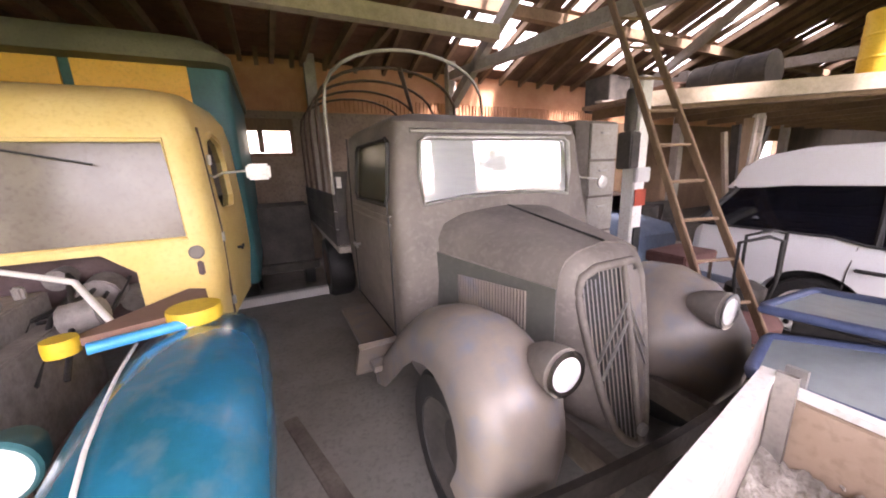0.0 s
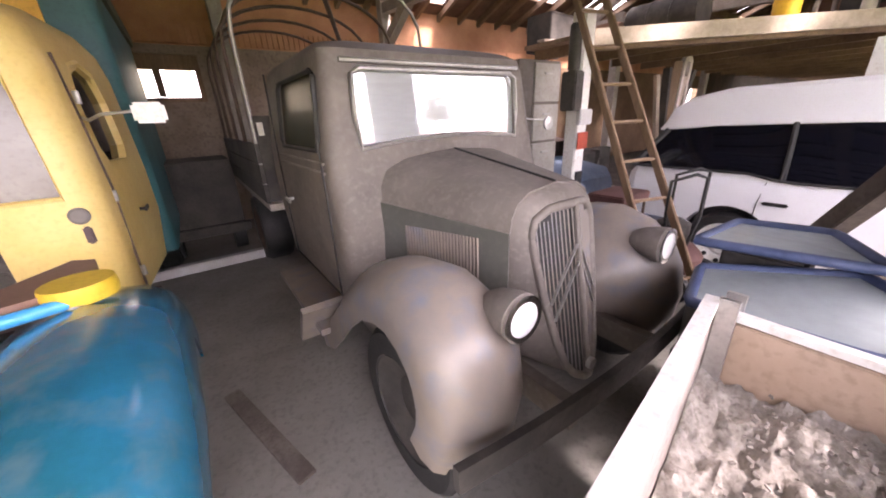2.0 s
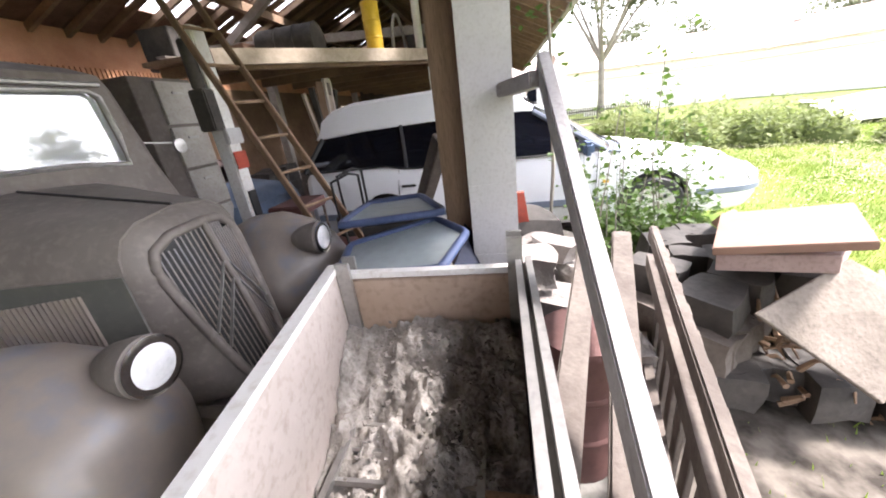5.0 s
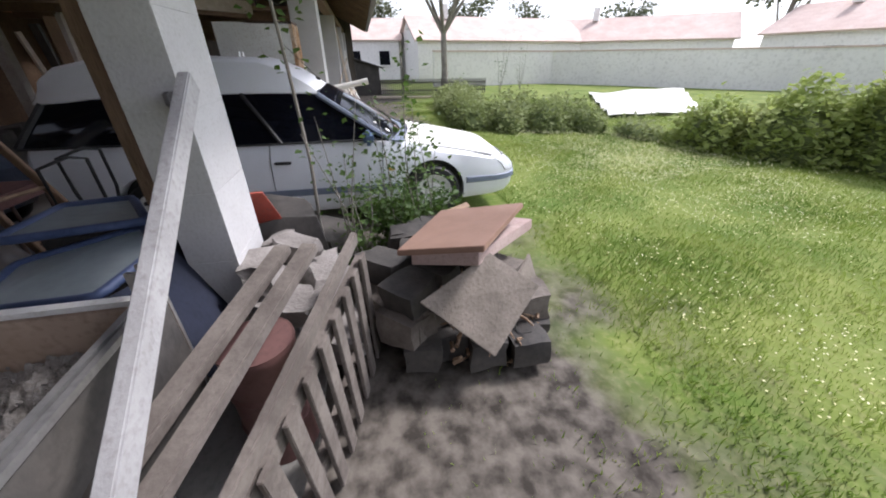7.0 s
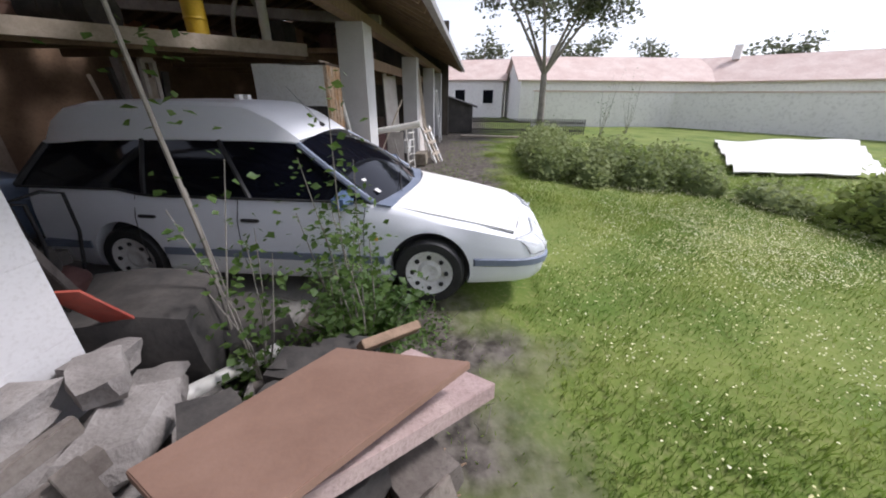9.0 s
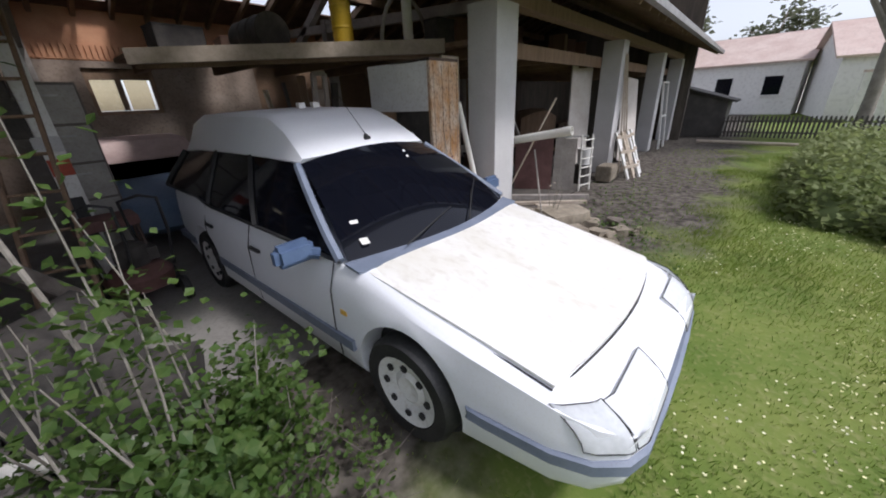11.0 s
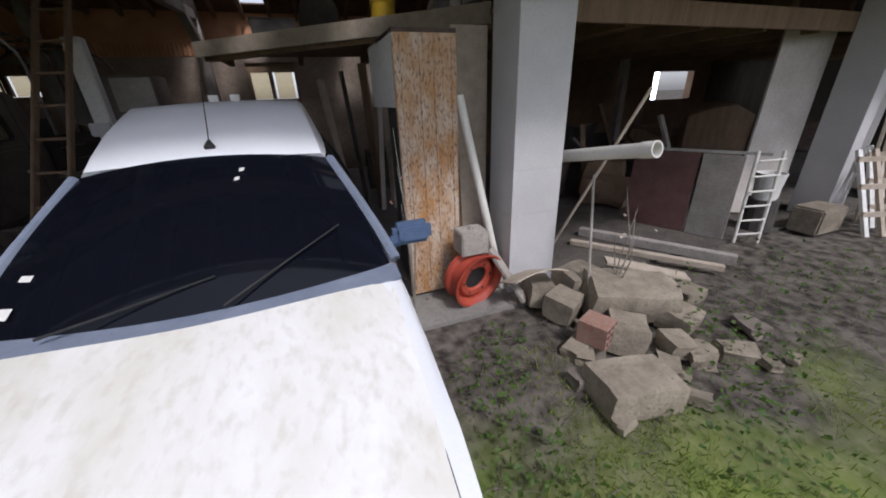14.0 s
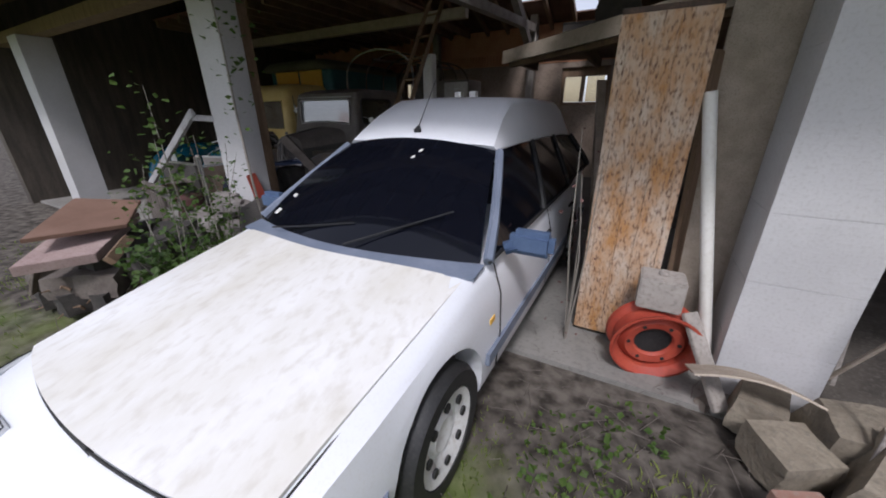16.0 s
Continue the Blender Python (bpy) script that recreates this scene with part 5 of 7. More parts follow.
tube(bm, [(-0.7, 2.4, 1.02), (-0.3, 2.75, 1.2), (0.1, 2.9, 1.26), (0.4, 2.75, 1.2), (0.58, 2.5, 1.06)], 0.014, 8)
part("hose", bm, M_CABLE, van, "pale curved hose", 60)
bm = bmesh.new()
for sx in (-1, 1):
    beam(bm, (sx * 0.36, 1.3, 0.5), (sx * 0.38, 7.0, 0.55), 0.07, 0.14)
beam(bm, (-0.4, 1.4, 0.55), (0.4, 1.4, 0.55), 0.06, 0.1)
part("chassis", bm, M_RUST, van)
hm = Matrix.Translation((-5.66 - VX, 1.95, 0.86)) @ Matrix.Rotation(radians(90), 4, "X")
bm = bmesh.new()
lathe(bm, [(0.001, -0.14), (0.06, -0.12), (0.095, -0.05), (0.105, 0.02), (0.098, 0.03)], hm, 24)
lamp = part("headlamp", bm, M_TEAL, van, "teal bullet headlamp", 40)
bm = bmesh.new()
lathe(bm, [(0.001, 0.05), (0.05, 0.044), (0.095, 0.028), (0.095, 0.02), (0.001, 0.02)], hm, 24)
part("lens", bm, M_LAMPGLASS, lamp, "cream lamp lens", 50)
bm = bmesh.new()
rod(bm, (-5.66 - VX, 2.0, 0.8), (-5.66 - VX, 2.05, 0.5), 0.02)
part("headlamp_bracket", bm, M_RUST, van)

# ---- inside the barn: tools, cupboards, stored goods ----
lift = thing("lift_column", (-1.6, 2.98, 0), "white steel vehicle lift column with a dark motor", "vehicle lift")
bm = bmesh.new()
box(bm, (0, 0, 1.21), (0.16, 0.14, 2.42))
part("column", bm, M_WHITEMETAL, lift, "white scuffed steel column", 0, 0.01)
bm = bmesh.new()
box(bm, (-0.15, -0.03, 1.75), (0.13, 0.16, 0.34))
rod(bm, (-0.15, -0.03, 1.92), (-0.15, -0.03, 2.3), 0.055, seg=14)
part("motor", bm, M_DARKSTUFF, lift, "dark electric motor", 40, 0.012)
bm = bmesh.new()
box(bm, (-0.02, -0.1, 1.52), (0.2, 0.05, 0.14))
part("control_box", bm, M_CONC, lift, "grey control box", 0, 0.01)
bm = bmesh.new()
box(bm, (0, -0.086, 0.75), (0.1, 0.012, 0.5))
part("track_slot", bm, M_BLACK, lift)
bm = bmesh.new()
box(bm, (0, 0, 0.015), (0.4, 0.4, 0.03))
part("base_plate", bm, M_RUST, lift)
bm = bmesh.new()
box(bm, (0.0, -0.09, 1.3), (0.16, 0.01, 0.16))
part("red_patch", bm, M_RED, lift, "faded red band")

cab2 = thing("filing_cabinet", (-1.52, 3.75, 0), "tall dusty grey metal filing cabinet with drawers", "cabinet")
bm = bmesh.new()
box(bm, (0, 0.02, 1.05), (0.66, 0.5, 2.1))
part("body", bm, M_TRUCKSIDE, cab2, "grey metal body", 0, 0.006)
for i in range(5):
    bm = bmesh.new()
    box(bm, (0.1, -0.24, 0.24 + i * 0.41), (0.42, 0.03, 0.38))
    d = part("drawer", bm, M_DRAWER, cab2, "", 0, 0.005)
    bm = bmesh.new()
    box(bm, (0.1, -0.262, 0.33 + i * 0.41), (0.12, 0.016, 0.02))
    part("handle", bm, M_STEEL, d)

lad = thing("ladder", (0, 0, 0), "worn brown wooden ladder leaning against the loft", "ladder")
P0, P1 = Vector((-2.16, 1.66, 0.0)), Vector((-1.74, 3.32, 3.25))
Q0, Q1 = Vector((-1.80, 1.52, 0.0)), Vector((-1.46, 3.25, 3.25))
for a, b_ in ((P0, P1), (Q0, Q1)):
    bm = bmesh.new()
    beam(bm, a, b_, 0.03, 0.065)
    part("rail", bm, M_TIMBER, lad, "", 0, 0.006)
for i in range(1, 11):
    t = i / 11
    bm = bmesh.new()
    rod(bm, P0.lerp(P1, t), Q0.lerp(Q1, t), 0.014, seg=8)
    part("rung", bm, M_TIMBER, lad)

mow = thing("lawn_mower", (-1.45, 1.95, 0), "old lawn mower with black tube handle and red deck", "lawn mower")
bm = bmesh.new()
lathe(bm, [(0.2, 0.2), (0.26, 0.22), (0.27, 0.34), (0.2, 0.42), (0.1, 0.44)], pose(0, 0.05, 0.0), 20)
part("deck", bm, M_MAROON, mow, "dark red deck", 40)
bm = bmesh.new()
lathe(bm, [(0.12, 0.43), (0.14, 0.5), (0.13, 0.62), (0.06, 0.66)], pose(0, 0.05, 0), 18)
box(bm, (0.12, 0.05, 0.52), (0.14, 0.16, 0.12))
part("motor", bm, M_DARKSTUFF, mow, "dark motor", 40)
for k_, (x0, y0) in enumerate(((-0.22, 0.0), (0.12, 0.1))):
    bm = bmesh.new()
    tube(bm, [(x0, y0, 0.35), (x0 - 0.05, y0 + 0.02, 0.75), (x0 - 0.06, y0 + 0.02, 1.02), (x0 + 0.08, y0 - 0.1, 1.07), (x0 + 0.2, y0 - 0.14, 1.03), (x0 + 0.2, y0 - 0.14, 0.7), (x0 + 0.16, y0 - 0.08, 0.35)], 0.014, 7)
    part("handle_tube", bm, M_BLACK, mow, "black tube handle", 60)
for i in range(4):
    bm = bmesh.new()
    sx, sy = (-1, 1)[i % 2], (-1, 1)[i // 2]
    lathe(bm, [(0.05, -0.03), (0.12, -0.03), (0.13, 0), (0.12, 0.03), (0.05, 0.03)], Matrix.Translation((sx * 0.28, 0.05 + sy * 0.2, 0.13)) @ Matrix.Rotation(radians(90), 4, "Y"), 16)
    part("wheel", bm, M_BLACK, mow)

bin_ = thing("red_tool_tray", (-1.5, 2.5, 0), "red metal tool tray on dark legs", "tool tray")
bm = bmesh.new()
box(bm, (0, 0, 0.78), (0.5, 0.36, 0.1))
part("tray", bm, M_MAROON, bin_, "", 0, 0.012)
for sx in (-1, 1):
    for sy in (-1, 1):
        bm = bmesh.new()
        rod(bm, (sx * 0.22, sy * 0.15, 0), (sx * 0.22, sy * 0.15, 0.74), 0.015, seg=8)
        part("leg", bm, M_RUST, bin_)

car2 = thing("stored_car", (-0.6, 4.9, 0), "dusty small car with pale roof and blue body", "car")
bm = bmesh.new()
def ring2(y, w, lo, top):
    h = [(w * 0.9, lo), (w, lo + 0.25), (w * 0.98, lerp(lo, top, 0.75)), (w * 0.9, top), (0, top + 0.02)]
    return [(-x, y, z) for x, z in h] + [(x, y, z) for x, z in reversed(h[:-1])]
skin(bm, [ring2(-1.5, 0.6, 0.35, 0.7), ring2(-1.35, 0.74, 0.25, 0.8), ring2(-0.6, 0.77, 0.22, 0.92), ring2(0.8, 0.78, 0.22, 0.95), ring2(1.6, 0.74, 0.25, 0.9), ring2(1.75, 0.66, 0.4, 0.75)])
part("body", bm, M_CARBLUE, car2, "dusty blue body", 40)
bm = bmesh.new()
skin(bm, [ring2(-0.62, 0.72, 0.9, 0.92), ring2(-0.2, 0.62, 0.9, 1.38), ring2(0.6, 0.63, 0.9, 1.42), ring2(1.1, 0.6, 0.9, 1.36), ring2(1.55, 0.66, 0.9, 0.93)])
part("roof", bm, M_PINK, car2, "pale dusty roof and windows", 40)
for sx in (-1, 1):
    for y in (-0.95, 1.05):
        wheel_parts(car2, (sx * 0.7, y, 0.29), 0.29, 0.15, M_STEEL, sx, 0)

frame_ = thing("white_door_frame", (1.62, 3.42, 0), "white painted timber door frame leaning on the loft", "door frame")
for p, q in (((-0.12, 0, 0), (0.02, 0, 2.24)), ((0.1, 0.0, 0), (0.22, 0, 2.24)), ((0.02, 0, 2.24), (0.22, 0, 2.24))):
    bm = bmesh.new()
    beam(bm, p, q, 0.06, 0.07)
    part("rail", bm, M_TRAILER, frame_)

# goods on the loft
def drum(name, at, r, h, mat, label, lying=False):
    t = thing(name, at, label, "barrel" if r > 0.1 else "pipe")
    m = pose(0, 0, 0, 90 if lying else 0)
    bm = bmesh.new()
    lathe(bm, [(0.001, 0), (r * 0.97, 0), (r, 0.015), (r * 0.97, 0.04), (r * 0.97, h - 0.04), (r, h - 0.015), (r * 0.96, h)], m, 24)
    part("shell", bm, mat, t, "", 35)
    bm = bmesh.new()
    lathe(bm, [(0.001, h - 0.012), (r * 0.9, h - 0.012), (r * 0.95, h + 0.002), (r * 0.985, h + 0.002), (r * 0.985, h - 0.006)], m, 24)
    part("lid", bm, mat, t, "", 35)
    for k_ in (0.34, 0.66):
        bm = bmesh.new()
        lathe(bm, [(r * 0.965, h * k_ - 0.02), (r * 1.02, h * k_ - 0.006), (r * 1.02, h * k_ + 0.006), (r * 0.965, h * k_ + 0.02)], m, 24)
        part("hoop", bm, mat, t, "", 50)
    return t


LZ = 2.45
drum("yellow_drum", (1.55, 2.35, LZ), 0.14, 0.75, M_GOLD, "mustard yellow steel drum standing on the loft")
drum("black_tank", (0.9, 3.9, LZ + 0.24), 0.24, 0.9, M_DARKSTUFF, "black tank lying on the loft", True)
drum("white_pipe_piece", (2.2, 1.75, LZ), 0.07, 0.9, M_PVC, "white plastic pipe standing on the loft")
rng = random.Random(11)
for i in range(14):
    x = 0.3 + i * 0.75 + rng.uniform(-0.2, 0.2)
    y = (max(1.4, 4.1 - 0.82 * x) if x < 3 else 1.5) + rng.uniform(0.2, 1.6)
    s = (rng.uniform(0.3, 0.7), rng.uniform(0.3, 0.6), rng.uniform(0.25, 0.7))
    if i in (2, 6):
        continue
    bm = bmesh.new()
    box(bm, (0, 0, s[2] / 2), s)
    box(bm, (0, 0, s[2]), (s[0] + 0.02, s[1] + 0.02, 0.03))
    ob = part("storage_box", bm, [M_DARKSTUFF, M_BOARD, M_TIMBER, M_MAROON][i % 4], None, "", 0, 0.01)
    ob.matrix_basis = pose(x, y, LZ, 0, 0, rng.uniform(-25, 25))
    tagged(ob, "dusty storage box on the wooden loft", "box", "boxes on the loft")
for i in range(7):
    bm = bmesh.new()
    y = 4.4 + 0.1 * i
    beam(bm, (-0.5 + 0.2 * i, y, LZ + 0.05 + 0.03 * i), (2.8 + 0.3 * i, y + 0.3, LZ + 0.06 + 0.03 * i), 0.12, 0.025)
    tagged(part("stored_plank", bm, M_GREYWOOD), "long grey plank stored on the loft", "plank", "planks on the loft")
wheelarch = simple("curved_rail", lambda b: tube(b, [(2.6 + 0.5 * math.cos(a), 2.2, LZ + 0.02 + 0.75 * math.sin(a)) for a in [math.pi * i / 12 for i in range(13)]], 0.03, 8), M_GREYWOOD, "bent grey wooden hoop standing on the loft", "hoop", smooth=60)
for i in range(6):
    simple("sack", lambda b: stone(b, (0, 0, 0), (0.5, 0.5, 0.45), 70 + i, 0, 0.1), M_DARKSTUFF, "dark dusty sack lying in the bay", "sack", "sacks in the bay", smooth=50, at=(1.8 + 0.45 * (i % 3), 5.2 + 0.1 * (i % 3), 0.2 + 0.36 * (i // 3)), rz=30 * i)

# dark clutter behind the yellow van and the lorry
tail = thing("parked_cart", (-4.85, 6.4, 0), "dark dusty cart parked by the back wall", "cart")
for nm, c_, s_ in (("box_body", (0, 0, 0.75), (0.9, 0.9, 0.9)), ("tail_bar", (0, -0.5, 0.35), (1.0, 0.1, 0.12)), ("back_board", (0, -0.46, 0.78), (0.8, 0.02, 0.6))):
    bm = bmesh.new()
    box(bm, c_, s_)
    part(nm, bm, M_DARKSTUFF, tail, "", 0, 0.015)
for sx in (-1, 1):
    bm = bmesh.new()
    rod(bm, (sx * 0.36 - 0.07, -0.2, 0.25), (sx * 0.36 + 0.07, -0.2, 0.25), 0.25, seg=18)
    part("wheel", bm, M_BLACK, tail, "", 40)
simple("floor_kerb", lambda b: box(b, (-5.0, 5.5, 0.05), (1.4, 0.12, 0.12)), M_CONC, "low pale concrete kerb on the floor", "kerb", kind="structure", bevel=0.01)
simple("number_tag", lambda b: box(b, (-4.8, 5.94, 0.98), (0.1, 0.01, 0.06)), M_CABLE, "small pale tag on the dark cart", "tag")
simple("floor_plank", lambda b: beam(b, (-4.95, 2.95, 0.025), (-4.72, 2.1, 0.025), 0.09, 0.02), M_OLDRAIL, "dusty grey board lying on the floor", "plank", bevel=0.004)

# tool on the blue fender
tool = thing("bow_saw", (-5.33, 2.38, 1.03), "wood-framed saw with yellow ends and a blue tube", "saw")
bm = bmesh.new()
prism(bm, [(-0.3, -0.12), (0.16, 0.02), (0.1, 0.33), (0.02, 0.38)], 2, 0.03, 0.06)
part("board", bm, M_BOARD, tool, "scorched brown board", 0, 0.006)
for c_, r_ in (((-0.28, -0.1, 0.045), 0.05), ((0.1, 0.02, 0.045), 0.1)):
    bm = bmesh.new()
    lathe(bm, [(r_ * 0.6, -0.03), (r_, -0.03), (r_ * 1.05, 0.0), (r_, 0.03), (r_ * 0.6, 0.03)], pose(*c_), 18)
    part("end_cap", bm, M_GOLD, tool, "yellow end cap", 40)
bm = bmesh.new()
rod(bm, (-0.2, -0.14, 0.03), (0.08, -0.06, 0.03), 0.022, seg=12)
part("tube", bm, M_TOOLBLUE, tool, "bright blue tube", 40)
bm = bmesh.new()
rod(bm, (0.06, -0.06, 0.02), (0.14, -0.09, 0.0), 0.012, seg=8)
part("bolt", bm, M_STEEL, tool)
simple("white_cable", lambda b: tube(b, [(-5.38, 2.2, 1.06), (-5.375, 2.0, 1.05), (-5.36, 1.81, 1.035), (-5.35, 1.68, 1.015), (-5.335, 1.57, 0.99), (-5.32, 1.4, 0.9), (-5.3, 1.2, 0.4), (-5.3, 1.15, 0.02)], 0.006, 6), M_CABLE, "thin white cable hanging over the blue fender", "cable", smooth=60)

# ---- between the lorry and the open front: handcart, panes, drum ----
cart = thing("handcart", (0, 0, 0), "small open box trailer with pale board sides and debris", "trailer")
CX0, CX1, CY0, CY1, CT, CB = -4.45, -3.58, 0.37, 1.07, 1.0, 0.5
# the CY0 side board is much darker than the other boards
for nm, c_, s_, mt, lb in (("side_board", ((CX0 + CX1) / 2, CY0, (CT + CB) / 2), (CX1 - CX0, 0.03, CT - CB), M_DARKSTUFF, "dark side board"),
                           ("end_board", (CX1, (CY0 + CY1) / 2, (CT + CB) / 2 - 0.02), (0.025, CY1 - CY0 - 0.04, CT - CB - 0.04), M_TRAILERIN, "stained plywood end board"), ("floor_board", ((CX0 + CX1) / 2, (CY0 + CY1) / 2, CB), (CX1 - CX0, CY1 - CY0 - 0.04, 0.03), M_TRAILERIN, "")):
    bm = bmesh.new()
    box(bm, c_, s_)
    part(nm, bm, mt, cart, lb, 0, 0.004)
bm = bmesh.new()
beam(bm, (CX0, 0.93, (CT + CB) / 2), (CX1, CY1, (CT + CB) / 2), 0.03, CT - CB)
part("side_board", bm, M_TRAILERSIDE, cart, "pale painted side board", 0, 0.004)
for p, q, w_, mt in (((CX0, 0.93, CT + 0.012), (CX1, CY1, CT + 0.012), 0.04, M_WHITEMETAL), ((CX0, CY0 - 0.014, CT + 0.012), (CX1, CY0 - 0.014, CT + 0.012), 0.02, M_STEEL), ((CX0, CY0 + 0.02, CT + 0.012), (CX1, CY0 + 0.02, CT + 0.012), 0.02, M_STEEL), ((CX1, CY0 + 0.04, CT - 0.02), (CX1, CY1 - 0.04, CT - 0.02), 0.035, M_WHITEMETAL)):
    bm = bmesh.new()
    beam(bm, p, q, w_, 0.022)
    part("edge_rail", bm, mt, cart, "pale metal edge rail")
for x, y, hh in ((CX1 + 0.0, CY1 - 0.05, 0.04), (CX1 + 0.01, CY0 + 0.03, 0.1)):
    for dx in (-0.03, 0.03):
        bm = bmesh.new()
        box(bm, (x + dx, y, (CB + CT + hh) / 2), (0.015, 0.05, CT + hh - CB))
        part("corner_post", bm, M_STEEL, cart, "grey angle-iron corner post")
bm = bmesh.new()
for i in range(5):
    beam(bm, (-4.28 + 0.09 * i, 0.5, 0.6), (-4.28 + 0.09 * i, 0.95, 0.6), 0.012, 0.02)
beam(bm, (-4.33, 0.52, 0.615), (-3.9, 0.52, 0.615), 0.02, 0.02)
beam(bm, (-4.33, 0.93, 0.615), (-3.9, 0.93, 0.615), 0.02, 0.02)
tagged(part("metal_grate", bm, M_STEEL), "dull metal grate lying in the box trailer", "grate")
for sy in (-0.06, 1.54):
    bm = bmesh.new()
    lathe(bm, [(0.1, -0.05), (0.2, -0.05), (0.22, 0), (0.2, 0.05), (0.1, 0.05), (0.02, 0.02), (0.02, -0.02)], Matrix.Translation((-4.05, 0.5 if sy < 0 else 1.0, 0.22)) @ Matrix.Rotation(radians(90), 4, "X"), 20)
    part("wheel", bm, M_BLACK, cart)
bm = bmesh.new()
beam(bm, (-4.05, 0.45, 0.24), (-4.05, 1.05, 0.24), 0.05, 0.05)
beam(bm, (-4.05, 0.75, 0.24), (-4.05, 0.75, 0.5), 0.3, 0.3)
part("axle", bm, M_RUST, cart)
bm = bmesh.new()
patch(bm, lambda u, v: (lerp(CX0 + 0.02, CX1 - 0.02, u), lerp(CY0 + 0.02, lerp(0.91, CY1 - 0.02, u), v), 0.56 + 0.08 * max(0, noise.noise((u * 3, v * 3, 1)) + 0.35) + 0.19 * u * u + 0.05 * noise.noise((u * 12, v * 9, 3)) + 0.02 * noise.noise((u * 40, v * 30, 6))), 90, 66)
tagged(part("debris", bm, M_DEBRIS, None, "", 60), "dry leaf litter and plaster bits in the trailer", "debris", "", "stuff")
rng = random.Random(3)
bm = bmesh.new()
for i in range(620):
    u, v = rng.random(), rng.random()
    z = 0.58 + 0.08 * max(0, noise.noise((u * 3, v * 3, 1)) + 0.35) + 0.19 * u * u + 0.05 * noise.noise((u * 12, v * 9, 3))
    box(bm, (lerp(CX0 + 0.05, CX1 - 0.05, u), lerp(CY0 + 0.05, 0.88, v), z), (rng.uniform(0.005, 0.02), rng.uniform(0.004, 0.012), 0.006), pose(0, 0, 0, rng.uniform(-40, 40), rng.uniform(-40, 40), rng.uniform(0, 360)))
tagged(part("litter", bm, M_PSTONE), "pale chips and twigs scattered in the trailer", "litter", "", "stuff")


def pane_frame(name, corners, label):
    t = thing(name, (0, 0, 0), label, "vehicle window", "loose window frames")
    cs_ = [Vector(c) for c in corners]
    n_ = (cs_[1] - cs_[0]).cross(cs_[-1] - cs_[0]).normalized()
    bm = bmesh.new()
    loop = []
    for i, c in enumerate(cs_):
        a, b_ = cs_[i - 1], cs_[(i + 1) % len(cs_)]
        loop += [c.lerp(a, 0.12), c.lerp(c.lerp(a, 0.5).lerp(c.lerp(b_, 0.5), 0.5), 0.07), c.lerp(b_, 0.12)]
    tube(bm, loop, 0.022, 8, True)
    part("frame", bm, M_SCREENFRAME, t, "dark blue frame", 60)
    bm = bmesh.new()
    bm.faces.new([bm.verts.new(p) for p in loop])
    thicken(bm, 0.006)
    part("pane", bm, M_SCREENPANE, t, "pale dusty pane")


pane_frame("window_frame", [(-3.35, 1.2, 0.86), (-2.95, 1.3, 0.86), (-2.78, 0.82, 0.93), (-3.05, 0.62, 0.93), (-3.4, 0.7, 0.9)], "loose vehicle window in a dark blue frame")
pane_frame("window_frame", [(-2.95, 1.35, 0.98), (-2.55, 1.3, 1.0), (-2.55, 0.95, 1.02), (-2.85, 0.75, 0.99)], "loose vehicle window in a dark blue frame")
simple("crate", lambda b: box(b, (-3.0, 1.0, 0.2), (0.6, 0.5, 0.4)), M_DARKSTUFF, "dark crate under the loose windows", "crate", "crates under the windows", bevel=0.015)
simple("crate", lambda b: box(b, (-3.02, 1.0, 0.615), (0.55, 0.45, 0.43)), M_DARKSTUFF, "dark crate stacked on another crate", "crate", "crates under the windows", bevel=0.015)
simple("crate", lambda b: (box(b, (-2.72, 1.12, 0.47), (0.22, 0.3, 0.94)),), M_DARKSTUFF, "dark upright crate under the windows", "crate", bevel=0.015)
bm = bmesh.new()
patch(bm, lambda u, v: (lerp(-3.42, -2.76, u), lerp(0.66, 0.34, v) + 0.05 * math.sin(9 * u + 3 * v) * v, lerp(0.9, 0.24, v ** 1.2) - 0.05 * math.sin(math.pi * u) + 0.03 * math.sin(14 * u) * v), 20, 12)
thicken(bm, 0.006)
tagged(part("tarpaulin", bm, M_TARP, None, "", 50), "dark navy tarpaulin draped below the loose windows", "tarpaulin")
drum("steel_drum", (-3.5, 0.16, 0.0), 0.16, 0.66, M_MAROON, "faded dark red steel drum beside the trailer")

# ---- the scrap heap between the pillar and the meadow ----
for a, b_, w_, h_, mt in (((-4.4, 0.4, 0.74), (-3.13, 0.06, 0.9), 0.075, 0.05, M_OLDRAIL), ((-4.4, 0.27, 0.74), (-3.16, -0.07, 0.91), 0.075, 0.05, M_OLDRAIL), ((-4.35, 0.05, 0.76), (-2.98, -0.27, 0.85), 0.035, 0.07, M_OLDRAIL)):
    bm = bmesh.new()
    beam(bm, a, b_, w_, h_)
    tagged(part("timber_rail", bm, mt, None, "", 0, 0.006), "weathered timber rail lying across the scrap heap", "timber", "rails on the heap")
simple("trestle", lambda b: (beam(b, (-4.2, 0.5, 0.7), (-4.22, -0.02, 0.7), 0.05, 0.05), beam(b, (-4.2, 0.42, 0), (-4.2, 0.36, 0.7), 0.05, 0.05), beam(b, (-4.22, 0.0, 0), (-4.22, 0.04, 0.7), 0.05, 0.05)), M_TIMBER, "rough wooden trestle under the rails", "trestle")
pal = thing("pallet", (0, 0, 0), "weathered wooden pallet standing on edge", "pallet")
A, B = Vector((-4.2, 0.0, 0.0)), Vector((-3.0, -0.3, 0.0))
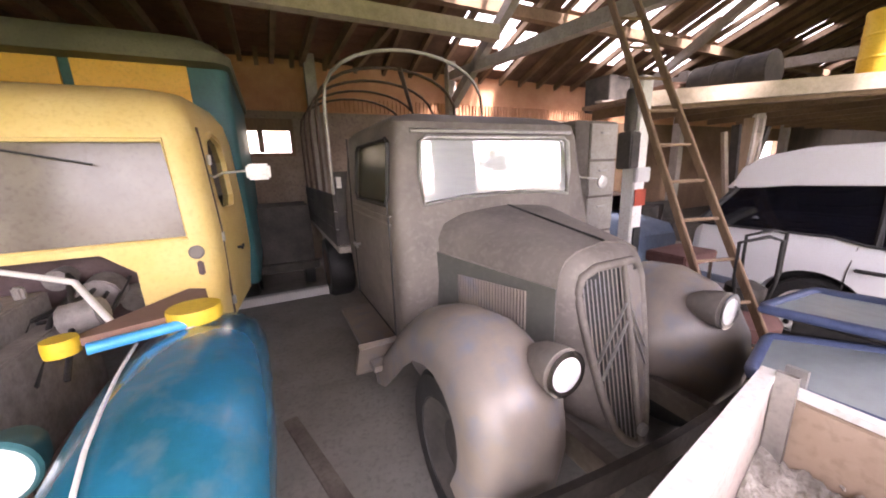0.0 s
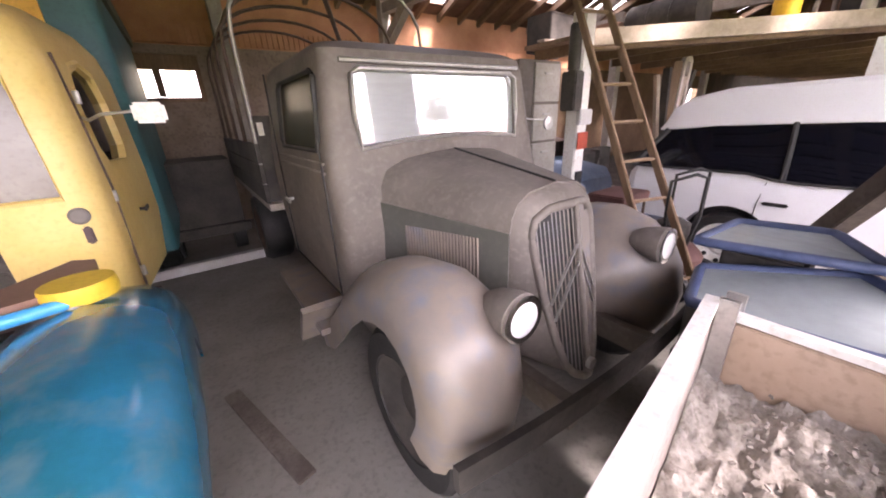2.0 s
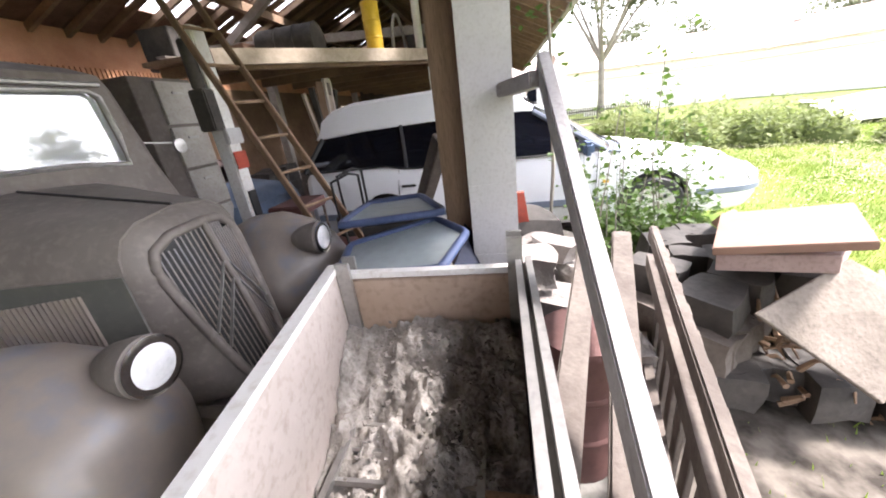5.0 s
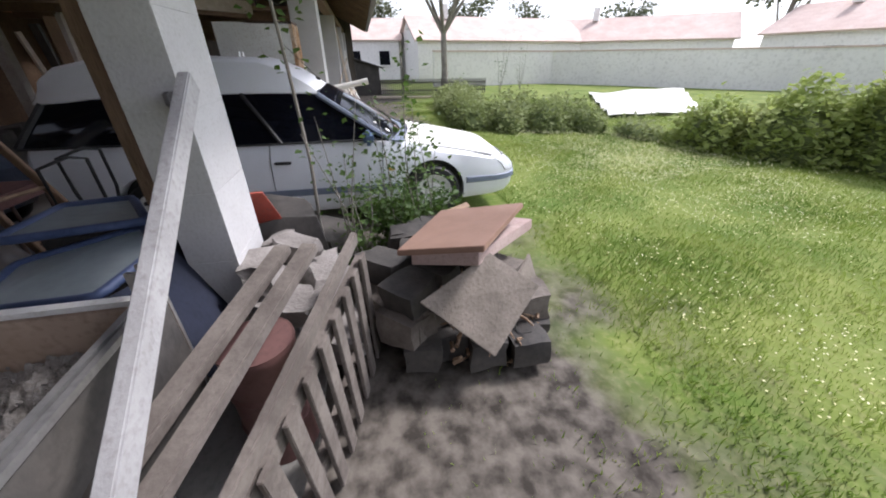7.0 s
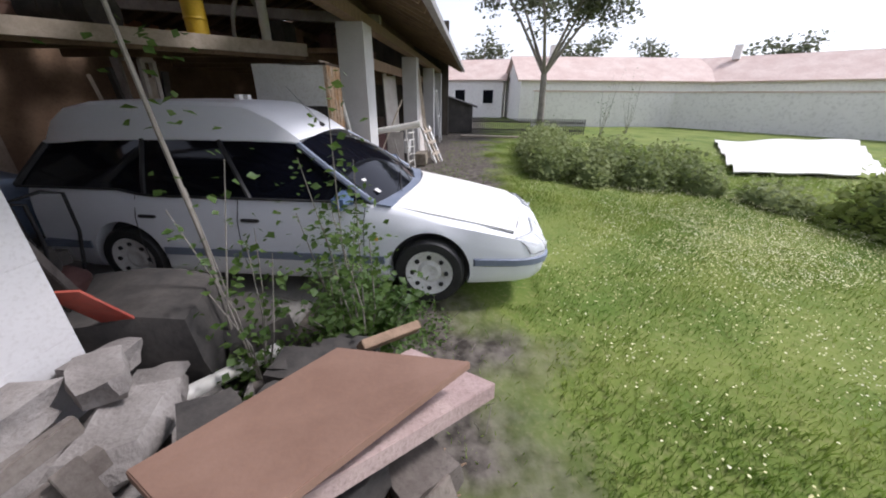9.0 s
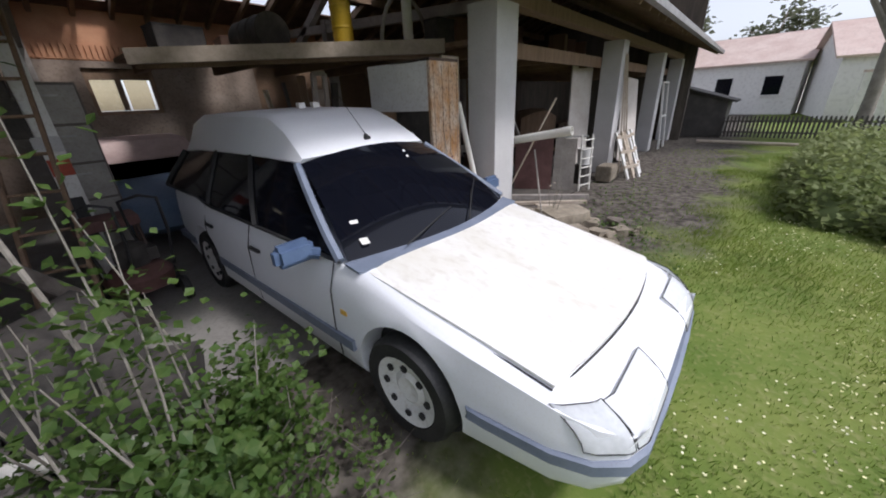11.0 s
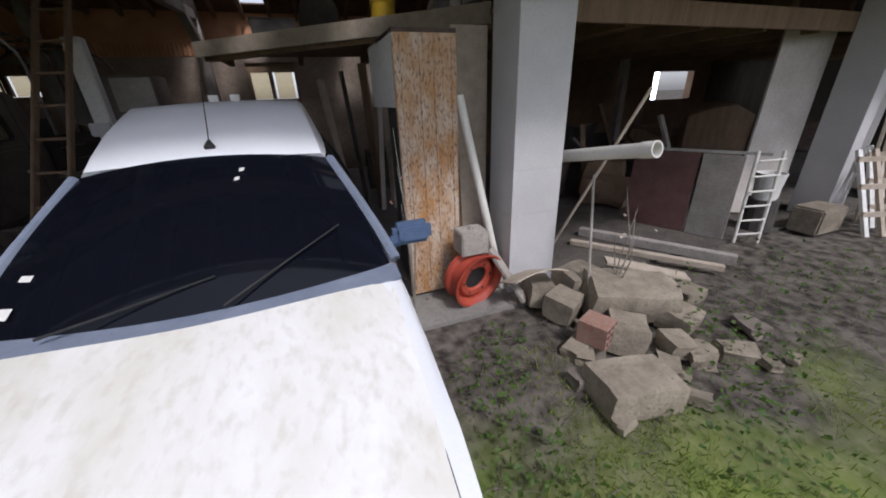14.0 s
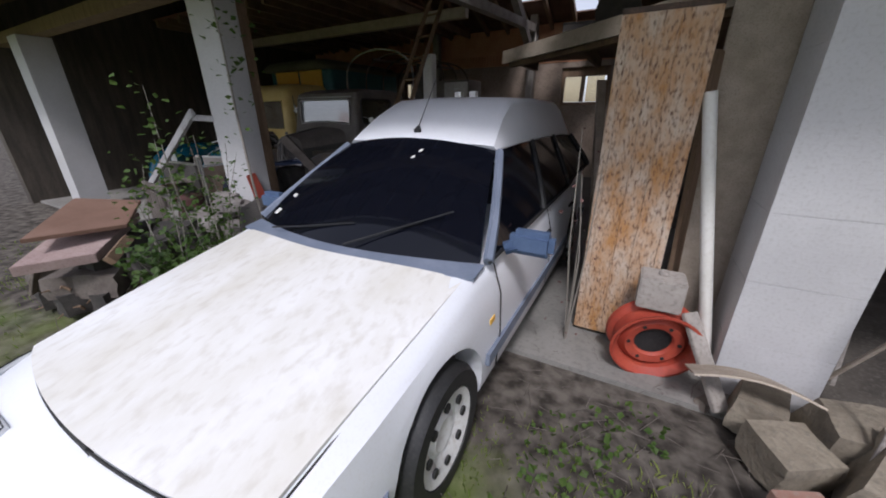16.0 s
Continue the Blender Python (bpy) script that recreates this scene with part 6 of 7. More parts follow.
for i in range(8):
    c = A.lerp(B, (i + 0.5) / 8)
    bm = bmesh.new()
    beam(bm, c + Vector((0.05, -0.04, 0.0)), c + Vector((0, -0.02, 0.74 + 0.05 * i / 8)), 0.075, 0.02, up=(B - A).cross(Vector((0, 0, 1))))
    part("slat", bm, M_OLDRAIL, pal, "", 0, 0.003)
for z in (0.2, 0.66):
    bm = bmesh.new()
    beam(bm, A + Vector((0.03, 0.02, z)), B + Vector((0.03, 0.02, z + 0.03)), 0.04, 0.08)
    part("rail", bm, M_OLDRAIL, pal)
pole = thing("white_pole", (0, 0, 0), "long pale painted plank leaning on a pillar bracket", "plank")
bm = bmesh.new()
beam(bm, (-4.55, 0.19, 0.68), (-3.1, 0.25, 1.64), 0.045, 0.085)
part("plank", bm, M_GREYPAINT, pole, "", 0, 0.005)
simple("pillar_bracket", lambda b: beam(b, (-2.88, 0.42, 1.56), (-3.16, 0.27, 1.58), 0.08, 0.06), M_GREYPAINT, "stub of pale timber fixed to the pillar", "bracket", bevel=0.006)
sl = thing("brown_board", (0, -0.08, 0), "brown hardboard sheet on top of the scrap heap", "board")
def quad_slab(bm, pts, th):
    vs = [bm.verts.new(p) for p in pts]
    bm.faces.new(vs)
    thicken(bm, th)
bm = bmesh.new()
quad_slab(bm, [(-3.07, -0.41, 0.79), (-3.28, -0.84, 0.88), (-2.5, -1.4, 0.77), (-2.42, -0.79, 0.73)], 0.035)
part("sheet", bm, M_BOARD, sl, "", 0, 0.004)
for nm, pts, th, mt, lb, ct in (("pink_slab", [(-2.95, -0.5, 0.7), (-3.14, -0.86, 0.76), (-2.44, -1.52, 0.6), (-2.24, -1.1, 0.6)], 0.08, M_PINKDULL, "pinkish crumbling insulation slab under the board", "slab"),
                                ("grey_sheet", [(-3.26, -0.5, 0.56), (-3.44, -0.88, 0.26), (-3.2, -1.22, 0.52), (-3.06, -0.95, 0.7)], 0.02, M_OLDSHEET, "bent grey cement sheet hanging off the heap", "sheet"),
                                ("slate_piece", [(-3.1, -1.12, 0.5), (-3.16, -1.26, 0.18), (-2.86, -1.44, 0.22), (-2.82, -1.34, 0.52)], 0.02, M_OLDSHEET, "brown-grey slate piece on the heap", "slate"),
                                ("wood_offcut", [(-2.28, -0.82, 0.62), (-2.3, -0.86, 0.68), (-2.02, -1.1, 0.62), (-2.0, -1.06, 0.56)], 0.05, M_TIMBER, "brown wood offcut on the heap", "offcut")):
    bm = bmesh.new()
    quad_slab(bm, pts, th)
    ob = tagged(part(nm, bm, mt, None, "", 0, 0.004), lb, ct)
    ob.location.y = -0.08
rng = random.Random(21)
for i in range(44):
    x, y = rng.uniform(-3.25, -2.25), rng.uniform(-1.25, -0.3)
    lv = i % 3
    z = 0.12 + 0.17 * lv
    s = rng.uniform(0.18, 0.32)
    simple("rubble_stone", lambda b: stone(b, (0, 0, 0), (s, s * 0.8, 0.2), 100 + i, 0, 0.14), [M_DARKSTUFF, M_OLDRAIL, M_PSTONE][i % 3] if lv < 2 else M_DARKSTUFF, "broken rubble piece in the scrap heap", "rubble", "rubble in the heap", smooth=35, at=(x + (0.15 if lv == 2 else 0), y - 0.08, z), rz=rng.uniform(0, 360))
for i, (x, y, z, s, q) in enumerate(((-2.88, 0.28, 0.66, 0.34, 10), (-2.62, 0.12, 0.64, 0.3, 50), (-2.5, 0.26, 0.6, 0.26, 0), (-3.05, 0.1, 0.5, 0.4, 70), (-2.75, -0.05, 0.5, 0.42, 20), (-2.45, 0.1, 0.4, 0.36, 35), (-2.9, 0.3, 0.42, 0.5, 90), (-2.6, 0.25, 0.3, 0.5, 15),
                                  (-3.0, -0.1, 0.25, 0.5, 0), (-2.5, -0.1, 0.2, 0.5, 44), (-2.95, 0.25, 0.15, 0.6, 44), (-2.35, 0.0, 0.14, 0.4, 80), (-3.15, 0.2, 0.3, 0.4, 30), (-2.2, -0.3, 0.12, 0.35, 10))):
    simple("pillar_stone", lambda b: stone(b, (0, 0, 0), (s * 0.9, s * 0.6, 0.13), 200 + i, 0, 0.22, 3), M_PSTONE, "pale rubble stone heaped at the pillar foot", "stone", "stones at the pillar", smooth=35, at=(x, y, z), rz=q)
simple("clay_pipe", lambda b: rod(b, (-2.4, 0.05, 0.3), (-1.85, -0.2, 0.2), 0.045, seg=14), M_PVC, "off-white pipe lying among the stones", "pipe", smooth=40)
simple("red_sheet", lambda b: quad_slab(b, [(-2.48, 0.44, 0.98), (-2.43, 0.3, 0.97), (-2.27, 0.26, 0.7), (-2.31, 0.42, 0.7)], 0.012), M_OLDRED, "faded red metal sheet leaning at the pillar", "metal sheet")
simple("dark_boulder", lambda b: (stone(b, (-2.05, 0.45, 0.35), (0.6, 0.7, 0.75), 301, 20, 0.14), stone(b, (-1.75, 0.1, 0.2), (0.5, 0.4, 0.4), 302, 60, 0.14)), M_DARKSTUFF, "dark heap of soil and roots by the pillar", "soil heap", smooth=40)
simple("leaning_post", lambda b: beam(b, (-1.55, 1.5, 0.0), (-2.35, 0.8, 1.35), 0.1, 0.1), M_OLDRAIL, "grey-brown timber prop leaning on the pillar", "prop", bevel=0.006)

# ---- right of the car: rusty cupboard, rim, rubble ----
cup = thing("rusty_cupboard", (1.42, 0.78, 0.0), "tall metal cupboard with a rust-streaked front", "cupboard")
bm = bmesh.new()
box(bm, (0, -0.29, 1.09), (0.48, 0.05, 2.1))
part("front", bm, M_RUSTPANEL, cup, "white front streaked with orange rust", 0, 0.008)
bm = bmesh.new()
box(bm, (-0.22, 0.21, 1.9), (0.04, 0.95, 0.5))
part("side_panel", bm, M_WHITEMETAL, cup, "white side panel")
bm = bmesh.new()
box(bm, (0.02, 0.03, 1.06), (0.4, 0.56, 2.06))
part("body", bm, M_DARKSTUFF, cup, "dark rusty carcass")
bm = bmesh.new()
box(bm, (0, 0, 2.15), (0.48, 0.62, 0.03))
part("top", bm, M_RUST, cup, "rusty top edge")
bm = bmesh.new()
for x in (-0.19, -0.05, 0.06, 0.2):
    rod(bm, (x, -0.318, 0.1), (x, -0.318, 2.1), 0.006, seg=6)
part("pressed_ribs", bm, M_RUSTPANEL, cup, "pressed ribs")
simple("pale_board", lambda b: (box(b, (1.9, 0.78, 1.12), (0.34, 0.03, 2.24)),), M_PALEWOOD, "pale board standing behind the pillar", "board", bevel=0.004)
simple("brown_plank", lambda b: beam(b, (1.78, 0.66, 0.0), (1.7, 0.7, 1.95), 0.12, 0.03), M_TIMBER, "brown plank standing by the cupboard", "plank", bevel=0.004)
simple("leaning_pipe", lambda b: rod(b, (2.02, 0.3, 0.02), (1.69, 0.5, 1.72), 0.035, seg=14), M_PVC, "pale round pole leaning by the pillar", "pole", smooth=40)
rim = thing("wheel_rim", (1.68, 0.2, 0.26), "bright red steel wheel rim standing on edge", "wheel rim")
rm = Matrix.Rotation(radians(100), 4, "X") @ Matrix.Rotation(radians(14), 4, "Y")
bm = bmesh.new()
lathe(bm, [(0.245, -0.09), (0.262, -0.085), (0.255, -0.06), (0.225, -0.04), (0.222, 0.05), (0.255, 0.075), (0.262, 0.09), (0.245, 0.092), (0.21, 0.05), (0.205, -0.04)], rm, 36, False)
part("rim_ring", bm, M_RED, rim, "red rim ring", 35)
bm = bmesh.new()
lathe(bm, [(0.108, 0.02), (0.118, 0.035), (0.165, 0.045), (0.2, 0.01), (0.212, -0.01), (0.205, -0.02), (0.165, 0.03), (0.118, 0.02), (0.108, 0.01)], rm, 36, False)
part("disc", bm, M_RED, rim, "red wheel disc", 35)
# black disc behind the opening stands for the shade inside the rim
bm = bmesh.new()
lathe(bm, [(0.001, 0.0), (0.2, 0.0), (0.2, -0.006), (0.001, -0.006)], rm, 24)
part("back_shadow_plate", bm, M_BLACK, rim, "black plate for the shade in the hub hole")
for i in range(6):
    a = i * math.pi / 3
    bm = bmesh.new()
    p = Vector((0.145 * math.cos(a), 0.145 * math.sin(a), 0.036))
    rod(bm, rm @ p, rm @ (p + Vector((0, 0, 0.01))), 0.012, seg=8)
    part("bolt_hole", bm, M_BLACK, rim)
simple("grey_can", lambda b: (box(b, (1.66, 0.22, 0.6), (0.24, 0.2, 0.2)), rod(b, (1.66, 0.22, 0.7), (1.66, 0.22, 0.73), 0.03)), M_GREYWOOD, "grey dented metal can on the red rim", "can", bevel=0.02)
simple("grey_plank", lambda b: beam(b, (2.05, -0.05, 0.06), (1.83, 0.2, 0.5), 0.1, 0.03), M_GREYWOOD, "short grey plank leaning on the rim", "plank", bevel=0.004)
# rubble: (x, y, z, sizes, turn)
RUB = [((2.1, -1.15, 0.1), (0.58, 0.36, 0.22), -12), ((2.75, -0.45, 0.2), (0.8, 0.5, 0.34), -25), ((2.25, -0.3, 0.13), (0.34, 0.28, 0.26), 30), ((2.45, -0.75, 0.12), (0.36, 0.3, 0.24), 50), ((2.6, -0.05, 0.16), (0.5, 0.36, 0.3), 10), ((3.1, -0.2, 0.1), (0.5, 0.3, 0.2), 60),
       ((2.2, -0.02, 0.14), (0.34, 0.26, 0.26), 75), ((3.0, -0.75, 0.08), (0.36, 0.28, 0.2), 15), ((2.7, -0.95, 0.07), (0.26, 0.2, 0.15), 70), ((3.4, -0.5, 0.07), (0.3, 0.22, 0.15), 5)]
for i, (c_, s_, q) in enumerate(RUB):
    simple("rubble_block", lambda b: stone(b, (0, 0, 0), [q_ * 0.84 for q_ in s_], 400 + i, 0, 0.1 if i else 0.06, 4 if i else 0), M_STONE, "pale broken concrete block on the bare soil" if i else "squared tan stone block on the bare soil", "rubble", "rubble by the car", smooth=30, at=(c_[0], c_[1], c_[2] * 0.84), rz=q)
hb = thing("hollow_brick", (2.2, -0.72, 0.17), "broken red hollow brick among the rubble", "brick", "", 25)
for i in range(3):
    for j in range(3):
        bm = bmesh.new()
        x, z = (i - 1) * 0.06, (j - 1) * 0.055
        for c_, s_ in (((x, 0, z + 0.025), (0.06, 0.2, 0.006)), ((x, 0, z - 0.025), (0.06, 0.2, 0.006)), ((x - 0.028, 0, z), (0.006, 0.2, 0.05)), ((x + 0.028, 0, z), (0.006, 0.2, 0.05))):
            box(bm, c_, s_)
        part("cell", bm, M_OLDBRICK, hb)
simple("bent_sheet", lambda b: (patch(b, lambda u, v: (lerp(1.85, 2.35, u), -0.2 + 0.25 * v, 0.36 + 0.06 * math.sin(3 * u) - 0.12 * v), 8, 3), thicken(b, 0.01)), M_PALEWOOD, "pale bent sheet lying on the rubble", "sheet")
simple("roof_slate", lambda b: beam(b, (3.0, 0.05, 0.22), (3.6, -0.35, 0.1), 0.16, 0.02), M_PALEWOOD, "pale board lying on the rubble", "board")
simple("plastic_pipe", lambda b: (lathe(b, [(0.052, 0), (0.052, 1.6), (0.058, 1.62), (0.058, 1.73), (0.048, 1.73), (0.046, 0.1), (0.001, 0.1)], look((2.59, 1.2, 1.04), (2.48, 2.9, 0.74)), 20),), M_PVC, "large off-white drain pipe sticking out of the bay", "pipe", smooth=40)
simple("pipe_prop", lambda b: rod(b, (2.72, 0.62, 0.0), (2.63, 0.66, 1.08), 0.02, seg=8), M_GREYWOOD, "thin stake holding up the drain pipe", "stake")
simple("garden_stake", lambda b: rod(b, (2.5, -0.3, 0.1), (2.62, -0.05, 1.1), 0.011, seg=8), M_GREYWOOD, "thin grey stake standing in the rubble", "stake")
simple("thin_stick", lambda b: rod(b, (2.66, 0.6, 0.0), (2.95, -0.15, 1.72), 0.013, seg=7), M_PALEWOOD, "thin pale stick standing in the bay", "stick")

# ---- the next bays ----
mp_ = thing("maroon_panels", (0, 0, 0), "maroon and grey panels standing in a metal frame", "panel stack")
for p, q, mt in (((4.55, 1.3), (4.85, 0.65), M_MAROON), ((4.86, 0.62), (5.0, 0.25), M_GREYWOOD)):
    bm = bmesh.new()
    beam(bm, (*p, 0.5), (*q, 0.5), 0.03, 0.98, up=(0, 0, 1))
    part("panel", bm, mt, mp_)
bm = bmesh.new()
beam(bm, (4.4, 1.5, 1.02), (5.15, 0.1, 1.02), 0.03, 0.03)
part("top_bar", bm, M_STEEL, mp_)
for i in range(2):
    bm = bmesh.new()
    rod(bm, (5.05 + 0.22 * i, 0.15 - 0.12 * i, 0.0), (5.08 + 0.22 * i, 0.2 - 0.12 * i, 1.05), 0.018, seg=8)
    part("frame_leg", bm, M_PVC, mp_)
for i in range(6):
    bm = bmesh.new()
    rod(bm, (5.05, 0.15, 0.1 + 0.17 * i), (5.27, 0.03, 0.12 + 0.17 * i), 0.012, seg=6)
    part("frame_rung", bm, M_PVC, mp_)
simple("white_bucket", lambda b: lathe(b, [(0.001, 0), (0.12, 0), (0.15, 0.3), (0.155, 0.32), (0.14, 0.32), (0.11, 0.02)], pose(5.75, 0.35, 0.4), 20), M_WHITEMETAL, "white plastic bucket on a stump", "bucket", smooth=40)
simple("stump", lambda b: rod(b, (5.75, 0.35, 0), (5.75, 0.35, 0.4), 0.18, 0.16, 14), M_DARKSTUFF, "dark wooden stump in the bay", "stump")
simple("concrete_lump", lambda b: box(b, (6.3, 0.02, 0.16), (0.5, 0.32, 0.32)), M_STONE, "pale concrete block by the pallet frames", "concrete block", bevel=0.02)
for k_ in range(2):
    fr_ = thing("slat_frame", (6.75 + 0.45 * k_, -0.35 + 0.1 * k_, 0), "white slatted frame leaning on the pillar", "frame", "slatted frames", -20 - 8 * k_)
    for i in range(3):
        bm = bmesh.new()
        beam(bm, (-0.2 + 0.2 * i, -0.1, 0), (-0.2 + 0.2 * i, 0.35, 0.95), 0.05, 0.04)
        part("upright", bm, M_WHITEMETAL if i != 1 else M_PALEWOOD, fr_)
    for z in (0.25, 0.55, 0.85):
        bm = bmesh.new()
        beam(bm, (-0.24, -0.12 + 0.47 * z, z), (0.24, -0.12 + 0.47 * z, z), 0.03, 0.06)
        part("slat", bm, M_PALEWOOD, fr_)
simple("leaning_board", lambda b: beam(b, (6.35, 0.75, 0.0), (6.75, 0.95, 2.45), 0.7, 0.03, up=(0.3, 1, 0)), M_TRAILER, "large grey board leaning on the pillar", "board")
for i in range(3):
    simple("tall_lath", lambda b: beam(b, (7.2 + 0.1 * i, 0.0 - 0.05 * i, 0), (7.15 + 0.07 * i, 0.2, 2.5), 0.04, 0.03), M_PALEWOOD, "long pale lath leaning on the pillar", "lath", "laths at the pillar")
simple("pale_sheet", lambda b: beam(b, (8.9, 0.3, 0.0), (9.3, 0.6, 2.1), 0.8, 0.03, up=(0.3, 1, 0)), M_TRAILER, "pale board leaning in the far bay", "board")
simple("door_casing", lambda b: (beam(b, (11.6, 0.0, 0), (11.6, 0.2, 2.0), 0.07, 0.05), beam(b, (12.3, 0.0, 0), (12.3, 0.2, 2.0), 0.07, 0.05), beam(b, (11.6, 0.2, 1.98), (12.3, 0.2, 1.98), 0.07, 0.05), beam(b, (11.6, 0.1, 1.0), (12.3, 0.1, 1.0), 0.05, 0.05)), M_WHITEMETAL, "white door frame leaning in the far bay", "door frame")
simple("floor_beam", lambda b: beam(b, (3.6, 1.1, 0.06), (4.45, -0.25, 0.06), 0.1, 0.1), M_GREYWOOD, "grey beam lying on the ground", "beam", bevel=0.006)
simple("floor_beam", lambda b: beam(b, (3.3, 0.9, 0.04), (4.2, -0.3, 0.04), 0.08, 0.06), M_PALEWOOD, "pale board lying on the ground", "board", bevel=0.006)
rng = random.Random(9)
for i in range(16):
    x, y = rng.uniform(3.6, 10.5), rng.uniform(2.0, 5.5)
    s = (rng.uniform(0.5, 1.2), rng.uniform(0.4, 0.9), rng.uniform(0.4, 1.3))
    simple("scrap_block", lambda b: stone(b, (0, 0, s[2] / 2), s, 500 + i, 0, 0.18), [M_DARKSTUFF, M_RUST, M_TIMBER][i % 3], "dark lump of scrap standing in the bay", "scrap", "scrap in the bays", smooth=35, at=(x, y, 0), rz=rng.uniform(0, 360))
for i in range(5):
    simple("tall_junk", lambda b: beam(b, (1.0 + 0.25 * i, 3.2 + 0.15 * i, 0), (0.8 + 0.3 * i, 3.4, 2.0 + 0.1 * (i % 3)), 0.12, 0.04), [M_PALEWOOD, M_DARKSTUFF, M_TIMBER][i % 3], "plank standing upright behind the car", "plank", "planks behind the car")

rng = random.Random(77)
bm = bmesh.new()
for i in range(160):
    x, y = rng.uniform(-3.3, -2.5), rng.uniform(-1.35, -0.75)
    p = Vector((x, y, rng.uniform(0.02, 0.42) * (1 - 0.6 * (abs(y) - 0.75))))
    q = p + Vector((rng.gauss(0, 0.09), rng.gauss(0, 0.09), rng.gauss(0, 0.06)))
    q.z = max(q.z, 0.01)
    tube(bm, [p, p.lerp(q, 0.5) + Vector((rng.gauss(0, 0.03), rng.gauss(0, 0.03), 0.02)), q], [0.014, 0.01, 0.004], 5)
tagged(part("dry_roots", bm, M_TIMBER), "tangle of dry brown roots and scraps", "roots", "", "stuff")
for i in range(12):
    x, y = rng.uniform(3.8, 10), rng.uniform(1.6, 4.5)
    simple("scrap_beam", lambda b: beam(b, (x, y, 0.04), (x + rng.uniform(-0.8, 0.8), y + rng.uniform(0.2, 0.8), rng.uniform(0.6, 1.6)), 0.08, 0.05), [M_TIMBER, M_GREYWOOD, M_RUST][i % 3], "old beam leaning in the scrap of the bay", "beam", "beams in the bays")

rng = random.Random(88)
for i in range(26):
    x, y = rng.uniform(1.75, 3.6), rng.uniform(-1.35, 0.05)
    q = rng.uniform(0.06, 0.15)
    simple("rubble_chip", lambda b: stone(b, (0, 0, 0), (q * 1.4, q, q * 0.7), 700 + i, 0, 0.2, 2), [M_STONE, M_STONE, M_OLDSHEET][i % 3], "small broken stone on the soil", "rubble", "rubble by the car", smooth=25, at=(x, y, q * 0.25), rz=rng.uniform(0, 360))

# ---- outdoors ----


def ground_z(x, y):
    z = 0.05 * noise.noise((x * 0.35, y * 0.35, 0)) + 0.025 * noise.noise((x * 1.3, y * 1.3, 4))
    return (min(z, -0.01) if y > -0.3 else z) - 0.02


def leaves(bm_name, pts, size, mat, rng, parent=None, flat=0.5):
    """A mesh of many small folded leaves at the given points."""
    vs, fs = [], []
    for p in pts:
        s = size * rng.uniform(0.6, 1.3)
        d = Vector((rng.gauss(0, 1), rng.gauss(0, 1), rng.gauss(0, flat))).normalized()
        up = Vector((rng.gauss(0, 0.6), rng.gauss(0, 0.6), 1)).normalized()
        r = d.cross(up).normalized() * s * 0.42
        p = Vector(p)
        i = len(vs)
        vs += [p, p + d * s * 0.5 + r + up * s * 0.1, p + d * s, p + d * s * 0.5 - r + up * s * 0.1]
        fs += [(i, i + 1, i + 2), (i, i + 2, i + 3)]
    me = bpy.data.meshes.new(bm_name)
    me.from_pydata(vs, [], fs)
    me.materials.append(mat)
    ob = new(bm_name, me)
    if parent:
        ob.parent = parent
    return ob


rng = random.Random(31)
# meadow blades, thick near the walk
vs, fs = [], []
def blade(x, y, h, w):
    z = ground_z(x, y)
    a = rng.uniform(0, math.pi)
    dx, dy = math.cos(a) * w, math.sin(a) * w
    lx, ly = rng.gauss(0, 0.35) * h, rng.gauss(0, 0.35) * h
    i = len(vs)
    vs.extend([(x - dx, y - dy, z), (x + dx, y + dy, z), (x + lx * 0.4 + dx * 0.6, y + ly * 0.4 + dy * 0.6, z + h * 0.6), (x + lx, y + ly, z + h)])
    fs.extend([(i, i + 1, i + 2), (i, i + 2, i + 3)])
n_ = 0
while n_ < 210000:
    x, y = rng.uniform(-6, 12), -rng.uniform(0.2, 1) ** 1.4 * 10.5 + 0.6
    if -0.8 < x < 0.8 and y > -2.1:
        continue
    k_ = noise.noise((x * 0.9, y * 0.9, 2)) * 1.3
    soil = y + 1.25 + k_ * 0.9 + 0.95 * min(1, max(0, (x - 1.6) / 2.6)) + 0.75 * min(1, max(0, (-0.5 - x) / 1.0))
    if soil > 0 and rng.random() > 0.07 + max(0, 0.4 - soil):
        continue
    if y > 0.0:
        continue
    thick = noise.noise((x * 0.6, y * 0.6, 9))
    if rng.random() > 0.65 + 0.5 * thick:
        continue
    tuft = noise.noise((x * 2.6, y * 2.6, 5))
    blade(x, y, rng.uniform(0.012, 0.045) * (1.2 + 0.7 * thick + 0.9 * max(0, tuft)), rng.uniform(0.002, 0.005))
    n_ += 1
me = bpy.data.meshes.new("grass")
me.from_pydata(vs, [], fs)
me.materials.append(M_BLADE)
tagged(new("grass", me), "fresh green meadow grass", "grass", "", "stuff")
pts = []
while len(pts) < 13000:
    x, y = rng.uniform(-5, 12), rng.uniform(-11, -1.2)
    bare = y + 1.7 + 0.95 * min(1, max(0, (x - 1.6) / 2.6)) + 0.75 * min(1, max(0, (-0.5 - x) / 1.0)) > 0
    if bare or noise.noise((x * 0.5, y * 0.5, 7)) < -0.05 or (-0.85 < x < 0.85 and y > -2.2):
        continue
    pts.append((x, y, ground_z(x, y) + rng.uniform(0.05, 0.11)))
# denser flowers added here to brighten a pale, strongly lit stretch of grass
while len(pts) < 24000:
    x, y = rng.gauss(1.0, 1.5), rng.gauss(-5.3, 1.0)
    if noise.noise((x * 0.9, y * 0.9, 11)) > -0.25 and y < -3:
        pts.append((x, y, ground_z(x, y) + rng.uniform(0.04, 0.11)))
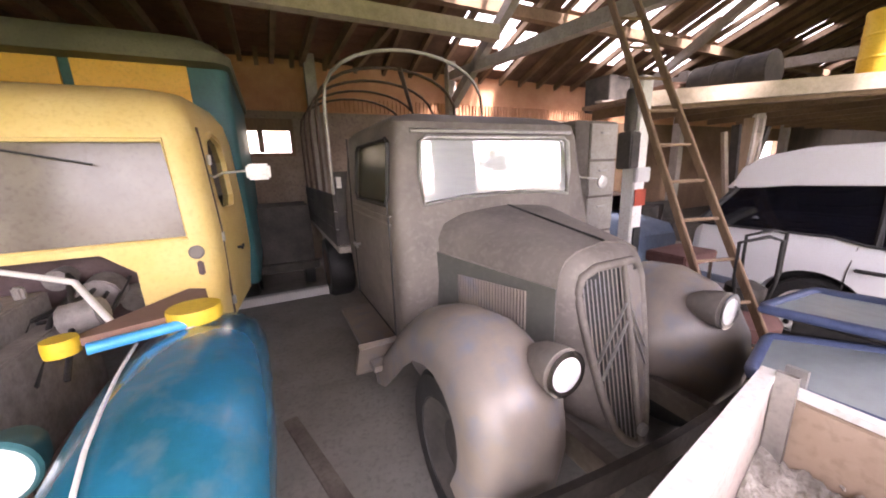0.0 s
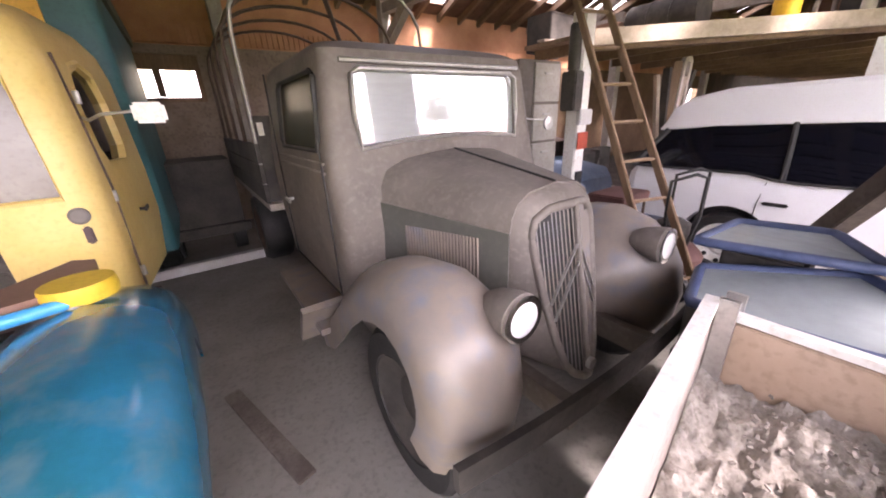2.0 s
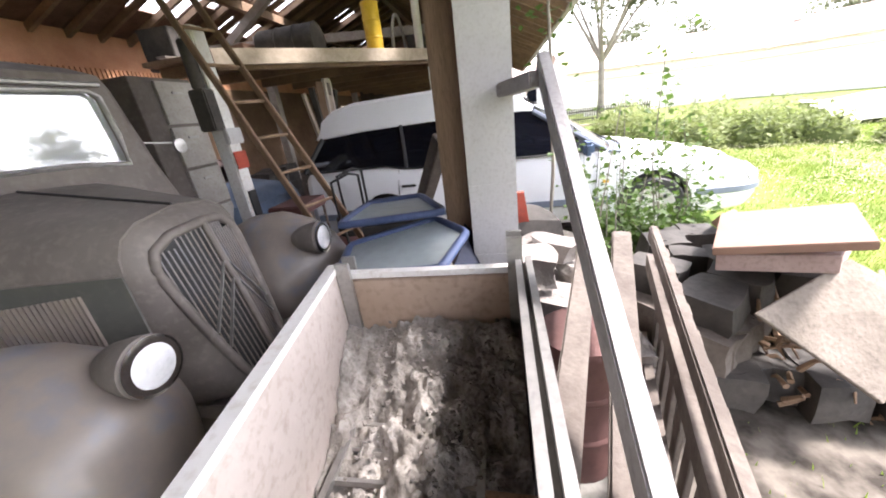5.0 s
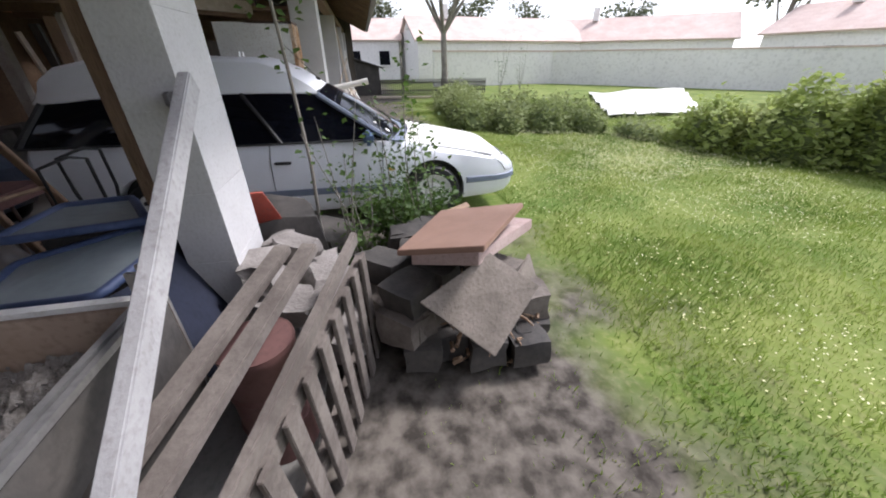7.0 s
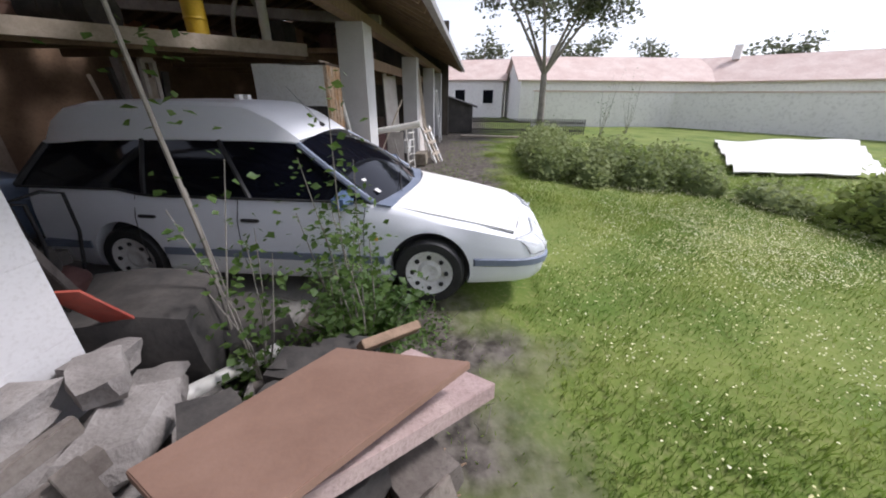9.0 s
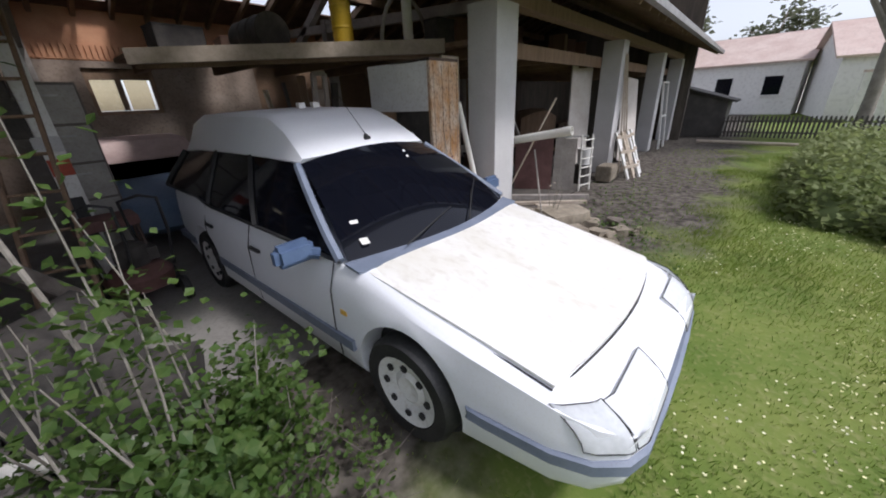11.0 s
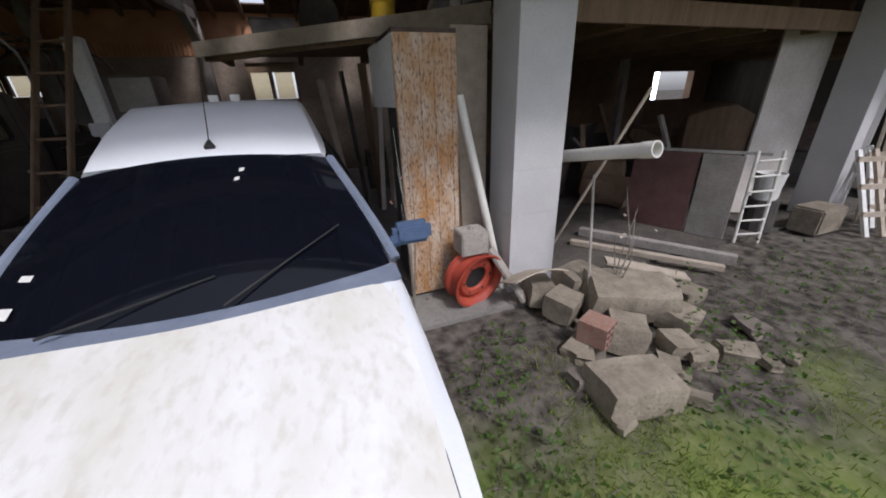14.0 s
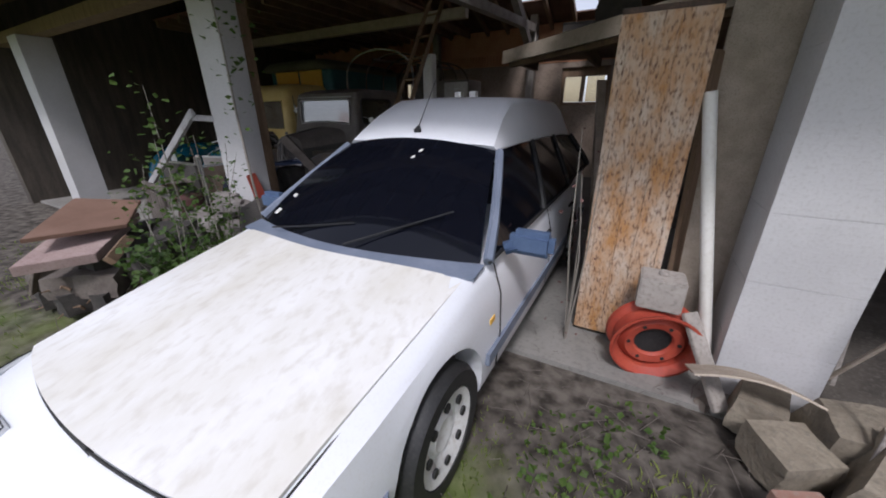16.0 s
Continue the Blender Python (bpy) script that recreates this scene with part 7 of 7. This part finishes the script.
tagged(leaves("meadow_flowers", pts, 0.017, M_FLOWER, rng, None, 0.1), "small cream meadow flowers", "flowers", "", "stuff")
# broad weeds on the soil by the barn
pts = []
for cx, cy, n0, r, h in ((-1.7, -0.75, 420, 0.5, 0.12), (-1.35, -1.0, 300, 0.35, 0.09), (-2.0, -0.3, 300, 0.35, 0.15), (1.35, -0.75, 150, 0.25, 0.1), (1.3, -1.25, 160, 0.25, 0.1), (1.6, -0.45, 90, 0.2, 0.1), (3.3, -0.95, 300, 0.45, 0.18), (2.9, -1.25, 200, 0.4, 0.12), (1.45, -1.8, 160, 0.3, 0.12), (2.4, -1.6, 200, 0.4, 0.12), (4.6, -0.7, 250, 0.6, 0.15)):
    for _ in range(int(n0 * (1.4 if cx < 0 else 0.6))):
        a, q = rng.uniform(0, 2 * math.pi), r * math.sqrt(rng.random())
        pts.append((cx + q * math.cos(a), cy + q * math.sin(a), abs(rng.gauss(0, h)) + 0.01))
tagged(leaves("weeds", pts, 0.038, M_LEAF, rng), "low green weeds on bare soil", "weeds", "", "stuff")
# dead twigs on the soil
bm = bmesh.new()
for i in range(420):
    x, y = rng.uniform(0.95, 4.4), rng.uniform(-1.7, 0.4)
    a, l_ = rng.uniform(0, 6.28), rng.uniform(0.05, 0.22)
    z = ground_z(x, y) + 0.02
    rod(bm, (x, y, z), (x + l_ * math.cos(a), y + l_ * math.sin(a), z + rng.uniform(0, 0.07)), 0.0028, 0.0014, 4)
for i in range(60):
    x, y = rng.uniform(-2.3, -0.95), rng.uniform(-1.6, 0.2)
    a, l_ = rng.uniform(0, 6.28), rng.uniform(0.1, 0.4)
    rod(bm, (x, y, 0.02), (x + l_ * math.cos(a), y + l_ * math.sin(a), rng.uniform(0.02, 0.2)), 0.003, 0.0015, 4)
tagged(part("twigs", bm, M_OLDRAIL), "dry grey twigs scattered on the soil", "twigs", "", "stuff")


def shrub(name, x, y, h, r, n_leaves, n_stems, seed, label, lsize=0.06, mat=None):
    q = random.Random(seed)
    t = thing(name, (x, y, 0), label, "shrub")
    tips = []
    for i in range(n_stems):
        a = q.uniform(0, 6.28)
        top = Vector((math.cos(a) * r * q.uniform(0.2, 1), math.sin(a) * r * q.uniform(0.2, 1), h * q.uniform(0.55, 1.05)))
        mid = top * 0.5 + Vector((q.gauss(0, 0.05), q.gauss(0, 0.05), 0.05))
        bm = bmesh.new()
        tube(bm, [(0, 0, 0), mid, top], [0.008, 0.005, 0.002], 5)
        part("stem", bm, M_BARK, t)
        tips += [(Vector((0, 0, 0)), mid), (mid, top)]
    pts = []
    for _ in range(n_leaves):
        a, b_ = q.choice(tips)
        pts.append(a.lerp(b_, q.random()) + Vector((q.gauss(0, 0.08), q.gauss(0, 0.08), q.gauss(0, 0.06) + 0.03)))
    leaves("foliage", [p for p in pts if p.z > 0.04], lsize, mat or M_LEAF, q, t)


shrub("rose_shrub", -1.5, -0.6, 0.62, 0.45, 1500, 14, 1, "low leafy green shrub beside the car", 0.05)
shrub("rose_shrub", -1.62, -0.58, 1.4, 0.3, 420, 5, 2, "tall thin shrub with small leaves", 0.04)
shrub("rose_shrub", -1.75, -0.8, 0.7, 0.4, 1000, 12, 6, "dense leafy green rose shrub by the car", 0.055)
shrub("rose_shrub", -1.85, -0.8, 1.9, 0.26, 480, 5, 7, "tall leafy rose shoots beside the scrap heap", 0.05)
shrub("rose_shrub", -2.1, -0.2, 1.6, 0.3, 320, 7, 3, "leafy climbing shrub by the pillar", 0.05)
shrub("dry_stalk", 2.75, -0.3, 1.0, 0.16, 10, 5, 4, "dry brown stalks among the rubble", 0.04, M_PALEWOOD)
shrub("dry_stalk", 1.15, 0.3, 1.5, 0.12, 40, 4, 5, "thin bare reddish twigs by the cupboard", 0.03, M_MAROON)
vine = thing("climbing_vine", (-1.95, 0.05, 0), "thin climbing stem with a few leaves", "vine")
bm = bmesh.new()
vp = [(0, 0, 0), (0.03, 0.02, 0.5), (0.0, 0.0, 1.0), (-0.06, 0.02, 1.6), (-0.1, 0.05, 2.2), (-0.14, 0.05, 2.9)]
tube(bm, vp, [0.016, 0.014, 0.013, 0.012, 0.01, 0.008], 6)
part("stem", bm, M_BARK, vine)
leaves("foliage", [Vector(vp[3]).lerp(Vector(vp[5]), rng.random()) + Vector((rng.gauss(0.1, 0.12), rng.gauss(0, 0.1), rng.gauss(0, 0.1))) for _ in range(80)], 0.06, M_LEAF, rng, vine)


def hedge(name, blobs, density, lsize, seed, label, mat):
    q = random.Random(seed)
    pts = []
    bm = bmesh.new()
    for cx, cy, rx, ry, h in blobs:
        n = int(density * (rx * ry + (rx + ry) * h))
        for _ in range(n):
            a, b_ = q.uniform(0, 6.28), q.uniform(0, 1)
            e = math.sqrt(1 - b_ * b_) * q.uniform(0.85, 1.05)
            g = 1 + 0.45 * noise.noise((cx + math.cos(a) * 2, cy + math.sin(a) * 2, b_ * 2))
            pts.append((cx + rx * e * math.cos(a) * g, cy + ry * e * math.sin(a) * g, max(0.03, h * b_ * g + q.gauss(0, 0.12))))
        m = Matrix.Translation((cx, cy, 0)) @ Matrix.Diagonal((rx * 0.85, ry * 0.85, h * 0.82, 1))
        bmesh.ops.create_icosphere(bm, subdivisions=2, radius=1.0, matrix=m)
    t = thing(name, (0, 0, 0), label, "hedge", "", 0, "stuff")
    for v in bm.verts:
        v.co += noise.noise_vector(v.co * 1.4) * 0.12
        v.co.z = max(v.co.z, -0.03)
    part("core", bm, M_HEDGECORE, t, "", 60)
    leaves("foliage", pts, lsize, mat, q, t)


# solid filler behind the leaves, coloured darker for the shade inside
M_HEDGECORE = ramp_mat("shaded_hedge_core", (0.1, 0.13, 0.045), (0.16, 0.19, 0.07), 0.95, 0, 2, 20, 0.2)
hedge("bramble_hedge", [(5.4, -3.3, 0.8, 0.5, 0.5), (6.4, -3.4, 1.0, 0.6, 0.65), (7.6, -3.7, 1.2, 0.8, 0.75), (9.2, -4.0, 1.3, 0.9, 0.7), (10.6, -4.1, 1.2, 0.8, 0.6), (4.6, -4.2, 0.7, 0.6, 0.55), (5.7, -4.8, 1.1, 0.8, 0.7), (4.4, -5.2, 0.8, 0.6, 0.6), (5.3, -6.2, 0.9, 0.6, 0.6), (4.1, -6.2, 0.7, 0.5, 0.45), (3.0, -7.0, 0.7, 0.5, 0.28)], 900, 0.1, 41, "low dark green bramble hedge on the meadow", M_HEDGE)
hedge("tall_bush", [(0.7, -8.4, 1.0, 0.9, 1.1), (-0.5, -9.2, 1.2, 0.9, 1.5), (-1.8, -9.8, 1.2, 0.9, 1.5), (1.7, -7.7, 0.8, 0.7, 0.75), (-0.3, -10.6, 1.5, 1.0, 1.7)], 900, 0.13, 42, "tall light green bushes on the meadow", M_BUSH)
hedge("far_hedge", [(17 + 1.1 * i, 2.2 - 0.5 * i, 0.9, 0.7, 1.4) for i in range(3)], 300, 0.14, 43, "clipped hedge beyond the fence", M_LEAF)

# picket fence
fence = thing("picket_fence", (0, 0, 0), "low dark wooden picket fence at the meadow's end", "fence")
FA, FB = Vector((15.8, -1.3, 0)), Vector((15.5, -7.0, 0))
for i in range(52):
    c = FA.lerp(FB, i / 51)
    bm = bmesh.new()
    prism(bm, [(-0.03, 0.02), (0.03, 0.02), (0.03, 0.72), (0, 0.78), (-0.03, 0.72)], 0, -0.01, 0.01)
    pk = part("picket", bm, M_FENCE, fence)
    pk.location = c
for z in (0.2, 0.58):
    bm = bmesh.new()
    beam(bm, FA + Vector((0.025, 0, z)), FB + Vector((0.025, 0, z)), 0.03, 0.06)
    part("rail", bm, M_FENCE, fence)
simple("fence_log", lambda b: rod(b, (13.6, -0.8, 0.07), (13.2, -5.0, 0.07), 0.06, 0.05, 10), M_PALEWOOD, "pale pole lying in front of the fence", "pole")

shed = thing("garden_shed", (17.2, 0.3, 0), "dark timber shed with a sloping roof", "shed")
bm = bmesh.new()
prism(bm, [(-1.6, 0), (1.6, 0), (1.6, 2.3), (-1.6, 1.3)], 0, -1.2, 1.2)
part("wall", bm, M_FENCE, shed)
bm = bmesh.new()
beam(bm, (0, -1.85, 1.26), (0, 1.85, 2.42), 2.7, 0.06)
part("roof", bm, M_DARKSTUFF, shed)


def tree(name, x, y, h, seed, label, crown=2.2, n_leaf=2600, lsize=0.16, mat=None):
    q = random.Random(seed)
    t = thing(name, (x, y, 0), label, "tree")
    bm = bmesh.new()
    fork = Vector((0.1, 0.05, h * 0.33))
    tube(bm, [(0, 0, -0.1), (0.03, 0, h * 0.15), fork], [0.22, 0.17, 0.15], 10)
    part("trunk", bm, M_BARK, t, "", 50)
    tips = []
    for i in range(7):
        a = i * 0.9 + q.uniform(-0.3, 0.3)
        e = fork + Vector((math.cos(a) * crown * q.uniform(0.4, 0.75), math.sin(a) * crown * q.uniform(0.4, 0.75), h * q.uniform(0.3, 0.6)))
        m = fork.lerp(e, 0.5) + Vector((q.gauss(0, 0.15), q.gauss(0, 0.15), 0.25))
        bm = bmesh.new()
        tube(bm, [fork, m, e], [0.1, 0.06, 0.025], 7)
        for j in range(5):
            s0 = m.lerp(e, q.random())
            s1 = s0 + Vector((q.gauss(0, 0.6), q.gauss(0, 0.6), q.uniform(-0.2, 0.9)))
            tube(bm, [s0, s0.lerp(s1, 0.5) + Vector((0, 0, 0.08)), s1], [0.025, 0.015, 0.006], 5)
            tips.append(s1)
        part("limb", bm, M_BARK, t, "", 50)
        tips.append(e)
    pts = []
    for _ in range(n_leaf):
        c = q.choice(tips)
        pts.append(c + Vector((q.gauss(0, 0.42), q.gauss(0, 0.42), q.gauss(0, 0.3))))
    leaves("crown", pts, lsize, mat or M_TREELEAF, q, t)


tree("garden_tree", 16.3, -4.9, 8.6, 51, "tall garden tree with forked grey trunk", 4.4, 9000, 0.2)
for i, (x, y, h) in enumerate(((33, 4, 7), (40, -2, 8), (44, -14, 9), (36, -30, 8), (50, -24, 9), (31, 10, 8), (22, -34, 9))):
    tree("far_tree", x, y, h, 60 + i, "distant leafy tree beyond the houses", 3.0, 900, 0.4)
for x, y in ((14.5, -7.5), (16.5, -9.5)):
    shrub("bare_sapling", x, y, 3.0, 0.7, 60, 8, int(x * 10), "thin bare sapling in front of the wall", 0.08)

# long garden wall and houses behind it
for nm, a, b_ in (("garden_wall", (21.5, -5.2, 0), (22.5, -14.5, 0)), ("garden_wall", (22.5, -14.5, 0), (12.5, -24.0, 0)), ("garden_wall", (12.5, -24.0, 0), (-14.0, -30.0, 0))):
    bm = bmesh.new()
    beam(bm, (a[0], a[1], 1.0), (b_[0], b_[1], 1.0), 0.25, 2.2)
    w = tagged(part(nm, bm, M_FARWALL), "long pale rendered garden wall", "wall", "garden walls", "structure")
    bm = bmesh.new()
    beam(bm, (a[0], a[1], 2.14), (b_[0], b_[1], 2.14), 0.35, 0.08)
    part("coping", bm, M_TERRACOTTA, w, "tiled wall coping")


def house(x, y, rz, w, d, h, label):
    t = thing("house", (x, y, 0), label, "house", "", rz)
    bm = bmesh.new()
    prism(bm, [(-d / 2, 0), (d / 2, 0), (d / 2, h), (0, h + d * 0.24), (-d / 2, h)], 0, -w / 2, w / 2)
    part("wall", bm, M_FARWALL, t)
    bm = bmesh.new()
    for sy in (-1, 1):
        beam(bm, (0, sy * (d / 2 + 0.3), h - 0.1), (0, -0.05 * sy, h + d * 0.25 + 0.05), w + 0.6, 0.12)
    rf = part("roof", bm, M_TERRACOTTA, t, "terracotta tiled roof")
    bm = bmesh.new()
    box(bm, (w * 0.3, 0.6, h + d * 0.3), (0.5, 0.5, 1.0))
    part("chimney", bm, M_FARWALL, rf)
    for i in range(max(2, int(w / 2.6))):
        xx = -w / 2 + 1.3 + i * 2.6
        for sy in (-1, 1):
            bm = bmesh.new()
            box(bm, (xx, sy * (d / 2 + 0.01), h * 0.55), (0.9, 0.06, 1.1))
            wi = part("window", bm, M_DARKGLASS, t, "dark window")
            bm = bmesh.new()
            box(bm, (xx, sy * (d / 2 + 0.05), h * 0.55 - 0.6), (1.1, 0.16, 0.08))
            part("sill", bm, M_FARWALL, wi)


house(30, -12, 95, 15, 7, 3.0, "long low house with a terracotta roof behind the wall")
house(27, -25, 50, 13, 7, 3.0, "low house with a terracotta roof behind the wall")
house(12, -34, 10, 16, 7, 3.2, "low house with a terracotta roof behind the wall")
house(-8, -40, -5, 14, 7, 3.2, "low house with a terracotta roof behind the wall")
house(35, 0.5, 80, 10, 7, 3.2, "pale house beyond the picket fence")
house(-25, -30, -40, 14, 7, 3.2, "low house with a terracotta roof across the meadow")
simple("white_tarp", lambda b: (patch(b, lambda u, v: (lerp(5.7, lerp(14.5, 13.5, v), u), lerp(lerp(-11.6, -19.0, u), lerp(-8.0, -12.2, u), v), 0.1 + 0.14 * noise.noise((u * 7, v * 3, 5)) + 0.22 * math.sin(math.pi * min(1, u * 2.5)) * math.sin(math.pi * v)), 32, 16), thicken(b, 0.03)), M_PVC, "long crumpled white tarpaulin spread on the meadow", "tarpaulin")
